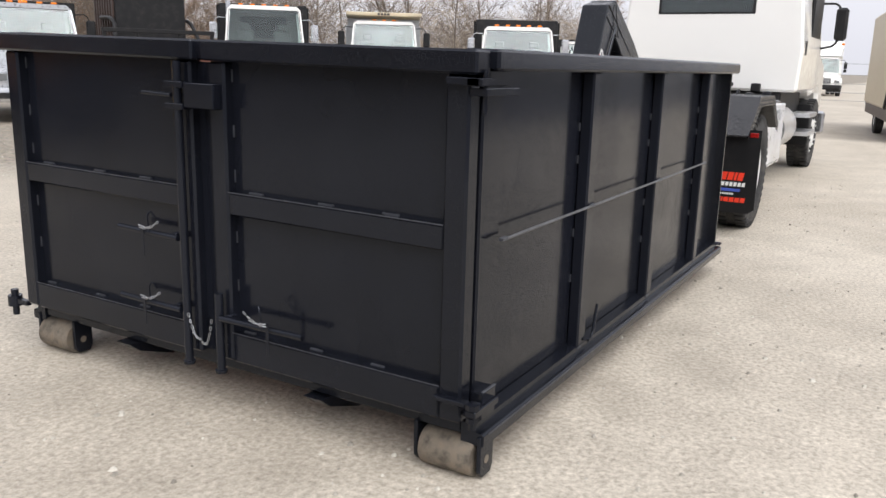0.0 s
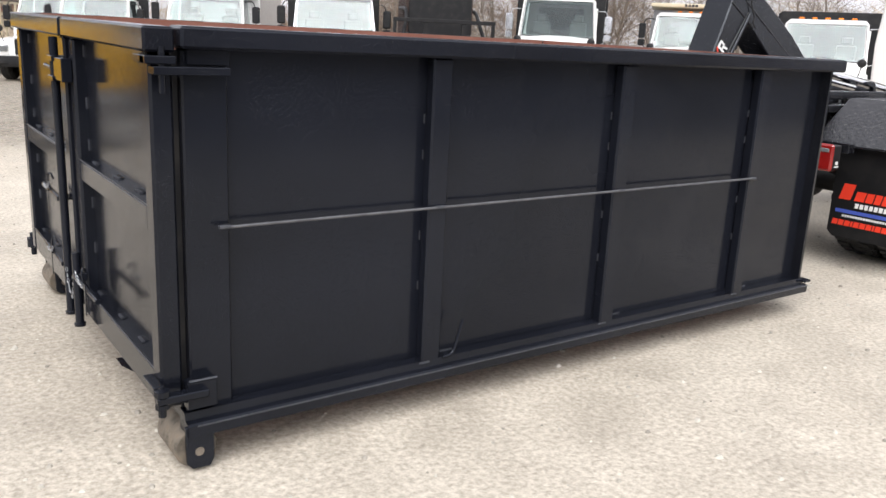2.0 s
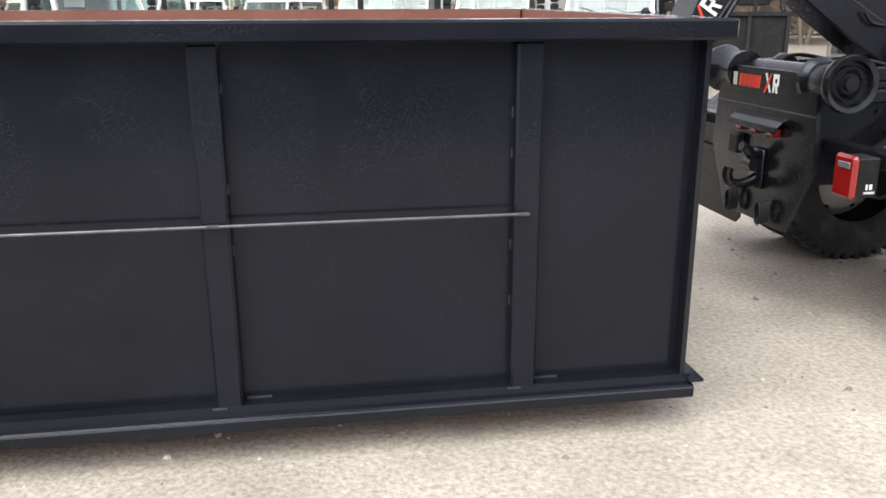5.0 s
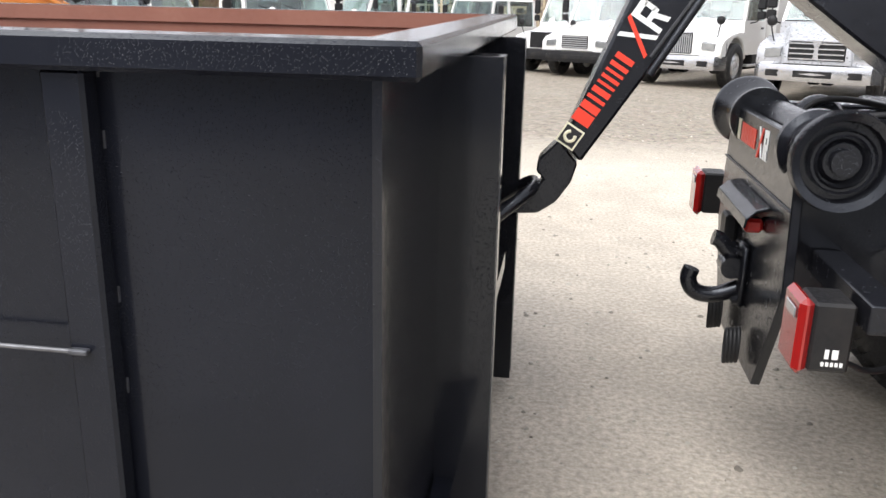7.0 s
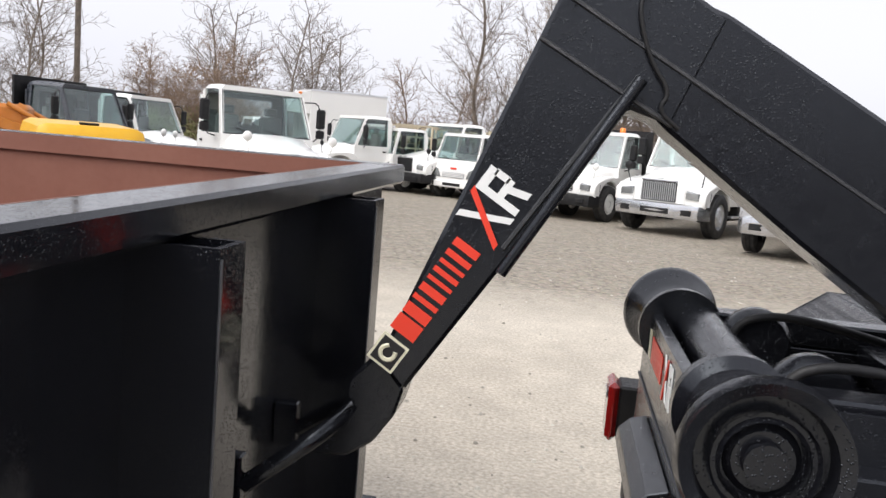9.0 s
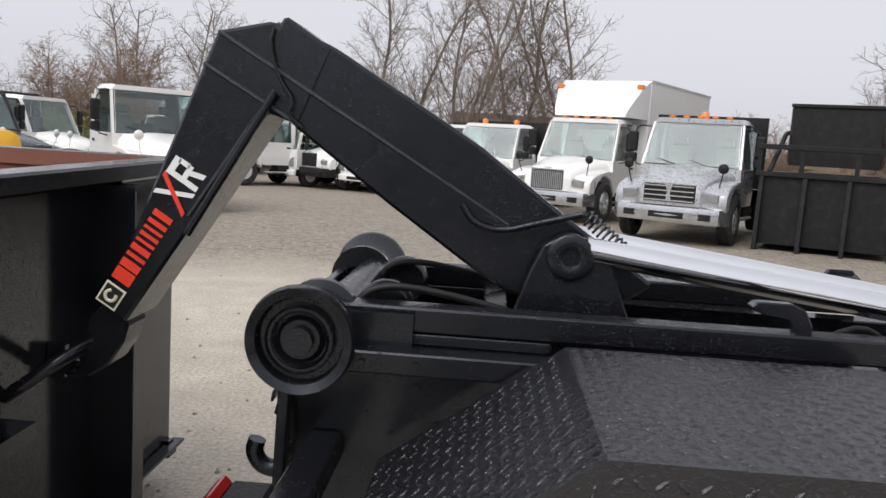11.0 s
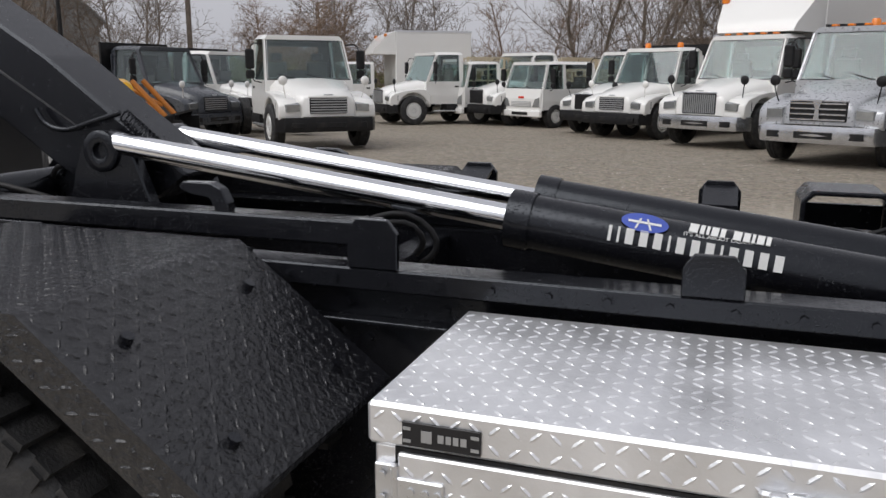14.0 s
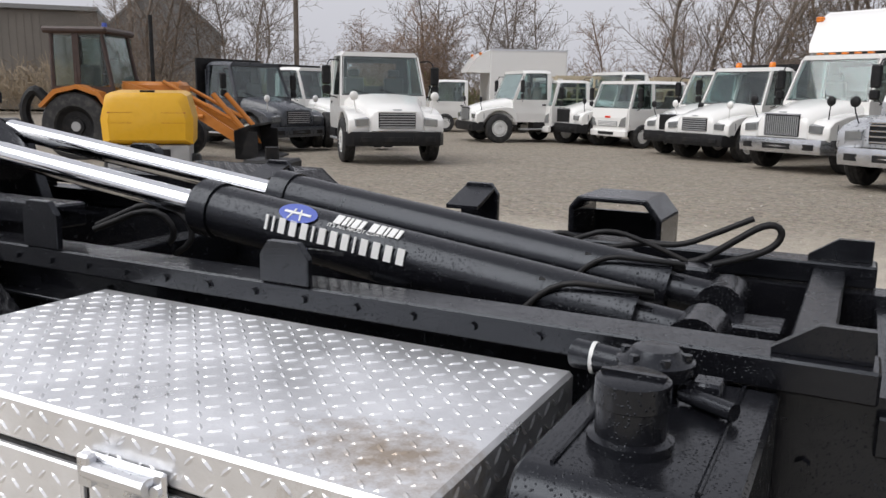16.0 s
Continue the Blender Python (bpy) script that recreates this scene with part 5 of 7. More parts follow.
    for y in (TC - 0.4, TC + 0.38):
        part("guide_wedge", pris([(6.97, 1.013), (6.97, 1.02), (7.03, 1.06), (7.1, 1.06), (7.1, 1.013)], "y", y, y + 0.02), M_LIFT, TRUCK)


def build_cab():
    cy, hw = 1.27, 1.02
    x0, x1 = 7.85, 9.5
    bm = bmesh.new()
    prism(bm, [(cy - hw, 1.03), (cy - hw - 0.02, 1.5), (cy - hw + 0.06, 2.35), (cy - hw + 0.18, 2.47), (cy + hw - 0.18, 2.47), (cy + hw - 0.06, 2.35), (cy + hw + 0.02, 1.5), (cy + hw, 1.03)], "x", x0, x1, 0.03)
    cab = part("cab", bm, M_WHITE, TRUCK, "white truck cab")
    bm = bmesh.new()
    bx(bm, x0 - 0.006, x0 + 0.02, cy - 0.5, cy + 0.62, 1.88, 2.3, 0.03)
    part("rear_window", bm, M_BLACKP, cab, "dark tinted rear window")
    part("rear_glass", box(x0 - 0.009, x0 - 0.0065, cy - 0.46, cy + 0.58, 1.91, 2.27), M_GLASS, cab)
    part("side_window", box(8.5, 9.3, cy - hw - 0.012, cy - hw + 0.03, 1.65, 2.2, 0.02), M_BLACKP, cab, "dark side window")
    part("air_grille", box(8.0, 8.14, cy - hw - 0.022, cy - hw - 0.005, 1.44, 1.6, 0.01), M_BLACKP, cab)
    bm = bmesh.new()
    prism(bm, [(9.5, 0.95), (9.5, 1.62), (9.75, 1.58), (10.6, 1.38), (10.72, 1.2), (10.72, 0.75), (10.3, 0.75), (10.25, 0.95), (10.05, 1.06), (9.7, 0.95)], "y", cy - 0.98, cy + 0.98, 0.05)
    part("hood", bm, M_WHITE, cab, "white sloping hood")
    for s in (-1, 1):
        bm = bmesh.new()
        bx(bm, 9.38, 9.5, cy + s * 1.24 - 0.07, cy + s * 1.24 + 0.07, 1.65, 2.05, 0.03)
        part("mirror", bm, M_BLACKP, cab)
        bm = bmesh.new()
        tube(bm, [(9.4, cy + s * 1.0, 2.1), (9.44, cy + s * 1.24, 2.1), (9.44, cy + s * 1.24, 1.6), (9.4, cy + s * 1.02, 1.55)], 0.014)
        part("mirror_arm", bm, M_BLACKP, cab, smooth=60)
        bm = bmesh.new()
        for z in (0.5, 0.72):
            bx(bm, 8.6, 9.3, cy + s * 0.98 - 0.12, cy + s * 0.98 + 0.12, z, z + 0.05, 0.004)
        part("step", bm, M_ALU, cab, "aluminium step")
        part("front_mudguard", box(9.42, 9.46, cy + s * 0.86 - 0.15, cy + s * 0.86 + 0.15, 0.32, 0.85, 0.01), M_BLACKP, cab)
        add_wheel(TRUCK, (9.95, cy + s * 0.88, 0.455), 0.455, 0.26, 0.27, -0.02, M_RIMW, s > 0, "white steel rim")
    part("front_axle", rods([((9.95, cy - 0.8, 0.455), (9.95, cy + 0.8, 0.455))], 0.05, 12), M_DARK, TRUCK)
    part("under_cab", box(7.9, 9.5, cy - 0.85, cy + 0.85, 0.62, 1.028, 0.02), M_DARK, TRUCK)
    part("bumper", box(10.7, 10.82, cy - 1.05, cy + 1.05, 0.4, 0.72, 0.03), M_BUMPER_CH, TRUCK)
    part("fuel_tank", rods([((7.6, 0.55, 0.62), (8.5, 0.55, 0.62))], 0.26, 28), M_ALU, TRUCK, "aluminium fuel tank", smooth=40)
    bm = bmesh.new()
    tube(bm, [(7.8, 1.0, 1.06), (7.76, 0.9, 1.12), (7.76, 1.2, 1.12), (7.8, 1.3, 1.05)], 0.016)
    part("air_hose", bm, M_BLACKP, TRUCK, smooth=60)
    part("air_coupling", box(7.7, 7.78, 0.62, 0.72, 1.03, 1.12, 0.01), M_BLACKP, TRUCK)
    part("hose_rest", box(7.72, 7.8, 0.95, 1.2, 1.0305, 1.06, 0.004), M_BLACKP, TRUCK)


build_rear()
build_arm()
build_sides()
build_cab()

# ---- parked trucks, drawn in metres, nose towards -x ----
UNIT[0] = 1.0


def plain_tyre(r, w, rim_r):
    bm = bmesh.new()
    h = w / 2
    lathe(bm, [(-h * 0.8, rim_r), (-h, rim_r + 0.03), (-h * 1.02, (r + rim_r) / 2), (-h * 0.93, r - 0.03), (-h * 0.75, r), (-h * 0.3, r), (-h * 0.27, r - 0.012), (-h * 0.2, r - 0.012), (-h * 0.17, r), (h * 0.17, r), (h * 0.2, r - 0.012), (h * 0.27, r - 0.012), (h * 0.3, r), (h * 0.75, r), (h * 0.93, r - 0.03), (h * 1.02, (r + rim_r) / 2), (h, rim_r + 0.03), (h * 0.8, rim_r)], (0, 0, 0), "y", 32)
    return bm


def far_wheel(parent, at, r, w, rim_mat, flip, dish):
    rim_r = r * 0.56
    t, m = plain_tyre(r, w, rim_r), rim_mesh(rim_r, w, dish)
    hub = bmesh.new()
    lathe(hub, [(-w * 0.4 + dish * 0.4, 0.0), (-w * 0.4 + dish * 0.4, rim_r * 0.25), (-w * 0.4 + dish, rim_r * 0.3)], (0, 0, 0), "y", 16)
    for b in (t, m, hub):
        if flip:
            bmesh.ops.scale(b, vec=(1, -1, 1), verts=b.verts)
            bmesh.ops.reverse_faces(b, faces=b.faces)
        bmesh.ops.translate(b, vec=at, verts=b.verts)
    wheel = part("wheel", t, M_TYRE, parent, smooth=35)
    part("rim", m, rim_mat, wheel, smooth=35)
    part("hub", hub, M_GREYPL, wheel, smooth=40)


def loft(bm, sections, cap=True):
    rings = [[bm.verts.new(p) for p in s] for s in sections]
    fs = []
    n = len(rings[0])
    for a, b in zip(rings, rings[1:]):
        for k in range(n):
            fs.append(bm.faces.new((a[k], a[(k + 1) % n], b[(k + 1) % n], b[k])))
    if cap:
        fs += [bm.faces.new(rings[0]), bm.faces.new(rings[-1])]
    bmesh.ops.recalc_face_normals(bm, faces=fs)


def quad_slab(pts, thick):
    """A pane through four points, thick along its normal."""
    bm = bmesh.new()
    p = [Vector(q) for q in pts]
    n = (p[1] - p[0]).cross(p[3] - p[0]).normalized() * thick
    lo, hi = [bm.verts.new(q) for q in p], [bm.verts.new(q + n) for q in p]
    fs = [bm.faces.new(lo[::-1]), bm.faces.new(hi)]
    fs += [bm.faces.new((lo[i], lo[(i + 1) % 4], hi[(i + 1) % 4], hi[i])) for i in range(4)]
    bmesh.ops.recalc_face_normals(bm, faces=fs)
    return bm


def cab_shell(root, paint_mat, xf, xb, z0, zw, zr, hw, rake, crew=False):
    """Cab with real window openings: lower body, pillars, roof, panes, seats and wheel inside."""
    bm = bmesh.new()
    loft(bm, [[(x, -w, z0), (x, -w - 0.015, z0 + 0.3), (x, -w, zw), (x, w, zw), (x, w + 0.015, z0 + 0.3), (x, w, z0)] for x, w in ((xf, hw), (xb, hw))])
    cab = part("cab", bm, paint_mat, root)
    xt = xf + rake
    wt = hw - 0.09
    bm = bmesh.new()
    loft(bm, [[(x, -w, zr - d), (x, -w + 0.1, zr - d + 0.1), (x, w - 0.1, zr - d + 0.1), (x, w, zr - d)] for x, w, d in ((xt - 0.03, wt, 0.02), (xt + 0.3, wt + 0.02, 0.0), (xb - 0.2, wt + 0.02, 0.0), (xb, wt, 0.03))])
    part("roof", bm, paint_mat, cab)
    for s in (-1, 1):
        pil = bmesh.new()
        loft(pil, [[(xf + 0.02, s * hw, zw), (xf + 0.12, s * hw, zw), (xf + 0.12, s * (hw - 0.07), zw), (xf + 0.02, s * (hw - 0.07), zw)], [(xt - 0.02, s * wt, zr - 0.01), (xt + 0.08, s * wt, zr - 0.01), (xt + 0.08, s * (wt - 0.07), zr - 0.01), (xt - 0.02, s * (wt - 0.07), zr - 0.01)]])
        part("front_pillar", pil, paint_mat, cab)
        xs = [(xb - 0.14, xb)] + ([(xf + 1.02, xf + 1.14)] if crew else [])
        for a, b in xs:
            pil = bmesh.new()
            loft(pil, [[(a, s * hw, zw), (b, s * hw, zw), (b, s * (hw - 0.06), zw), (a, s * (hw - 0.06), zw)], [(a, s * wt, zr), (b, s * wt, zr), (b, s * (wt - 0.06), zr), (a, s * (wt - 0.06), zr)]])
            part("pillar", pil, paint_mat, cab)
        pane = quad_slab([(xf + 0.12, s * (hw - 0.03), zw), (xb - 0.13, s * (hw - 0.03), zw), (xb - 0.13, s * (wt - 0.03), zr - 0.01), (xt + 0.07, s * (wt - 0.03), zr - 0.01)], 0.006)
        g = part("side_window", pane, M_GLASS, cab, "tinted side glass")
        g.visible_shadow = False
        bm = bmesh.new()
        bx(bm, xf + 0.2, xb - 0.16, s * (hw + 0.003) - 0.004, s * (hw + 0.003) + 0.004, z0 + 0.12, zw - 0.02)
        part("door_skin", bm, paint_mat, cab)
        part("door_handle", box(xb - 0.34, xb - 0.2, s * (hw + 0.012) - 0.01, s * (hw + 0.012) + 0.01, zw - 0.2, zw - 0.15), M_BLACKP, cab)
    g = part("windscreen", quad_slab([(xf + 0.04, -hw + 0.06, zw), (xf + 0.04, hw - 0.06, zw), (xt, wt - 0.05, zr), (xt, -wt + 0.05, zr)], 0.006), M_GLASS, cab, "pale green tinted windscreen")
    g.visible_shadow = False
    bm = bmesh.new()
    for p, q in (((xf + 0.03, -hw + 0.05, zw + 0.008), (xf + 0.03, hw - 0.05, zw + 0.008)), ((xt - 0.012, -wt + 0.04, zr - 0.012), (xt - 0.012, wt - 0.04, zr - 0.012)), ((xf + 0.03, -hw + 0.05, zw), (xt - 0.012, -wt + 0.05, zr)), ((xf + 0.03, hw - 0.05, zw), (xt - 0.012, wt - 0.05, zr))):
        rod(bm, p, q, 0.013, 6)
    part("window_seal", bm, M_BLACKP, cab)
    for y in (-0.35, 0.3):
        bm = bmesh.new()
        p = Vector((xf + 0.03, y, zw + 0.02))
        rod(bm, p, p + Vector((rake * 0.16, 0.42, (zr - zw) * 0.13)), 0.011, 5)
        part("wiper", bm, M_BLACKP, cab)
    bm = bmesh.new()
    bx(bm, xb - 0.05, xb, -hw + 0.02, hw - 0.02, zw, zw + 0.2)
    bx(bm, xb - 0.05, xb, -wt, wt, zr - 0.12, zr)
    for s in (-1, 1):
        bx(bm, xb - 0.05, xb, s * (hw - 0.2) - 0.18, s * (hw - 0.2) + 0.18, zw + 0.2, zr - 0.12)
    part("rear_wall", bm, paint_mat, cab)
    bm = bmesh.new()
    bx(bm, xb - 0.062, xb - 0.052, -hw + 0.09, hw - 0.09, zw - 0.1, zw + 0.22)
    bx(bm, xb - 0.062, xb - 0.052, -wt + 0.04, wt - 0.04, zr - 0.14, zr - 0.02)
    for s in (-1, 1):
        bx(bm, xb - 0.062, xb - 0.052, s * (hw - 0.25) - 0.16, s * (hw - 0.25) + 0.16, zw + 0.22, zr - 0.14)
    bx(bm, xt + 0.1, xb - 0.07, -wt + 0.04, wt - 0.04, zr - 0.035, zr - 0.022)
    part("cab_lining", bm, M_INTER, cab)
    for y in (-0.5, 0.5):
        bm = bmesh.new()
        bx(bm, xb - 0.4, xb - 0.24, y - 0.24, y + 0.24, zw - 0.2, zw + 0.42, 0.03)
        bx(bm, xb - 0.38, xb - 0.27, y - 0.14, y + 0.14, zw + 0.44, zw + 0.62, 0.03)
        part("seat", bm, M_INTER, cab)
    bm = bmesh.new()
    bx(bm, xf + 0.08, xf + 0.4, -hw + 0.05, hw - 0.05, zw - 0.06, zw + 0.05, 0.02)
    part("dashboard", bm, M_INTER, cab)
    return cab


def mirrors(root, x, hw, zw, zr, mat=None, tall=True):
    for s in (-1, 1):
        y = s * (hw + 0.28)
        bm = bmesh.new()
        bx(bm, x - 0.07, x + 0.03, y - 0.1, y + 0.1, zw + 0.25, zw + 0.68, 0.03)
        m = part("mirror", bm, mat or M_BLACKP, root)
        bm = bmesh.new()
        bx(bm, x - 0.06, x + 0.02, y - 0.1, y + 0.1, zw + 0.03, zw + 0.22, 0.03)
        part("wide_mirror", bm, mat or M_BLACKP, m)
        bm = bmesh.new()
        tube(bm, [(x + 0.15, s * (hw - 0.05), zr - 0.12), (x, y, zr - 0.1), (x, y, zw), (x + 0.1, s * hw, zw - 0.06)], 0.014, 6)
        part("mirror_arm", bm, mat or M_BLACKP, m, smooth=60)


def truck_body(root, kind, x0, length, paint_mat=None):
    """What stands on the chassis behind the cab."""
    if kind == "box":
        bm = bmesh.new()
        bx(bm, x0, x0 + length, -1.22, 1.22, 1.05, 3.55, 0.03)
        part("cargo_box", bm, M_WHITE, root, "white box body")
        bm = bmesh.new()
        loft(bm, [[(x0 - 0.95, -0.95, 2.58), (x0 - 0.9, -1.0, 2.75), (x0 - 0.9, 1.0, 2.75), (x0 - 0.95, 0.95, 2.58)], [(x0 - 0.5, -1.15, 2.56), (x0 - 0.4, -1.18, 3.35), (x0 - 0.4, 1.18, 3.35), (x0 - 0.5, 1.15, 2.56)], [(x0 - 0.001, -1.2, 2.56), (x0 - 0.001, -1.2, 3.52), (x0 - 0.001, 1.2, 3.52), (x0 - 0.001, 1.2, 2.56)]])
        part("air_deflector", bm, M_WHITE, root, "smooth white nose over the cab", smooth=40)
        for y in (-1.1, 1.1):
            part("marker_lamp", box(x0 - 0.47, x0 - 0.36, y - 0.09, y + 0.09, 3.3, 3.42, 0.02), M_AMBER, root, "amber marker lamp")
        part("edge_trim", box(x0 - 0.01, x0 + length + 0.01, 1.2, 1.235, 3.5, 3.57), M_ALU, root)
        part("edge_trim", box(x0 - 0.01, x0 + length + 0.01, -1.235, -1.2, 3.5, 3.57), M_ALU, root)
    elif kind == "dump":
        bm = bmesh.new()
        bx(bm, x0, x0 + 0.06, -1.15, 1.15, 1.1, 2.75)
        bx(bm, x0, x0 + length, -1.2, -1.13, 1.1, 2.4)
        bx(bm, x0, x0 + length, 1.13, 1.2, 1.1, 2.4)
        bx(bm, x0, x0 + length, -1.15, 1.15, 1.05, 1.12)
        part("dump_box", bm, M_GREYPL, root, "grey steel dump body")
        bm = bmesh.new()
        prism(bm, [(x0 - 0.9, 2.78), (x0 + 0.1, 2.8), (x0 + 0.1, 2.62), (x0 - 0.9, 2.68)], "y", -1.18, 1.18, 0.02)
        part("cab_guard", bm, M_TAN, root, "pale folded cab guard")
        part("lettering", bars([(0, 0, 0.07, [0.07] * 4, 0.03, 0)], (x0 - 0.903, 0.2, 2.69), (0, -1, 0), (0, 0, 1), 0.004), M_DECALB, root, "dark block lettering")
    elif kind == "dark_box":
        bm = bmesh.new()
        bx(bm, x0, x0 + length, -1.2, 1.2, 1.1, 2.75, 0.02)
        body = part("dark_body", bm, M_BLACKP, root, "black ribbed steel body")
        for k in range(7):
            for s in (-1, 1):
                part("rib", box(x0 + 0.1 + k * (length - 0.2) / 6.5, x0 + 0.2 + k * (length - 0.2) / 6.5, s * 1.235 - 0.03, s * 1.235 + 0.03, 1.15, 2.7), M_BLACKP, body)
    elif kind == "flat":
        bm = bmesh.new()
        bx(bm, x0, x0 + length, -1.2, 1.2, 1.08, 1.2)
        bx(bm, x0, x0 + 0.06, -1.2, 1.2, 1.2, 2.62)
        part("flat_deck", bm, M_BLACKP, root, "dark flat deck and headboard")
    elif kind == "rack":
        bm = bmesh.new()
        bx(bm, x0, x0 + length, -1.05, 1.05, 1.0, 1.1)
        for k in range(5):
            for s in (-1, 1):
                bx(bm, x0 + k * length / 4.2, x0 + k * length / 4.2 + 0.06, s * 1.0 - 0.03, s * 1.0 + 0.03, 1.1, 2.35)
        for z in (1.5, 1.9, 2.3):
            for s in (-1, 1):
                bx(bm, x0, x0 + length, s * 1.0 - 0.02, s * 1.0 + 0.02, z, z + 0.06)
        part("stake_rack", bm, M_TAN, root, "pale stake rack")


def truck_chassis(root, x0, x1, rear_x, wheels=True, rim=None, fx=1.0, tw=1.0, r=0.5):
    bm = bmesh.new()
    for s in (-1, 1):
        bx(bm, x0, x1, s * 0.42 - 0.04, s * 0.42 + 0.04, 0.72, 0.97)
    for x in (x0 + 0.5, (x0 + x1) / 2, x1 - 0.1):
        bx(bm, x - 0.06, x + 0.06, -0.4, 0.4, 0.76, 0.92)
    part("chassis", bm, M_DARK, root)
    part("axle", rods([((fx, -tw + 0.1, r), (fx, tw - 0.1, r))], 0.06, 10), M_DARK, root)
    part("axle", rods([((rear_x, -tw + 0.2, r), (rear_x, tw - 0.2, r))], 0.09, 12), M_DARK, root)
    for s in (-1, 1):
        far_wheel(root, (fx, s * (tw - 0.02), r), r, 0.28, rim or M_RIMW, s > 0, -0.02)
        far_wheel(root, (rear_x, s * (tw + 0.03), r), r, 0.26, rim or M_RIMW, s > 0, 0.12)
        far_wheel(root, (rear_x, s * (tw - 0.28), r), r, 0.26, rim or M_RIMW, s > 0, 0.05)
        part("fuel_tank", rods([((fx + 1.3, s * 0.78, 0.6), (fx + 2.2, s * 0.78, 0.6))], 0.25, 18), M_DARK, root, smooth=40)


def nosed_truck(label, paint_mat, grille, bumper_mat, body="none", rim=None, lamps=0, beacons=0, wheelbase=4.4, length=6.5, mirror_mat=None, tall_stack=False, group="trucks parked in the yard"):
    """A truck with a sloping hood. grille: bars, upright, wings, black or square."""
    root = thing("parked_truck", (0, 0, 0), label, "truck", group)
    sq = grille == "square"
    nose = 0.9 if not sq else 0.95
    zt0, zt1 = (1.2, 1.52) if not sq else (1.42, 1.62)
    if grille == "wings":
        zt0, zt1 = 1.16, 1.5
    bm = bmesh.new()
    secs = []
    for x, w, top, low in ((0.1, nose * 0.62, zt0 - 0.06, 0.74), (0.16, nose * 0.7, zt0, 0.7), (0.55, nose * 0.78, zt0 + (zt1 - zt0) * 0.4, 0.7), (1.1, nose * 0.86, zt0 + (zt1 - zt0) * 0.8, 0.75), (1.5, 0.93, zt1, 0.8)):
        secs.append([(x, -w, low), (x, -w, top - 0.16), (x, -w * 0.86, top - 0.03), (x, -w * 0.3, top + 0.02), (x, w * 0.3, top + 0.02), (x, w * 0.86, top - 0.03), (x, w, top - 0.16), (x, w, low)])
    loft(bm, secs)
    hood = part("hood", bm, paint_mat, root, smooth=50)
    for s in (-1, 1):
        arch = [(1.0 + 0.62 * math.cos(a), 0.5 + 0.62 * math.sin(a)) for a in (3.05, 2.7, 2.3, 1.9, 1.57, 1.2, 0.85, 0.5, 0.2)]
        prof = [(0.12, 0.72), (0.14, 0.98), (0.3, 1.1), (0.7, 1.2), (1.2, 1.26), (1.5, 1.22), (1.66, 1.0), (1.66, 0.62)]
        bm = bmesh.new()
        prism(bm, prof + arch[::-1], "y", min(s * 0.62, s * 1.08), max(s * 0.62, s * 1.08), 0.03)
        part("wing", bm, paint_mat, hood, smooth=40)
        bm = bmesh.new()
        loft(bm, [[(0.1, s * 0.64, 0.86), (0.1, s * 0.92, 0.84), (0.1, s * 0.92, 0.99), (0.1, s * 0.64, 1.0)], [(0.2, s * 0.62, 0.84), (0.42, s * 1.09, 0.84), (0.42, s * 1.09, 1.03), (0.2, s * 0.62, 1.04)]])
        part("headlight", bm, M_CLEAR, hood, "clear wrap-round headlamp", smooth=40)
    gw = 0.42 if grille != "wings" else 0.5
    gz0, gz1 = (0.8, 1.14) if grille in ("bars", "wings") else (0.76, 1.2)
    if sq:
        gw, gz0, gz1 = 0.5, 0.78, 1.32
    gm = M_BLACKP if grille == "black" else M_DARK
    g = part("grille", box(0.075, 0.125, -gw, gw, gz0, gz1, 0.02), gm, hood, "dark grille opening")
    if grille in ("bars", "wings"):
        n = 6 if grille == "bars" else 4
        for k in range(n):
            z = gz0 + 0.03 + k * (gz1 - gz0 - 0.06) / (n - 1)
            part("grille_bar", box(0.055, 0.0745, -gw + 0.02, gw - 0.02, z - 0.013, z + 0.013), M_GREYPL if grille == "bars" else M_BUMPER_CH, g)
    elif grille in ("upright", "square"):
        n = 17
        for k in range(n):
            y = -gw + 0.03 + k * (2 * gw - 0.06) / (n - 1)
            part("grille_bar", box(0.055, 0.0745, y - 0.011, y + 0.011, gz0 + 0.02, gz1 - 0.02), M_GREYPL if grille == "upright" else M_BUMPER_CH, g)
    part("grille_surround", box(0.07, 0.1, -gw - 0.02, gw + 0.02, gz1 - 0.002, gz1 + 0.035, 0.01), M_BUMPER_CH if grille != "bars" else paint_mat, hood)
    if grille == "wings":
        bm = bmesh.new()
        prism(bm, [(-0.09, 1.17), (0.09, 1.17), (0.03, 1.02), (0.05, 0.84), (-0.05, 0.84), (-0.03, 1.02)], "x", 0.035, 0.054)
        part("mark", bm, M_BUMPER_CH, hood, "plain chrome mark")
    else:
        part("mark", box(0.09, 0.11, -0.1, 0.1, gz1 + 0.05, gz1 + 0.075, 0.008), M_GREYPL, hood, "plain maker's mark")
    bm = bmesh.new()
    loft(bm, [[(x, y, 0.42), (x - 0.03, y, 0.56), (x, y, 0.72), (x + 0.1, y, 0.72), (x + 0.1, y, 0.42)] for x, y in ((0.3, -1.12), (0.05, -0.98), (-0.02, -0.5), (-0.03, 0), (-0.02, 0.5), (0.05, 0.98), (0.3, 1.12))])
    b = part("bumper", bm, bumper_mat, root, smooth=40)
    part("bumper_slot", box(-0.055, -0.03, -0.34, 0.34, 0.5, 0.62, 0.01), M_DARK, b)
    for s in (-1, 1):
        part("fog_lamp", box(-0.03, 0.01, s * 0.72 - 0.12, s * 0.72 + 0.12, 0.5, 0.62, 0.01), M_DARK, b)
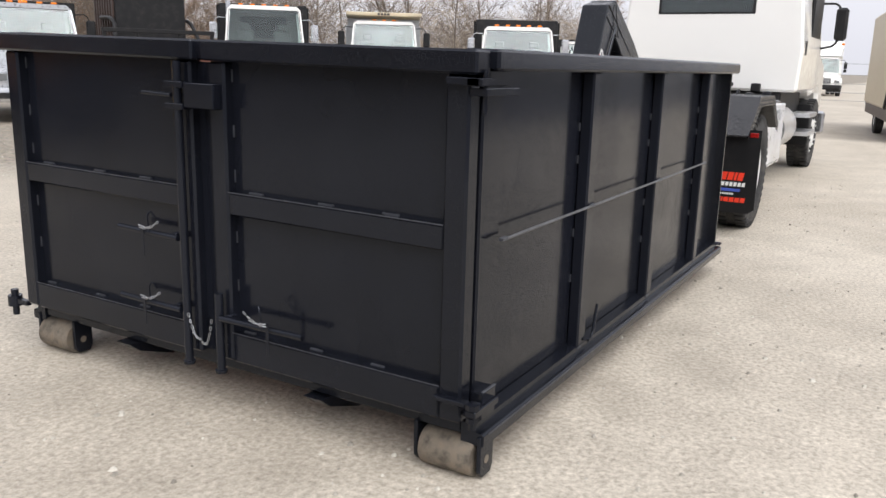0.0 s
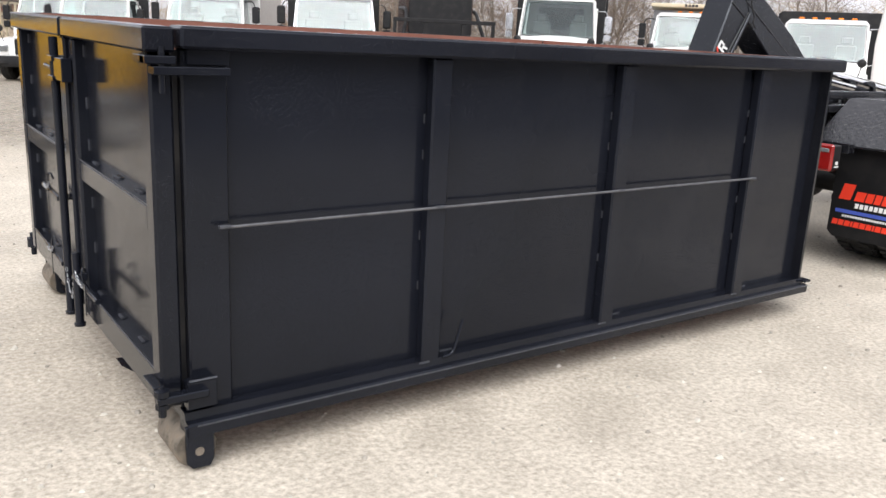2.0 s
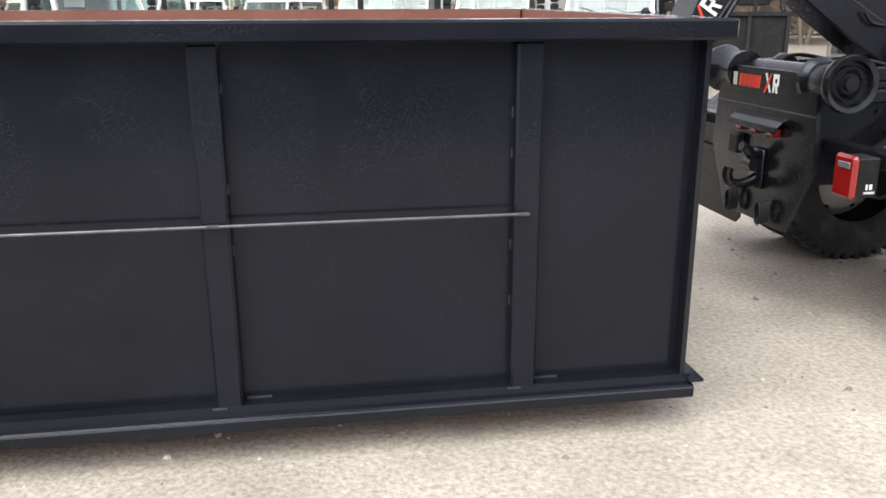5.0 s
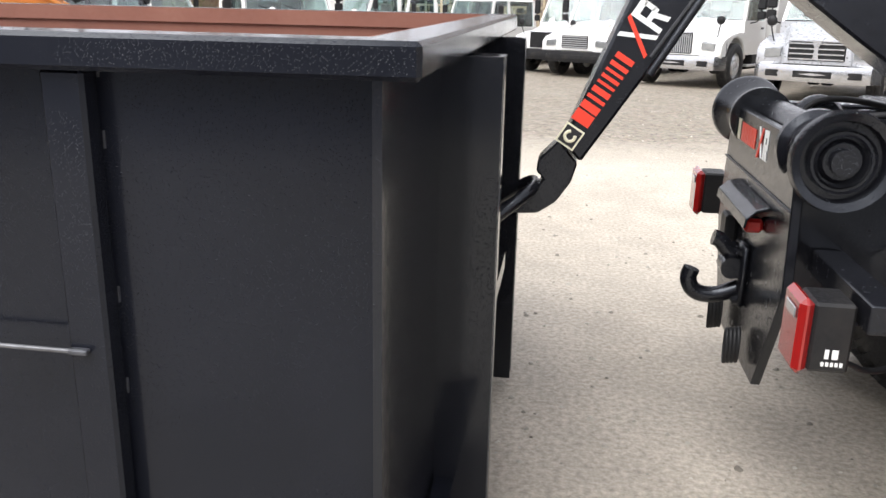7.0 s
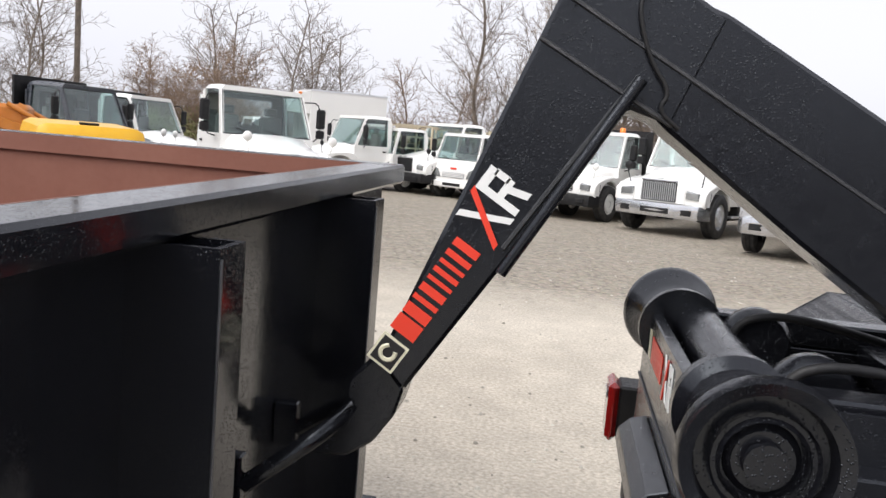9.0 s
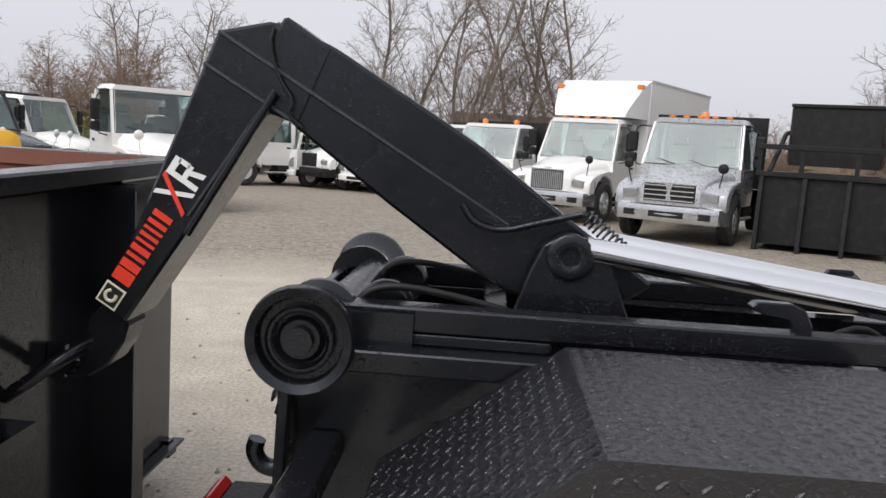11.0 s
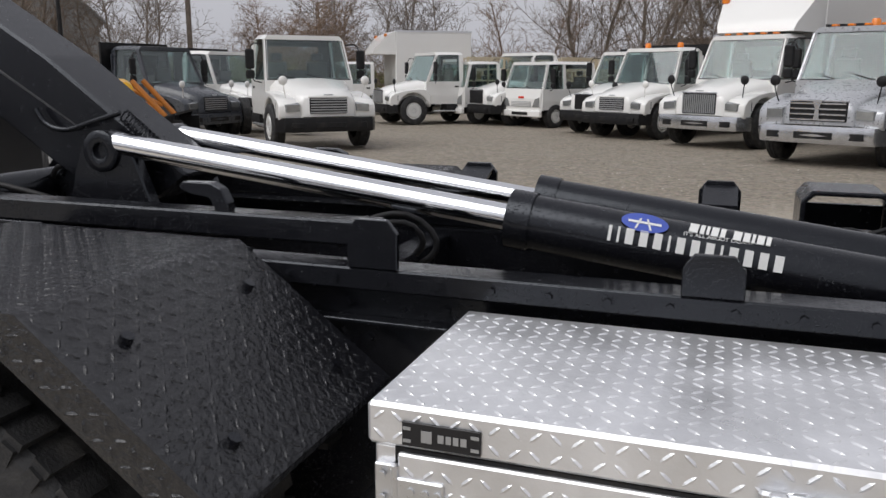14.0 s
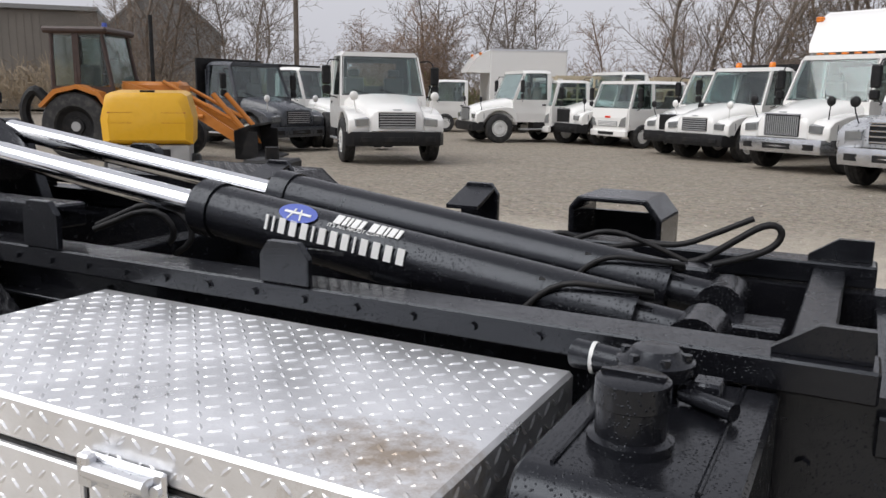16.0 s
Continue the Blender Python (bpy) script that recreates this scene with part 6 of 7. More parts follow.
    cab = cab_shell(root, paint_mat, 1.5, 2.95, 0.72, 1.5 if not sq else 1.6, 2.42 if not sq else 2.55, 1.03, 0.42 if not sq else 0.2)
    mirrors(root, 1.75, 1.03, 1.5, 2.42, mirror_mat)
    zr = 2.52 if not sq else 2.65
    for k in range(lamps):
        y = (k - (lamps - 1) / 2) * 0.3
        part("roof_lamp", box(2.0, 2.12, y - 0.06, y + 0.06, zr - 0.005, zr + 0.04, 0.012), M_AMBER, cab, "small amber roof lamp")
    for k in range(beacons):
        y = 0.0 if beacons == 1 else (-0.55, 0.55)[k]
        part("beacon", lat([(0, 0.0), (0, 0.09), (0.12, 0.085), (0.15, 0.06), (0.155, 0.0)], (2.45, y, zr - 0.005), "z", 16), M_AMBER, cab, "orange rotating beacon", smooth=40)
    for s in (-1, 1):
        part("step", box(1.75, 2.8, s * 1.0 - 0.1, s * 1.0 + 0.08, 0.45, 0.5, 0.01), M_ALU, root)
        bm = bmesh.new()
        tube(bm, [(0.42, s * 0.85, 1.1), (0.35, s * 0.9, 1.3), (0.34, s * 0.92, 1.42)], 0.012, 6)
        bmesh.ops.create_uvsphere(bm, u_segments=12, v_segments=8, radius=0.1, matrix=Matrix.Translation((0.34, s * 0.92, 1.5)) @ Matrix.Diagonal((0.5, 1, 1, 1)))
        part("hood_mirror", bm, M_WHITE if grille == "bars" else M_BLACKP, hood, smooth=60)
    if tall_stack:
        part("exhaust_stack", rods([((3.05, 0.95, 0.8), (3.05, 0.95, 3.1))], 0.07, 14), M_BUMPER_CH, root, "upright exhaust stack", smooth=40)
    rear = 1.0 + wheelbase
    truck_chassis(root, 0.6, length, rear, rim=rim)
    if body != "none":
        truck_body(root, body, 3.1, length - 3.0)
    return root


def cabover_truck(label, crew=False, body="rack", group="trucks parked in the yard"):
    root = thing("parked_truck", (0, 0, 0), label, "truck", group)
    xb = 1.75 if not crew else 2.7
    cab = cab_shell(root, M_WHITE, 0.12, xb, 0.62, 1.32, 2.15, 0.98, 0.3, crew)
    bm = bmesh.new()
    loft(bm, [[(0.06, -0.93, 0.6), (0.05, -0.93, 1.0), (0.1, -0.93, 1.33), (0.1, 0.93, 1.33), (0.05, 0.93, 1.0), (0.06, 0.93, 0.6)], [(0.16, -0.97, 0.6), (0.16, -0.97, 1.0), (0.16, -0.97, 1.33), (0.16, 0.97, 1.33), (0.16, 0.97, 1.0), (0.16, 0.97, 0.6)]])
    part("front_panel", bm, M_WHITE, cab)
    g = part("grille", box(0.03, 0.05, -0.5, 0.5, 0.72, 0.9, 0.008), M_GREYPL, cab)
    for z in (0.76, 0.81, 0.86):
        part("grille_bar", box(0.02, 0.0295, -0.48, 0.48, z - 0.01, z + 0.01), M_WHITE, g)
    part("mark", box(0.035, 0.05, -0.14, 0.14, 1.0, 1.07, 0.006), M_RED if crew else M_GREYPL, cab, "plain maker's mark")
    for s in (-1, 1):
        bm = bmesh.new()
        loft(bm, [[(0.035, s * 0.58, 0.72), (0.035, s * 0.9, 0.72), (0.035, s * 0.9, 1.05), (0.035, s * 0.7, 0.98)], [(0.12, s * 0.58, 0.72), (0.2, s * 0.99, 0.72), (0.2, s * 0.99, 1.07), (0.12, s * 0.7, 0.98)]])
        part("headlight", bm, M_CLEAR, cab, "tall clear headlamp")
        part("step", box(0.6, 1.1, s * 0.95 - 0.06, s * 0.95 + 0.06, 0.4, 0.6, 0.01), M_BLACKP, root)
    part("bumper", box(-0.02, 0.12, -1.0, 1.0, 0.38, 0.6, 0.03), M_WHITE, root)
    part("bumper_slot", box(-0.032, -0.021, -0.4, 0.4, 0.44, 0.54, 0.004), M_DARK, root)
    mirrors(root, 0.35, 0.98, 1.32, 2.15)
    truck_chassis(root, 0.4, 5.6, 4.2, fx=0.75, tw=0.92, r=0.4)
    if body == "box":
        truck_body(root, "box", xb + 0.9, 3.4)
    else:
        truck_body(root, body, xb + 0.1, 5.6 - xb)
    return root


def park(root, x, y, facing, size=1.0):
    """Puts a truck with its bumper at a spot of the plan, its nose turned by the given degrees from -y towards +x."""
    root.matrix_basis = pose(x, y, yard_z(y), 0, 0, 90 + facing) @ Matrix.Diagonal((size, size, size, 1))
    return root


def build_row():
    park(nosed_truck("white chassis-cab truck with black bumper and bare frame rails", M_WHITE, "bars", M_BLACKP, "none", wheelbase=4.6, length=7.0), -1.06, 15.25, 44, 1.02)
    park(nosed_truck("white conventional truck with grey grille and two beacons", M_WHITE, "bars", M_BLACKP, "flat", lamps=0, beacons=2), 4.07, 22.03, -30, 1.0)
    park(nosed_truck("white box truck with upright grille and chrome bumper", M_WHITE, "upright", M_BUMPER_CH, "box", M_RIMA, lamps=5, length=8.0), 6.46, 19.53, -31, 1.08)
    park(nosed_truck("silver truck with chrome bumper and amber roof lamps", M_SILVER, "wings", M_BUMPER_CH, "flat", M_RIMA, lamps=5, beacons=1), 8.72, 15.7, -27, 1.06)
    park(nosed_truck("white truck with black plastic grille and bumper", M_WHITE, "black", M_BLACKP, "flat"), 3.1, 23.5, -32, 0.98)
    park(cabover_truck("white crew-cab cabover truck with red mark", True, "rack"), 0.55, 26.1, -34, 0.97)
    park(nosed_truck("white short-nosed truck with black grille and rack body", M_WHITE, "black", M_BLACKP, "rack"), -1.3, 26.8, -38, 1.0)
    park(cabover_truck("white single-cab cabover truck with rack", False, "rack"), -2.5, 27.4, -38, 0.98)
    park(nosed_truck("white truck with black bumper parked before a box van", M_WHITE, "upright", M_BLACKP, "rack"), -4.65, 25.9, -46, 1.0)
    park(cabover_truck("white box van standing behind the chassis-cab truck", False, "box"), -9.3, 31.6, -55)
    park(nosed_truck("dark grey truck with clear headlamps beside the digger", M_GREY, "bars", M_GREY, "flat", wheelbase=4.2), -5.4, 17.4, 80, 0.95)
    park(nosed_truck("white truck half hidden behind the grey one", M_WHITE, "bars", M_BLACKP, "flat"), -5.6, 20.7, 80, 0.95)
    park(nosed_truck("tall white truck with square hood and big steel mirrors", M_WHITE, "square", M_BUMPER_CH, "dark_box", M_RIMA, lamps=5, mirror_mat=M_RIMA, tall_stack=True), 15.9, 15.7, -46, 1.19)
    park(nosed_truck("white tipper truck with pale cab guard", M_WHITE, "upright", M_BUMPER_CH, "dump", lamps=3), 20.7, 14.8, -54, 1.17)
    park(nosed_truck("white truck with black ribbed body", M_WHITE, "upright", M_BUMPER_CH, "dark_box", lamps=5, mirror_mat=M_RIMA), 17.1, 8.07, -62)
    park(nosed_truck("white truck parked at the end of the row", M_WHITE, "bars", M_BLACKP, "flat"), 29.8, 11.0, -64)
    for k, (x, y) in enumerate(((51.5, 8.2), (53.8, 11.7), (56.2, 4.9))):
        park(nosed_truck("distant white truck beyond the wire fence", M_WHITE, "bars", M_BLACKP, "box" if k else "none", group="far trucks beyond the fence"), x, y, -80)


build_row()

# ---- other things round the yard (metres) ----
def build_bin_stack():
    root = thing("black_bin_stack", (0, 0, 0), "black steel frame and bins stacked at the end of the row", "waste container")
    bm = bmesh.new()
    bx(bm, -0.03, 4.0, -1.25, 1.25, 0.12, 1.5, 0.01)
    low = part("lower_bin", bm, M_BLACKP, root)
    for y in (-1.22, -0.4, 0.4, 1.22):
        bm = bmesh.new()
        prism(bm, [(-0.05, 0.0), (-0.05, 1.5), (-0.16, 1.5), (-0.3, 0.0)], "y", y - 0.04, y + 0.04)
        part("leg", bm, M_BLACKP, root)
    for z in (1.5, 2.05):
        part("cross_bar", box(-0.12, 0.0, -1.35, 1.35, z, z + 0.1, 0.008), M_BLACKP, root)
    for y in (-1.3, -0.5, 0.5, 1.3):
        part("post", box(-0.1, -0.02, y - 0.04, y + 0.04, 1.6, 2.05), M_BLACKP, root)
    for s in (-1, 1):
        bm = bmesh.new()
        tube(bm, [(-0.05, s * 1.1, 1.6), (0.3, s * 0.95, 2.2), (0.7, s * 0.95, 2.42), (2.0, s * 0.95, 2.45)], 0.05, 8)
        part("side_bar", bm, M_BLACKP, root, smooth=60)
    up = bmesh.new()
    bx(up, 0.7, 3.2, -0.85, 0.85, 1.75, 2.95, 0.01)
    upper = part("upper_bin", up, M_BLACKP, root)
    part("rim", box(0.66, 3.24, -0.9, 0.9, 2.95, 3.02, 0.008), M_BLACKP, upper)
    for k in range(8):
        for s in (-1, 1):
            part("rib", box(0.85 + 0.3 * k, 0.93 + 0.3 * k, s * 0.875 - 0.025, s * 0.875 + 0.025, 1.8, 2.94), M_BROWN, upper)
    part("deck", box(0.0, 3.9, -1.2, 1.2, 1.5, 1.6, 0.01), M_BLACKP, root)
    park(root, 11.75, 15.4, -26)


def build_digger():
    root = thing("backhoe_loader", (0, 0, 0), "orange backhoe loader with brown cab and black bucket", "digger")
    bm = bmesh.new()
    bx(bm, 0.9, 2.2, -0.45, 0.45, 0.9, 1.75, 0.08)
    part("hood", bm, M_ORANGE, root, smooth=40)
    cab = part("cab", box(2.2, 3.6, -0.75, 0.75, 0.95, 1.5, 0.03), M_BROWN, root)
    for x in (2.2, 3.0, 3.54):
        for s in (-1, 1):
            bm = bmesh.new()
            rod(bm, (x + 0.03, s * 0.72, 1.5), (x + (0.25 if x < 2.5 else 0.03), s * 0.66, 2.75), 0.05, 6)
            part("post", bm, M_BROWN, cab)
    part("roof", box(2.3, 3.75, -0.8, 0.8, 2.75, 2.9, 0.05), M_BROWN, cab)
    for s in (-1, 1):
        for x0, x1 in ((2.35, 2.98), (3.06, 3.52)):
            g = part("side_window", box(x0, x1, s * 0.69 - 0.004, s * 0.69 + 0.004, 1.52, 2.72), M_GLASS, cab)
            g.visible_shadow = False
    g = part("windscreen", quad_slab([(2.24, -0.68, 1.5), (2.24, 0.68, 1.5), (2.44, 0.62, 2.74), (2.44, -0.62, 2.74)], 0.006), M_GLASS, cab)
    g.visible_shadow = False
    part("seat", box(2.9, 3.3, -0.25, 0.25, 1.4, 2.1, 0.05), M_INTER, cab)
    for s in (-1, 1):
        part("cab_panel", box(2.2, 3.6, s * 0.745 - 0.012, s * 0.745 + 0.012, 1.0, 1.62), M_BROWN, cab)
        part("door_pillar", box(2.95, 3.09, s * 0.715 - 0.02, s * 0.715 + 0.02, 1.6, 2.76), M_BROWN, cab)
    part("beacon", lat([(0, 0.0), (0, 0.06), (0.1, 0.05), (0.1, 0.0)], (2.45, 0.5, 2.9), "z", 12), M_BLUE, cab, "small blue beacon")
    part("exhaust", rods([((1.5, 0.3, 1.7), (1.5, 0.3, 3.2))], 0.045, 10), M_DARK, root, "upright black exhaust", smooth=60)
    for s in (-1, 1):
        far_wheel(root, (3.0, s * 0.85, 0.75), 0.75, 0.45, M_DARK, s > 0, 0.08)
        far_wheel(root, (1.2, s * 0.8, 0.5), 0.5, 0.3, M_DARK, s > 0, 0.05)
        bm = bmesh.new()
        prism(bm, [(2.1, 1.0), (2.4, 1.5), (2.9, 1.66), (3.4, 1.55), (3.75, 1.2), (3.7, 1.15), (3.35, 1.46), (2.9, 1.57), (2.45, 1.42), (2.18, 1.0)], "y", s * 0.85 - 0.26, s * 0.85 + 0.26)
        part("mudguard", bm, M_ORANGE, root)
        bm = bmesh.new()
        prism(bm, [(2.0, 1.6), (2.1, 1.75), (0.5, 1.25), (-0.6, 0.55), (-0.7, 0.35), (-0.45, 0.4), (0.6, 1.05)], "y", s * 0.55 - 0.05, s * 0.55 + 0.05)
        part("loader_arm", bm, M_ORANGE, root)
        bm = bmesh.new()
        rod(bm, (1.7, s * 0.62, 1.05), (0.3, s * 0.62, 1.0), 0.05, 8)
        rod(bm, (1.2, s * 0.5, 1.75), (-0.3, s * 0.5, 0.95), 0.045, 8)
        rod(bm, (0.1, s * 0.5, 1.5), (-0.55, s * 0.5, 0.75), 0.06, 8)
        part("ram", bm, M_ORANGE, root, smooth=60)
    bm = bmesh.new()
    prism(bm, [(-0.5, 0.1), (-1.25, 0.05), (-1.25, 0.09), (-0.62, 0.2), (-0.55, 0.75), (-0.85, 0.85), (-0.85, 0.8), (-0.48, 0.72)], "y", -1.0, 1.0)
    bx(bm, -1.0, -0.5, -1.0, -0.97, 0.1, 0.7)
    bx(bm, -1.0, -0.5, 0.97, 1.0, 0.1, 0.7)
    part("bucket", bm, M_BLACKP, root, "worn black loader bucket")
    bm = bmesh.new()
    tube(bm, [(3.7, 0, 0.8), (4.1, 0, 1.3), (4.4, 0, 1.6), (4.7, 0, 1.1), (4.5, 0, 0.5)], 0.12, 8)
    part("back_boom", bm, M_DARK, root)
    park(root, -4.9, 13.9, 116)


def build_compressor():
    root = thing("towed_compressor", (0, 0, 0), "bright yellow towed compressor with grey base", "compressor")
    bm = bmesh.new()
    secs = []
    for x, w, z0, z1 in ((0.0, 0.6, 0.98, 1.64), (0.12, 0.72, 0.9, 1.76), (1.6, 0.74, 0.9, 1.8), (1.8, 0.7, 0.95, 1.72)):
        secs.append([(x, -w, z0), (x, -w * 1.03, (z0 + z1) / 2), (x, -w * 0.9, z1 - 0.05), (x, -w * 0.78, z1), (x, w * 0.78, z1), (x, w * 0.9, z1 - 0.05), (x, w * 1.03, (z0 + z1) / 2), (x, w, z0)])
    loft(bm, secs)
    hood = part("hood", bm, M_YELLOW, root, "moulded yellow canopy", smooth=40)
    for s in (-1, 1):
        for z in (1.25, 1.42):
            # canopy creases drawn as darker orange bars, their shade put into the colour
            part("crease", box(0.0, 0.03, s * 0.42 - 0.2, s * 0.42 + 0.2, z, z + 0.025, 0.008), M_ORANGE, hood)
    part("lid_handle", box(0.3, 0.42, -0.12, 0.12, 1.765, 1.8, 0.01), M_DARK, hood)
    part("base", box(0.05, 1.75, -0.66, 0.66, 0.5, 0.89, 0.02), M_GREYPL, root)
    part("vent", box(0.035, 0.049, -0.35, 0.35, 0.58, 0.82), M_DARK, root)
    for s in (-1, 1):
        far_wheel(root, (1.0, s * 0.72, 0.34), 0.34, 0.2, M_RIMW, s > 0, 0.03)
    part("drawbar", box(-1.3, 0.1, -0.05, 0.05, 0.42, 0.5, 0.01), M_DARK, root)
    part("prop_leg", rods([((-1.0, 0, 0.0), (-1.0, 0, 0.5))], 0.03, 8), M_DARK, root)
    park(root, -0.95, 7.95, 42, 0.86)
    pal = thing("blue_pallet", (0, 0, 0), "blue painted timber pallet on the gravel", "pallet")
    for k in range(6):
        part("deck_board", box(0.0, 1.1, 0.02 + 0.2 * k, 0.14 + 0.2 * k, 0.11, 0.13), M_PALLET, pal)
    for k in range(3):
        part("bearer", box(0.05 + 0.45 * k, 0.14 + 0.45 * k, 0.0, 1.2, 0.0, 0.11), M_PALLET, pal)
    pal.matrix_basis = pose(-0.9, 9.6, 0, 0, 0, 20)
    crate = thing("engine_part", (0, 0, 0), "dark machine part lying on the pallet", "machine part")
    bm = bmesh.new()
    bx(bm, 0.1, 0.9, 0.2, 1.0, 0.0, 0.3, 0.04)
    part("casting", bm, M_DARK, crate)
    part("shaft", rods([((0.5, 0.6, 0.3), (0.5, 0.6, 0.5))], 0.12, 12), M_DARK, crate)
    crate.matrix_basis = pose(-0.9, 9.6, 0.13, 0, 0, 20)


build_bin_stack()
build_digger()
build_compressor()


# ---- trees: leaders with rising side branches down to fine twigs, with buds ----
def tree_mesh(seed, tall, width, stems, bud, gap, rise, bare):
    """stems: leaders from the base; width: crown's half width; rise: how steeply branches climb; bare: clear part of the trunk."""
    rnd = random.Random(seed)
    verts, faces, buds_v, buds_f = [], [], [], []

    def limb(p, q, r0, r1, seg):
        d = (q - p).normalized()
        u = d.orthogonal().normalized()
        w = d.cross(u)
        k = len(verts)
        for c, r in ((p, r0), (q, r1)):
            for i in range(seg):
                a = 2 * math.pi * i / seg
                verts.append(tuple(c + r * (math.cos(a) * u + math.sin(a) * w)))
        for i in range(seg):
            faces.append((k + i, k + (i + 1) % seg, k + seg + (i + 1) % seg, k + seg + i))

    def bud_at(p):
        k = len(buds_v)
        a, b = Vector((rnd.gauss(0, 1), rnd.gauss(0, 1), rnd.gauss(0, 1))).normalized(), Vector((rnd.gauss(0, 1), rnd.gauss(0, 1), rnd.gauss(0, 1))).normalized()
        s = rnd.uniform(0.03, 0.075)
        buds_v.extend([tuple(p), tuple(p + a * s), tuple(p + a * s * 0.6 + b * s * 0.6)])
        buds_f.append((k, k + 1, k + 2))

    def branch(p, d, length, r, level):
        n = max(3, int(length / (0.75 if level < 2 else 0.4)))
        side = rnd.uniform(0, 6.28)
        for i in range(n):
            t = (i + 1) / n
            d = (d + Vector((rnd.gauss(0, 0.09), rnd.gauss(0, 0.09), 0.055 * rise if level else 0.04))).normalized()
            e = p + d * (length / n)
            r2 = max(r * (1 - 0.8 / n), 0.007)
            limb(p, e, r, r2, 7 if level == 0 else 4 if level == 1 else 3)
            start = bare if level == 0 else 0.15
            if level < 3 and t > start:
                step = length / n
                count = step / (gap * (1.0, 0.85, 0.75)[level])
                count = int(count) + (rnd.random() < count % 1)
                for _ in range(count):
                    side += 2.4 + rnd.gauss(0, 0.4)
                    u = d.orthogonal().normalized()
                    w = d.cross(u)
                    out = u * math.cos(side) + w * math.sin(side)
                    ang = rnd.uniform(0.55, 1.0) * (1.4 - 0.45 * rise)
                    if level == 0:
                        k = (t - bare) / (1 - bare)
                        ln = width * (1.55 - 0.95 * k) * rnd.uniform(0.65, 1.1) / (1 if stems == 1 else 1.25)
                    else:
                        ln = length * (0.55 - 0.3 * t) * rnd.uniform(0.6, 1.2) + 0.12
                    if ln > 0.15:
                        branch(p.lerp(e, rnd.random()), (d * math.cos(ang) + out * math.sin(ang)).normalized(), ln, max(r2 * (0.42 if level == 0 else 0.5), (0.024, 0.014, 0.009)[level]), level + 1)
            if level >= 2 and rnd.random() < bud:
                bud_at(e + Vector((rnd.gauss(0, 0.05), rnd.gauss(0, 0.05), rnd.gauss(0, 0.05))))
            p, r = e, r2

    for k in range(stems):
        a = 2 * math.pi * k / stems + rnd.uniform(-0.4, 0.4)
        tilt = 0 if stems == 1 else rnd.uniform(0.1, 0.26)
        branch(Vector((0.15 * math.cos(a), 0.15 * math.sin(a), -0.2)) * (stems > 1) + Vector((0, 0, -0.2)) * (stems == 1), Vector((tilt * math.cos(a), tilt * math.sin(a), 1)).normalized(),
               tall * rnd.uniform(0.85, 1.02), tall * (0.013 if stems == 1 else 0.009), 0)
    return verts, faces, buds_v, buds_f


def build_tree(name, label, seed, tall, width, stems, bud, bark, gap, rise=1.0, bare=0.15):
    v, f, bv, bf = tree_mesh(seed, tall, width, stems, bud, gap, rise, bare)
    root = thing(name, (0, 0, 0), label, "tree", "bare trees behind the yard")
    for part_name, vs, fs, mat in (("crown", v, f, bark), ("bud_growth", bv, bf, M_BUD)):
        me = bpy.data.meshes.new(part_name)
        me.from_pydata(vs, [], fs)
        me.materials.append(mat)
        ob = new(part_name, me)
        ob.parent = root
        if part_name == "bud_growth":
            tagged(ob, "scattered small opening buds", kind="stuff")
    return root


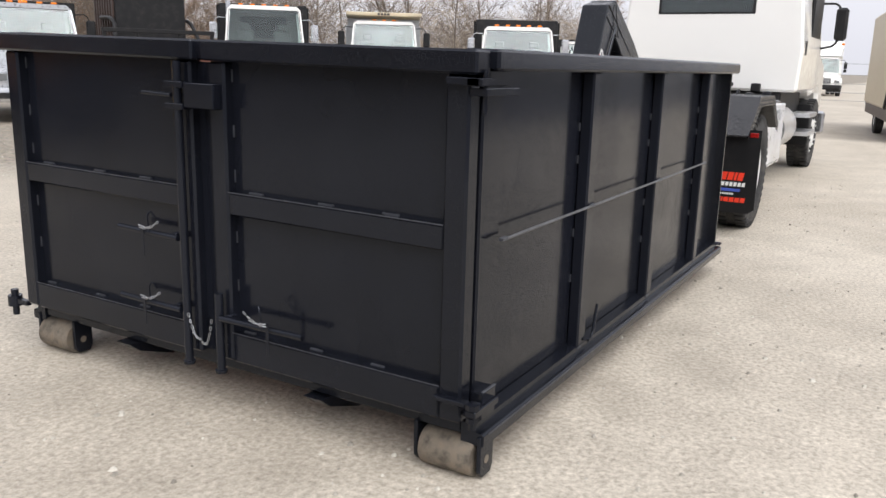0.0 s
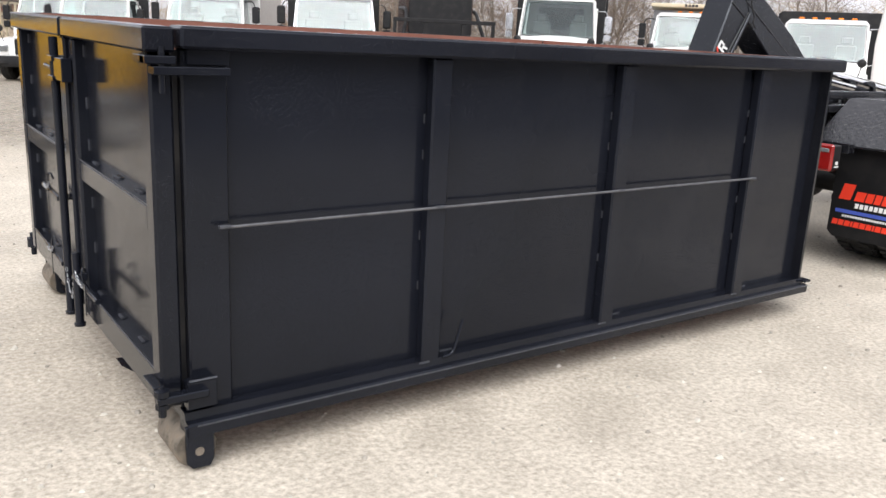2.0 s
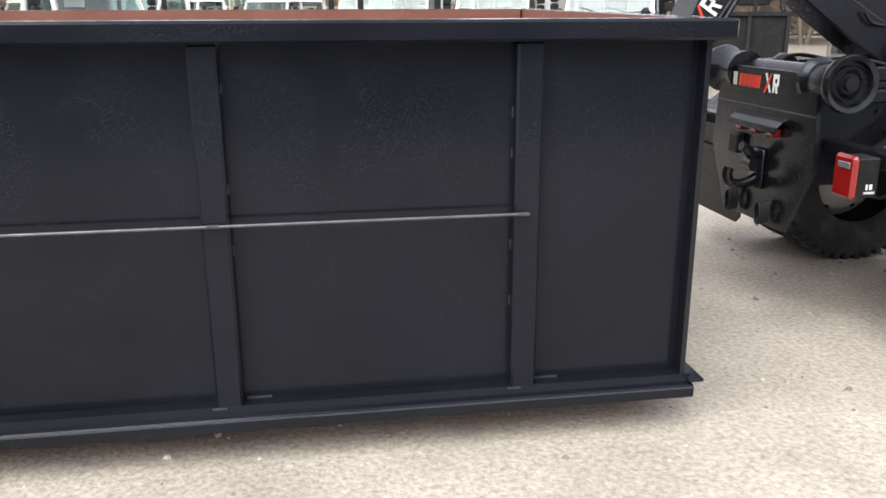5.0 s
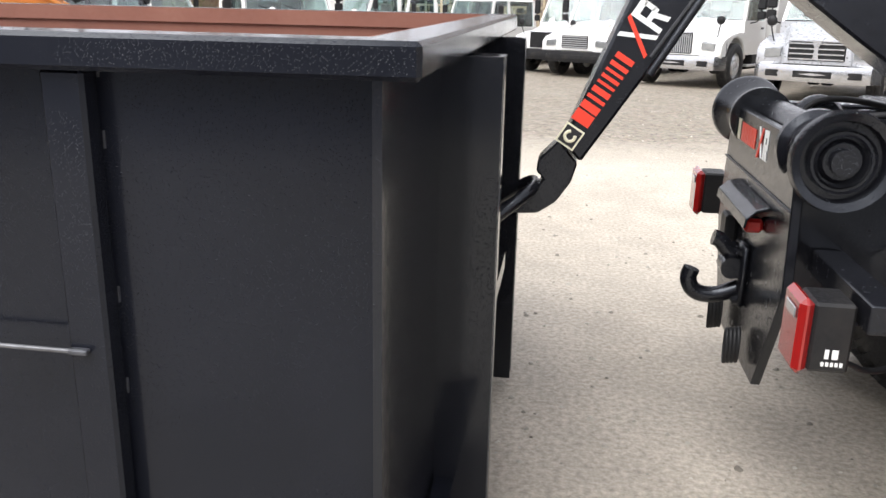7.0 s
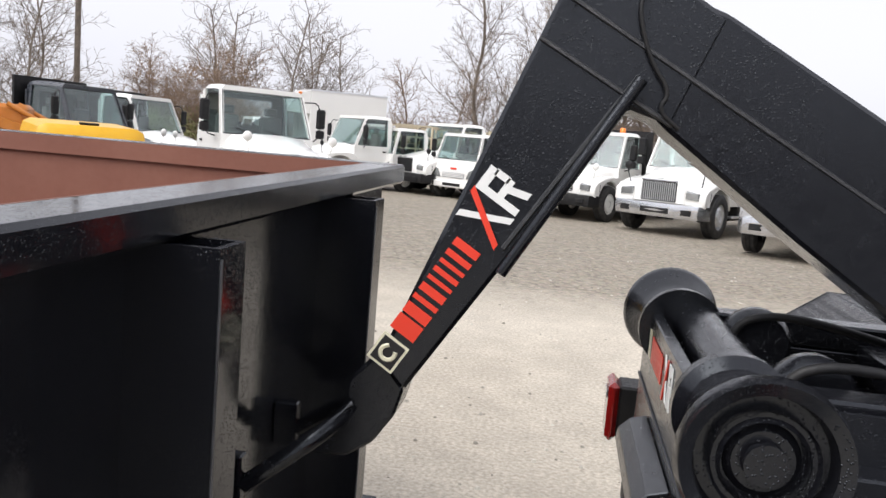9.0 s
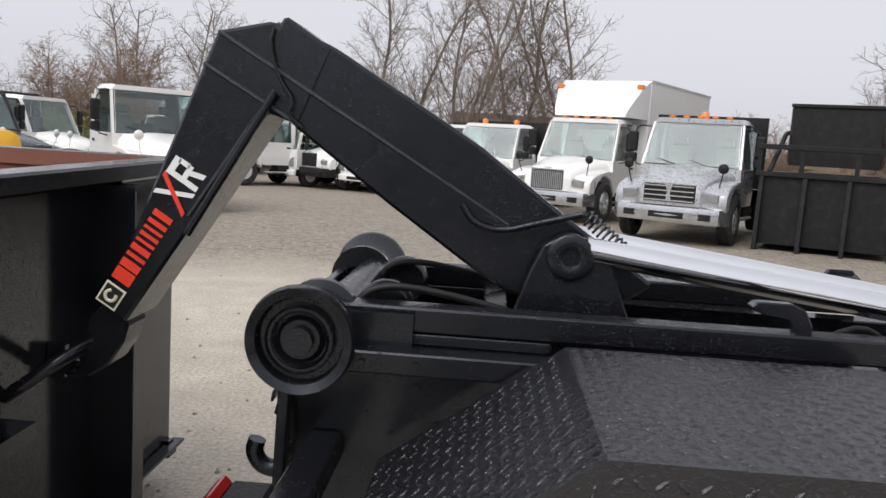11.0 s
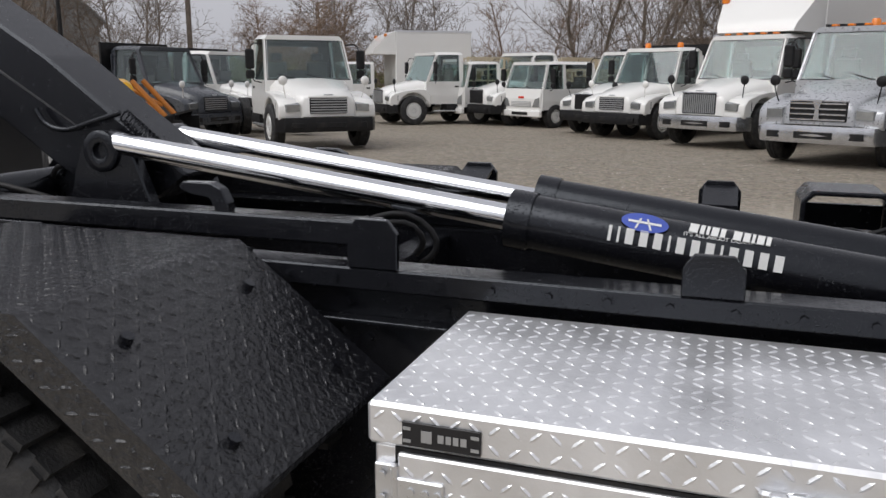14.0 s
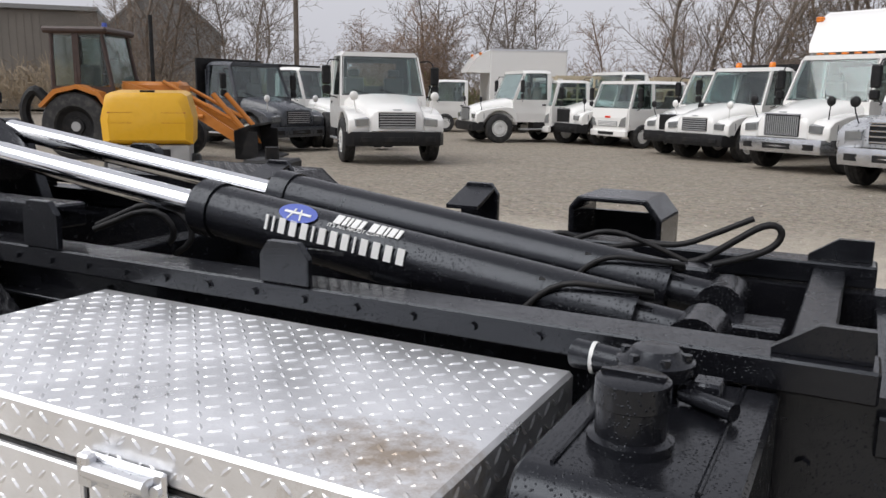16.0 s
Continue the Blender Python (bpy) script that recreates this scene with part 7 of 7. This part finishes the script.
def build_trees():
    kinds = [
        build_tree("tall_tree", "tall bare tree with rising branches and few russet buds", 3, 13.0, 3.4, 2, 0.85, M_BARK, 0.33, 0.9, 0.14),
        build_tree("tall_tree", "tall bare many-stemmed tree with russet buds", 8, 12.5, 3.6, 3, 0.85, M_BARK, 0.42, 0.8, 0.12),
        build_tree("russet_tree", "round spreading tree in russet bud", 21, 6.0, 3.3, 3, 0.95, M_BARKR, 0.27, 0.45, 0.14),
        build_tree("bare_tree", "bare grey spreading tree", 34, 7.8, 3.2, 2, 0.12, M_BARK, 0.34, 0.6, 0.16),
        build_tree("young_tree", "slender bare young tree", 55, 5.6, 1.9, 1, 0.3, M_BARKR, 0.24, 0.7, 0.15),
    ]
    first = set()
    spots = [(0, 0.0, 37, 1.0, 0), (1, 2.6, 36, 1.05, 40), (0, 5.2, 37.5, 1.1, 130), (1, 7.8, 37, 1.0, 200), 
             (2, -11.2, 33, 1.0, 0), (3, -8.6, 33.5, 1.0, 60), (3, -6.6, 34.5, 0.92, 190), (4, -3.6, 36, 1.0, 0), (4, -2.2, 38, 0.9, 90), (4, -1.0, 40, 0.95, 220),
             (3, -16.5, 27, 1.0, 100), (3, -19.5, 29, 1.1, 250), (1, -22, 27, 0.95, 10), (2, -14, 33, 0.9, 140), (3, -12.5, 36, 1.05, 330),
             (4, 15.0, 36, 0.75, 150), (4, 19.5, 36, 0.8, 80), (3, 21.5, 34, 1.0, 0), (1, 24, 33, 1.0, 90), (3, 26, 31, 1.0, 200),
             (1, 28, 29, 1.0, 10), (0, 30, 27, 0.9, 60), (3, 31.5, 25, 1.0, 130), (1, 33, 22, 0.9, 160), (3, 35, 20, 1.0, 280), (2, 29, 31, 1.1, 0), (2, 24.5, 36, 1.1, 70), (3, 38, 17, 0.9, 40),
             (3, -27, 30, 1.0, 0), (3, 52, 14, 0.9, 0), (4, 47, 17, 1.2, 0), (4, 50, -4, 1.2, 0), (2, 19, 41, 0.7, 180), (3, 22.5, 38, 1.1, 90),
             # unseen trees behind the camera, added to dim what the bin panels mirror
             (3, -20, -20, 1.0, 30), (3, -13, -24, 0.9, 120), (1, -6, -25, 0.8, 60), (3, 1, -26, 1.0, 210), (2, 8, -25, 1.0, 300), (3, 16, -24, 1.0, 80)]
    for kind, x, y, size, turn in spots:
        m = pose(x * 1.17, y * 1.17, yard_z(y), 0, 0, turn) @ Matrix.Diagonal((size, size, size, 1))
        if kind in first:
            ob = copy_thing(kinds[kind], pose(x * 1.17, y * 1.17, yard_z(y), 0, 0, turn))
            ob.scale = (size,) * 3
        else:
            first.add(kind)
            kinds[kind].matrix_basis = m


build_trees()


def thicket(name, label, mat, spans, seed, n, h0, h1, deep, leaf, wide):
    """A tangled hedge: thin stems and many small leaf or twig blades, open at the edge."""
    rnd = random.Random(seed)
    verts, faces = [], []
    for _ in range(n):
        (xa, ya), (xb, yb) = rnd.choice(spans)
        t = rnd.random()
        x, y = (xa + (xb - xa) * t) * 1.17, (ya + (yb - ya) * t) * 1.17
        top = rnd.uniform(h0, h1) * (0.75 + 0.35 * noise.noise(Vector((x * 0.25, y * 0.25, seed))))
        px, py = x + rnd.gauss(0, deep * 0.4), y + rnd.gauss(0, deep * 0.4)
        z = top * rnd.random() ** 0.6
        a = Vector((rnd.gauss(0, 1), rnd.gauss(0, 1), rnd.gauss(1.2, 1.0))).normalized()
        b = a.orthogonal().normalized()
        ln, wd = leaf * rnd.uniform(0.6, 1.8), leaf * wide * rnd.uniform(0.5, 1.5)
        k = len(verts)
        p = Vector((px, py, max(z, 0.05)))
        verts += [tuple(p), tuple(p + a * ln * 0.5 + b * wd), tuple(p + a * ln), tuple(p + a * ln * 0.5 - b * wd)]
        faces.append((k, k + 1, k + 2, k + 3))
    me = bpy.data.meshes.new(name)
    me.from_pydata(verts, [], faces)
    me.materials.append(mat)
    tagged(new(name, me), label, "hedge", kind="stuff")


# spans at negative y: unseen scrub added as a dark backdrop for reflections
thicket("brown_thicket", "tangle of brown leafless scrub behind the trucks, with an added unseen belt behind the camera", M_SCRUB, [((-30, 34), (12, 43)), ((12, 43), (26, 40)), ((26, 40), (40, 24)), ((40, 24), (60, 12)), ((-30, 34), (-36, 16)), ((-36, 16), (-24, -18)), ((-24, -18), (8, -24)), ((8, -24), (36, -20))], 4, 120000, 1.6, 3.8, 2.2, 0.5, 0.03)
thicket("green_thicket", "low spring-green shrubs along the fence", M_SHRUB, [((-18, 31), (-9, 34)), ((-9, 34), (-3, 40)), ((-16, 27), (-12, 31))], 9, 22000, 1.0, 3.0, 1.6, 0.22, 0.16)
thicket("woodland_edge", "pale brown wood of thin saplings beyond the trucks", M_SAPLING, [((25, 42), (30, 40)), ((30, 40), (42, 26)), ((42, 26), (50, 18))], 12, 48000, 3.5, 8.0, 3.0, 0.9, 0.02)


def build_distance():
    # low earth bank with brush behind the fence
    bm = bmesh.new()
    pts = [(-60, 40), (-30, 44), (0, 50), (16, 52), (34, 46), (48, 32), (62, 22), (90, 10)]
    secs = []
    for x, y in pts:
        c = Vector((x * 1.17, y * 1.17, 0))
        d = Vector((0.35, 1, 0)).normalized() if x < 30 else Vector((1, 0.6, 0)).normalized()
        h = 1.7 + 0.7 * noise.noise(Vector((x * 0.1, y * 0.1, 3)))
        secs.append([tuple(c), tuple(c + d * 3 + Vector((0, 0, h))), tuple(c + d * 9 + Vector((0, 0, h * 1.1))), tuple(c + d * 14)])
    loft(bm, secs)
    single("earth_bank", bm, M_SCRUB, "low brown grassy bank behind the yard", "bank", kind="structure", smooth=60)
    # grey metal building with a low wing
    hall = thing("metal_hall", (0, 0, 0), "grey metal-clad hall with gable roof and low wing", "building")
    bm = bmesh.new()
    prism(bm, [(-4, 0), (-4, 5.2), (0, 8.9), (4, 5.2), (4, 0)], "x", 0, 16)
    part("wall", bm, M_METALSHEET, hall)
    for s in (-1, 1):
        bm = bmesh.new()
        prism(bm, [(s * 4.4, 4.85), (s * 4.4, 5.03), (0, 9.1), (0, 8.9)], "x", -0.4, 16.4)
        part("roof_slope", bm, M_ROOFG, hall)
    part("low_wing", box(-2.0, 9, 4.01, 22, 0, 6.4, 0.02), M_WING, hall, "brown-grey low wing")
    part("wing_roof", box(-2.4, 9.4, 3.95, 22.4, 6.4, 6.7, 0.02), M_METALSHEET, hall)
    for k in range(38):
        part("cladding_rib", box(-2.03, -2.0, 4.3 + 0.46 * k, 4.36 + 0.46 * k, 0.05, 6.38), M_WING, hall)
    for k in range(17):
        y = -3.8 + 0.45 * k
        part("cladding_rib", box(-0.03, 0.0, y, y + 0.06, 0.05, 5.0 + (4 - abs(y)) * 0.92), M_METALSHEET, hall)
    hall.matrix_basis = pose(-36.5, 42.6, 0, 0, 0, 136)
    # brick house with a brown roof far behind
    house = thing("far_house", (0, 0, 0), "small far house with brown pitched roof", "house")
    part("wall", box(0, 9, 0, 6, 0, 2.8), M_BRICK, house)
    bm = bmesh.new()
    prism(bm, [(-0.4, 2.8), (3, 4.6), (6.4, 2.8)], "x", -0.3, 9.3)
    part("roof", bm, M_BROWN, house)
    for k in range(3):
        part("window", box(1 + 2.6 * k, 2.2 + 2.6 * k, -0.03, 0.0, 1.0, 2.1), M_BLACKP, house)
    house.matrix_basis = pose(2 * 1.17, 60 * 1.17, 0, 0, 0, 10)
    # poles and wires
    poles = [(-15.2, 28.6), (-30, 33), (42, 42), (55, 24)]
    tops = []
    for x, y in poles:
        p = thing("utility_pole", (x * 1.17, y * 1.17, 0), "weathered wooden utility pole carrying wires", "pole", "utility poles")
        part("post", rods([((x * 1.17, y * 1.17, -0.2), (x * 1.17, y * 1.17, 11))], 0.13, 10), M_WOODP, p, smooth=60)
        part("crossarm", box(x * 1.17 - 0.9, x * 1.17 + 0.9, y * 1.17 - 0.05, y * 1.17 + 0.05, 10.2, 10.32), M_WOODP, p)
        tops.append(Vector((x * 1.17, y * 1.17, 10.4)))
    for i, (a, b) in enumerate(((tops[0], tops[1]), (tops[2], tops[3]))):
        for dz in (0.0, -1.3):
            bm = bmesh.new()
            mid = (a + b) / 2 + Vector((0, 0, -1.0 + dz))
            tube(bm, [a + Vector((0, 0, dz)), mid, b + Vector((0, 0, dz))], 0.014, 4)
            single("overhead_wire", bm, M_BLACKP, "thin dark overhead wire between the poles", "wire", "overhead wires")
    # wire fence beyond the cab
    fence = thing("wire_fence", (38 * 1.17, 2 * 1.17, 0), "galvanised wire fence beyond the yard", "fence")
    for k in range(16):
        y = -14 + 2.6 * k
        part("post", rods([((44.5, y, 0), (44.5, y, 2.0))], 0.035, 8), M_STEELW, fence)
    for z in (0.1, 0.5, 0.95, 1.4, 1.95):
        part("rail", rods([((44.5, -14, z), (44.5, 25, z))], 0.012, 5), M_STEELW, fence)
    # tan camper at the edge of the yard
    van = thing("camper_trailer", (0, 0, 0), "tan camper trailer with dark rounded trim", "trailer")
    bm = bmesh.new()
    prism(bm, [(0.0, 0.7), (-0.1, 1.3), (0.0, 2.6), (0.35, 3.0), (6, 3.0), (6, 0.7)], "y", -1.2, 1.2, 0.05)
    part("body", bm, M_TAN, van, "tan moulded body")
    bm = bmesh.new()
    for s in (-1, 1):
        tube(bm, [(0.35, s * 1.21, 0.75), (-0.06, s * 1.21, 1.2), (-0.04, s * 1.21, 2.0), (0.02, s * 1.21, 2.6), (0.4, s * 1.21, 2.98), (1.2, s * 1.21, 3.0)], 0.05, 8)
    part("trim", bm, M_BLACKP, van, "dark edge trim", smooth=60)
    part("skirt", box(0.2, 6, -1.15, 1.15, 0.45, 0.7), M_BROWN, van)
    for s in (-1, 1):
        far_wheel(van, (3.6, s * 1.0, 0.36), 0.36, 0.22, M_RIMW, s > 0, 0.03)
    part("jack_leg", rods([((0.4, 0, 0), (0.4, 0, 0.6))], 0.05, 8), M_DARK, van)
    van.matrix_basis = pose(15.2 * 1.17, -1.4 * 1.17, 0, 0, 0, 8)


build_distance()
